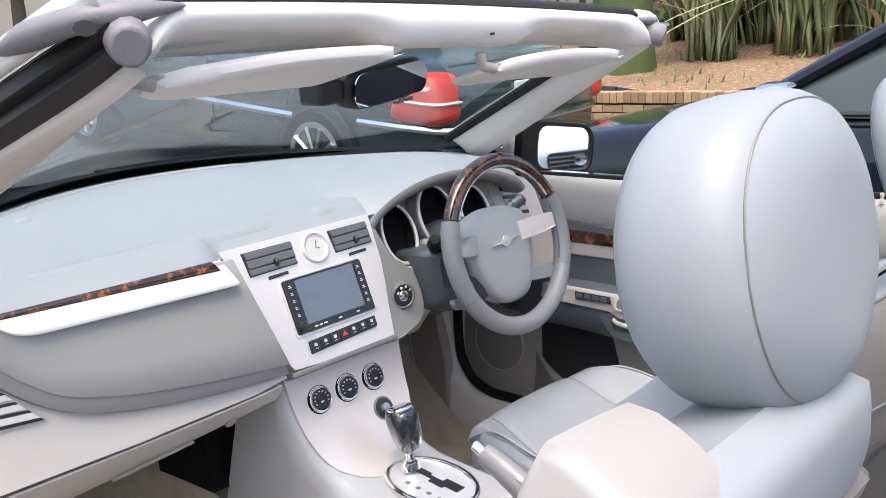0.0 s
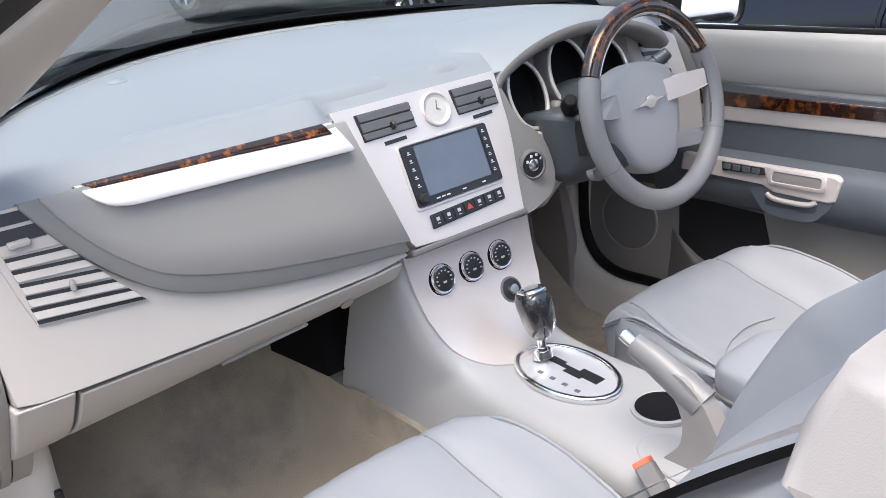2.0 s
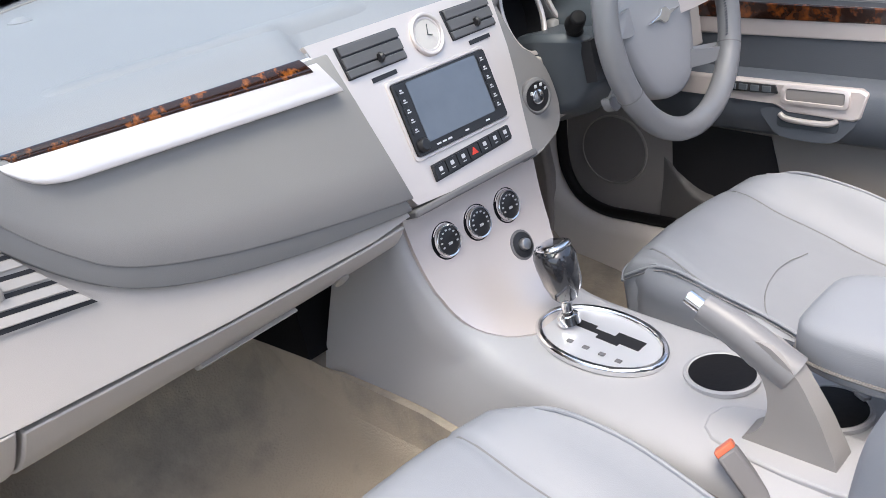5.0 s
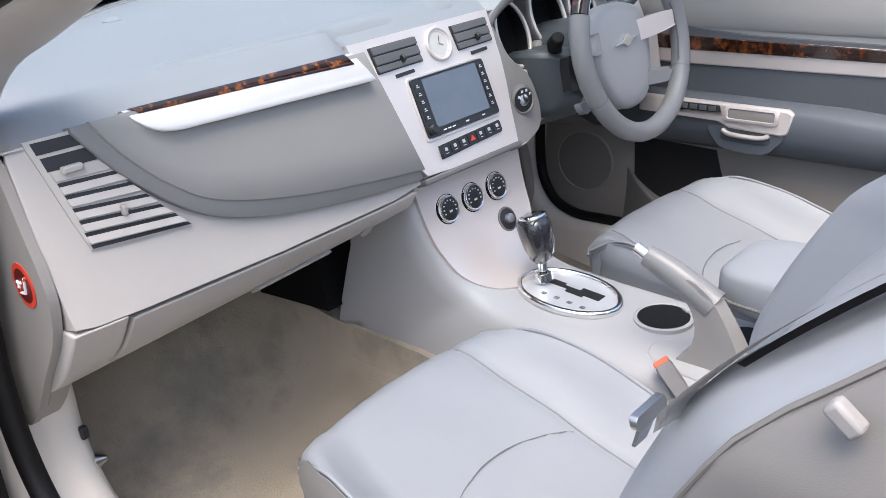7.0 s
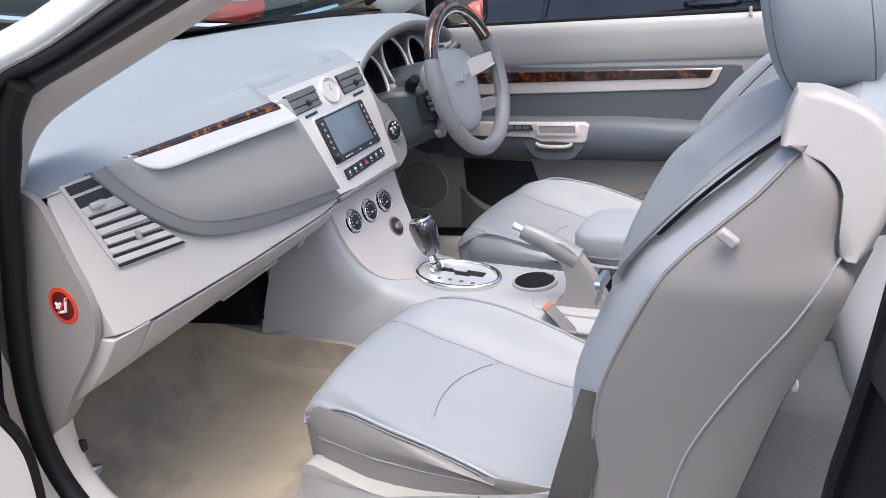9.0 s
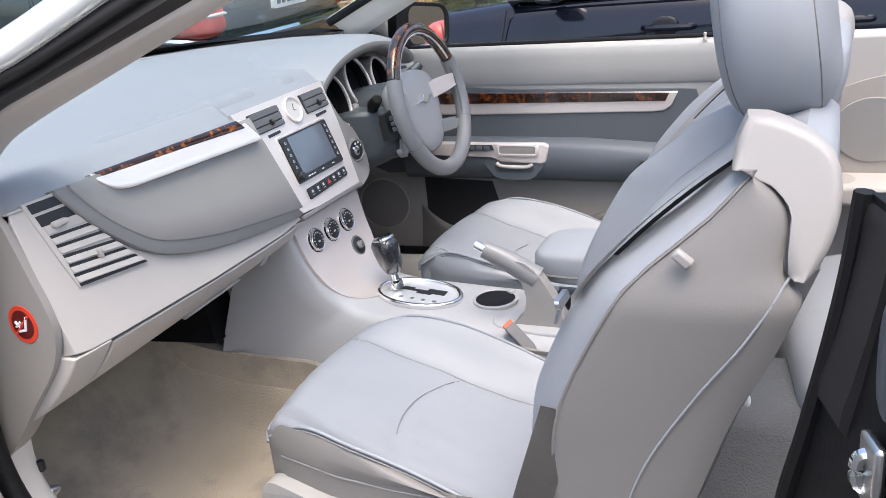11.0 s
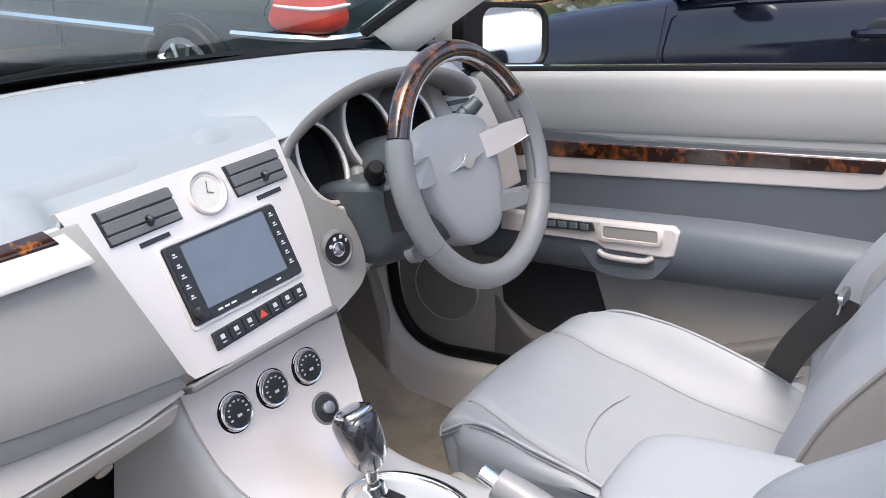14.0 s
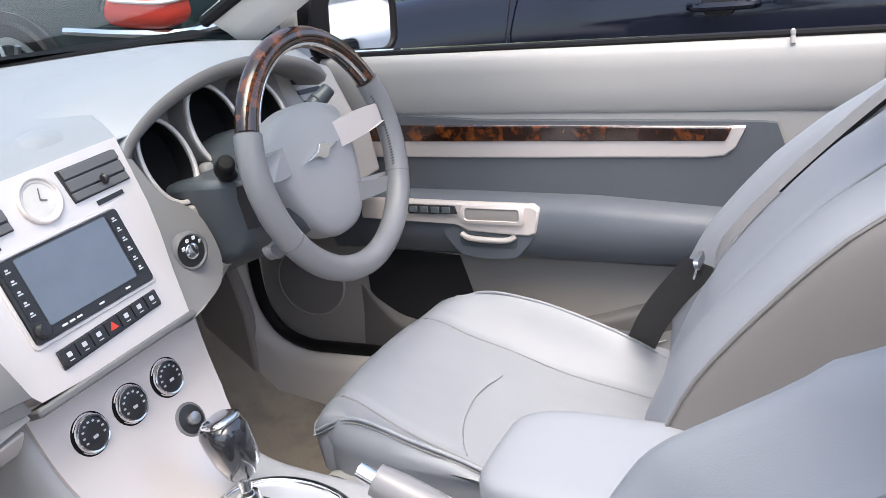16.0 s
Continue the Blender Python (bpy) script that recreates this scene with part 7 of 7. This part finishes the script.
tagged(part("ground_weeds", grass, LEAF), "sparse green weeds and litter on the bank", "weeds", kind="stuff")


def blade_mesh(name, length, width, bend, mat):
    bm = bmesh.new()
    rows = []
    for i in range(7):
        t = i / 6
        w = width * (0.55 + 0.75 * t) * (1 - t**3) + 0.001
        y, z = bend * length * t**2.2, length * (t - 0.25 * bend * t**3)
        rows.append([Vector((-w / 2, y, z)), Vector((0, y - w * 0.25, z)), Vector((w / 2, y, z)), Vector((0, y + 0.004 - w * 0.22, z))])
    loft(rows, True, bm)
    bmesh.ops.recalc_face_normals(bm, faces=bm.faces)
    me = bpy.data.meshes.new(name)
    bm.to_mesh(me)
    bm.free()
    me.materials.append(mat)
    for p in me.polygons:
        p.use_smooth = True
    return me


BLADES = [blade_mesh("leaf_blade", l, w, b, m) for l, w, b, m in ((1.5, 0.075, 0.12, LEAF), (1.35, 0.08, 0.3, LEAF_PALE), (1.2, 0.07, 0.6, LEAF), (1.6, 0.085, 0.18, LEAF_PALE), (1.0, 0.06, 0.9, LEAF_DRY), (1.3, 0.07, 0.4, LEAF))]
for k, (x, y, sc) in enumerate(((8.3, 3.4, 1.05), (8.6, 2.5, 1.15), (8.2, 1.6, 1.0), (9.2, 4.0, 1.2), (9.4, 3.0, 1.25), (9.3, 1.9, 1.2), (8.9, 0.6, 1.0), (9.6, 0.0, 1.1), (9.0, -1.2, 1.0), (9.5, -2.6, 1.1), (10.3, 2.4, 1.3), (10.4, 4.2, 1.3), (8.5, 3.75, 1.3), (8.95, 3.3, 1.45), (8.7, 2.8, 1.35), (9.1, 2.5, 1.45), (8.8, 2.0, 1.35), (9.3, 3.65, 1.5), (9.6, 2.6, 1.5), (9.0, 1.3, 1.35), (9.7, 3.2, 1.55), (9.6, 4.6, 1.5), (9.9, 2.0, 1.5))):
    base = Vector((x, y, 0.55 + 0.16 * (x - WX) - 0.04))
    pl = thing("flax_plant", base, "tall flax plant with broad upright green leaves", "plant", "flax plants")
    for j in range(26):
        ob = new("leaf", BLADES[random.choice((0, 0, 1, 2, 3, 3, 4, 5))])
        ob.parent = pl
        ob.matrix_basis = pose(random.uniform(-0.12, 0.12), random.uniform(-0.12, 0.12), 0, random.uniform(-16, 8), random.uniform(-8, 8), random.uniform(0, 360)) @ Matrix.Diagonal((sc, sc, sc * random.uniform(0.75, 1.1), 1))
for x, y in ((7.95, 4.40),):
    st = thing("palm_stump", (x, y, 0.6), "mossy green stump in the garden bed", "tree stump")
    part("trunk", lathe([(0.40, -0.1), (0.36, 0.15), (0.33, 0.5), (0.32, 1.1), (0.30, 1.7)], (x, y, 0.65), (0.05, 0.02, 1), 22), MOSS, st, smooth=60)
fallen = thing("fallen_leaf", (7.6, 3.3, 0.7), "long pale flax leaf leaning over the wall", "leaf")
for dy, tip in ((0.0, (6.9, 4.3, 0.62)), (0.25, (7.2, 4.2, 0.9))):
    part("blade", tube(spline([(8.3, 2.9 + dy, 1.45), (7.8, 3.4 + dy, 1.25), tip], 5), lambda t: 0.05 * (1 - 0.8 * t) + 0.004, 6, flat=0.15), LEAF_PALE, fallen)


def tree(name, x, y, h, spread, label):
    t = thing(name, (x, y, ground_z(y)), label, "tree", "far trees")
    g = ground_z(y)
    bm = tube(spline([(x, y, g - 0.1), (x + 0.1, y, g + h * 0.3), (x - 0.05, y + 0.1, g + h * 0.75)], 5), lambda q: 0.22 * (1 - 0.7 * q), 9)
    for k in range(7):
        a = k * 2.4
        z0 = g + h * (0.3 + 0.06 * k)
        tube([(x, y, z0), (x + spread * 0.35 * math.cos(a), y + spread * 0.35 * math.sin(a), z0 + h * 0.12), (x + spread * 0.7 * math.cos(a), y + spread * 0.7 * math.sin(a), z0 + h * 0.22)], lambda q: 0.09 * (1 - 0.8 * q), 6, bm=bm)
    part("trunk", bm, BARK, t, smooth=60)
    bm = bmesh.new()
    clumps = [(x + spread * random.uniform(-0.8, 0.8), y + spread * random.uniform(-0.8, 0.8), g + h * random.uniform(0.30, 1.0), random.uniform(0.5, 1.0)) for _ in range(40)]
    for cx, cy, cz, cr in clumps:
        for _ in range(60):
            d = Vector((random.gauss(0, 1), random.gauss(0, 1), random.gauss(0, 0.8))).normalized() * cr * random.uniform(0.5, 1.05)
            p = Vector((cx, cy, cz)) + d
            u = Vector((random.gauss(0, 1), random.gauss(0, 1), random.gauss(0, 1))).normalized() * random.uniform(0.09, 0.2)
            v = u.orthogonal().normalized() * u.length * 0.6
            bm.faces.new([bm.verts.new(q) for q in (p - u, p - v, p + u, p + v)])
    part("crown", bm, FOLIAGE, t, "uneven green crown")


for k, (x, y, h, sp) in enumerate(((0.5, 22, 6.5, 2.6), (4.5, 24, 7.5, 3.2), (9, 23, 7.0, 3.0), (14, 21, 7.5, 3.2), (12.5, 5.5, 6.5, 2.6), (13, 0.5, 7.0, 2.8), (-5, 21, 7, 3), (13.5, 11, 7, 3))):
    tree("tree", x, y, h, sp, "leafy green tree with many limbs beyond the yard")

HOUSEWALL = material("cream_render", (0.55, 0.50, 0.42), 0.9, var=0.1)
BROWNWALL = material("tan_brickwork", (0.36, 0.25, 0.15), 0.9, var=0.2, scale=6, grain=0.4, grain_scale=40)
ROOFT = material("roof_tiles", (0.16, 0.10, 0.07), 0.9, var=0.2)


def house(name, at, size, wallmat, label):
    h = thing(name, at, label, "house")
    x, y, z = at
    up_ = z
    part("wall", box((x, y, up_ + size[2] / 2), size), wallmat, h)
    part("roof", loft([[Vector((x + sx * (size[0] / 2 + 0.4), y + sy * (size[1] / 2 + 0.4), up_ + size[2])) for sx, sy in ((-1, -1), (1, -1), (1, 1), (-1, 1))],
                       [Vector((x + sx * size[0] * 0.3, y + sy * 0.3, up_ + size[2] + 1.6)) for sx, sy in ((-1, -1), (1, -1), (1, 1), (-1, 1))]]), ROOFT, h)
    side_y = y - size[1] / 2 if y > 0 else y + size[1] / 2
    for k in range(4):
        wx_ = x - size[0] * 0.36 + size[0] * 0.24 * k
        w = part("window", box((wx_, side_y, up_ + 1.7), (1.2, 0.10, 1.1)), WHITE, h, "pale window frame", bevel=0.02)
        part("pane", box((wx_, side_y, up_ + 1.7), (1.06, 0.13, 0.96)), DARKGLASS, w)


house("far_house", (6, 32, ground_z(32)), (26, 6, 3.4), HOUSEWALL, "low cream house with dark roof beyond trees")
house("rear_house", (6, -19, 0), (22, 6, 3.4), BROWNWALL, "low tan brick house behind the yard")

# bricks of the garden wall, last
def brick_mesh(sx, sy, sz):
    bm = bmesh.new()
    bmesh.ops.create_cube(bm, size=1, matrix=Matrix.Diagonal((sx, sy, sz, 1)))
    bmesh.ops.bevel(bm, geom=bm.edges[:], offset=0.006, segments=1, affect="EDGES")
    me = bpy.data.meshes.new("brick")
    bm.to_mesh(me)
    bm.free()
    me.materials.append(BRICKS)
    return me


BRICKS = BRICK
n, l = BRICK.node_tree.nodes, BRICK.node_tree.links
info, hsv = n.new("ShaderNodeObjectInfo"), n.new("ShaderNodeHueSaturation")
rng = n.new("ShaderNodeMapRange")
rng.inputs["To Min"].default_value, rng.inputs["To Max"].default_value = 0.7, 1.35
l.new(info.outputs["Random"], rng.inputs["Value"])
l.new(rng.outputs["Result"], hsv.inputs["Value"])
src = n["Principled BSDF"].inputs["Base Color"].links[0].from_socket
l.new(src, hsv.inputs["Color"])
l.new(hsv.outputs["Color"], n["Principled BSDF"].inputs["Base Color"])
long_, tall = brick_mesh(0.11, 0.228, 0.074), brick_mesh(0.16, 0.074, 0.112)


def lay(me, x, y, z):
    ob = new("brick", me)
    ob.parent = wall
    ob.matrix_parent_inverse = Matrix.Translation((-WX, -2.0, 0))
    ob.location = (x, y + random.uniform(-0.002, 0.002), z + random.uniform(-0.002, 0.002))


for row in range(5):
    for k in range(22):
        lay(long_, WX - 0.005 + random.uniform(-0.003, 0.003), 2.0 + 0.238 * k + (0.119 if row % 2 else 0), 0.045 + 0.086 * row)
for k in range(66):
    lay(tall, WX + 0.01 + random.uniform(-0.004, 0.004), 2.0 + 0.082 * k, 0.045 + 0.086 * 4 + 0.112)
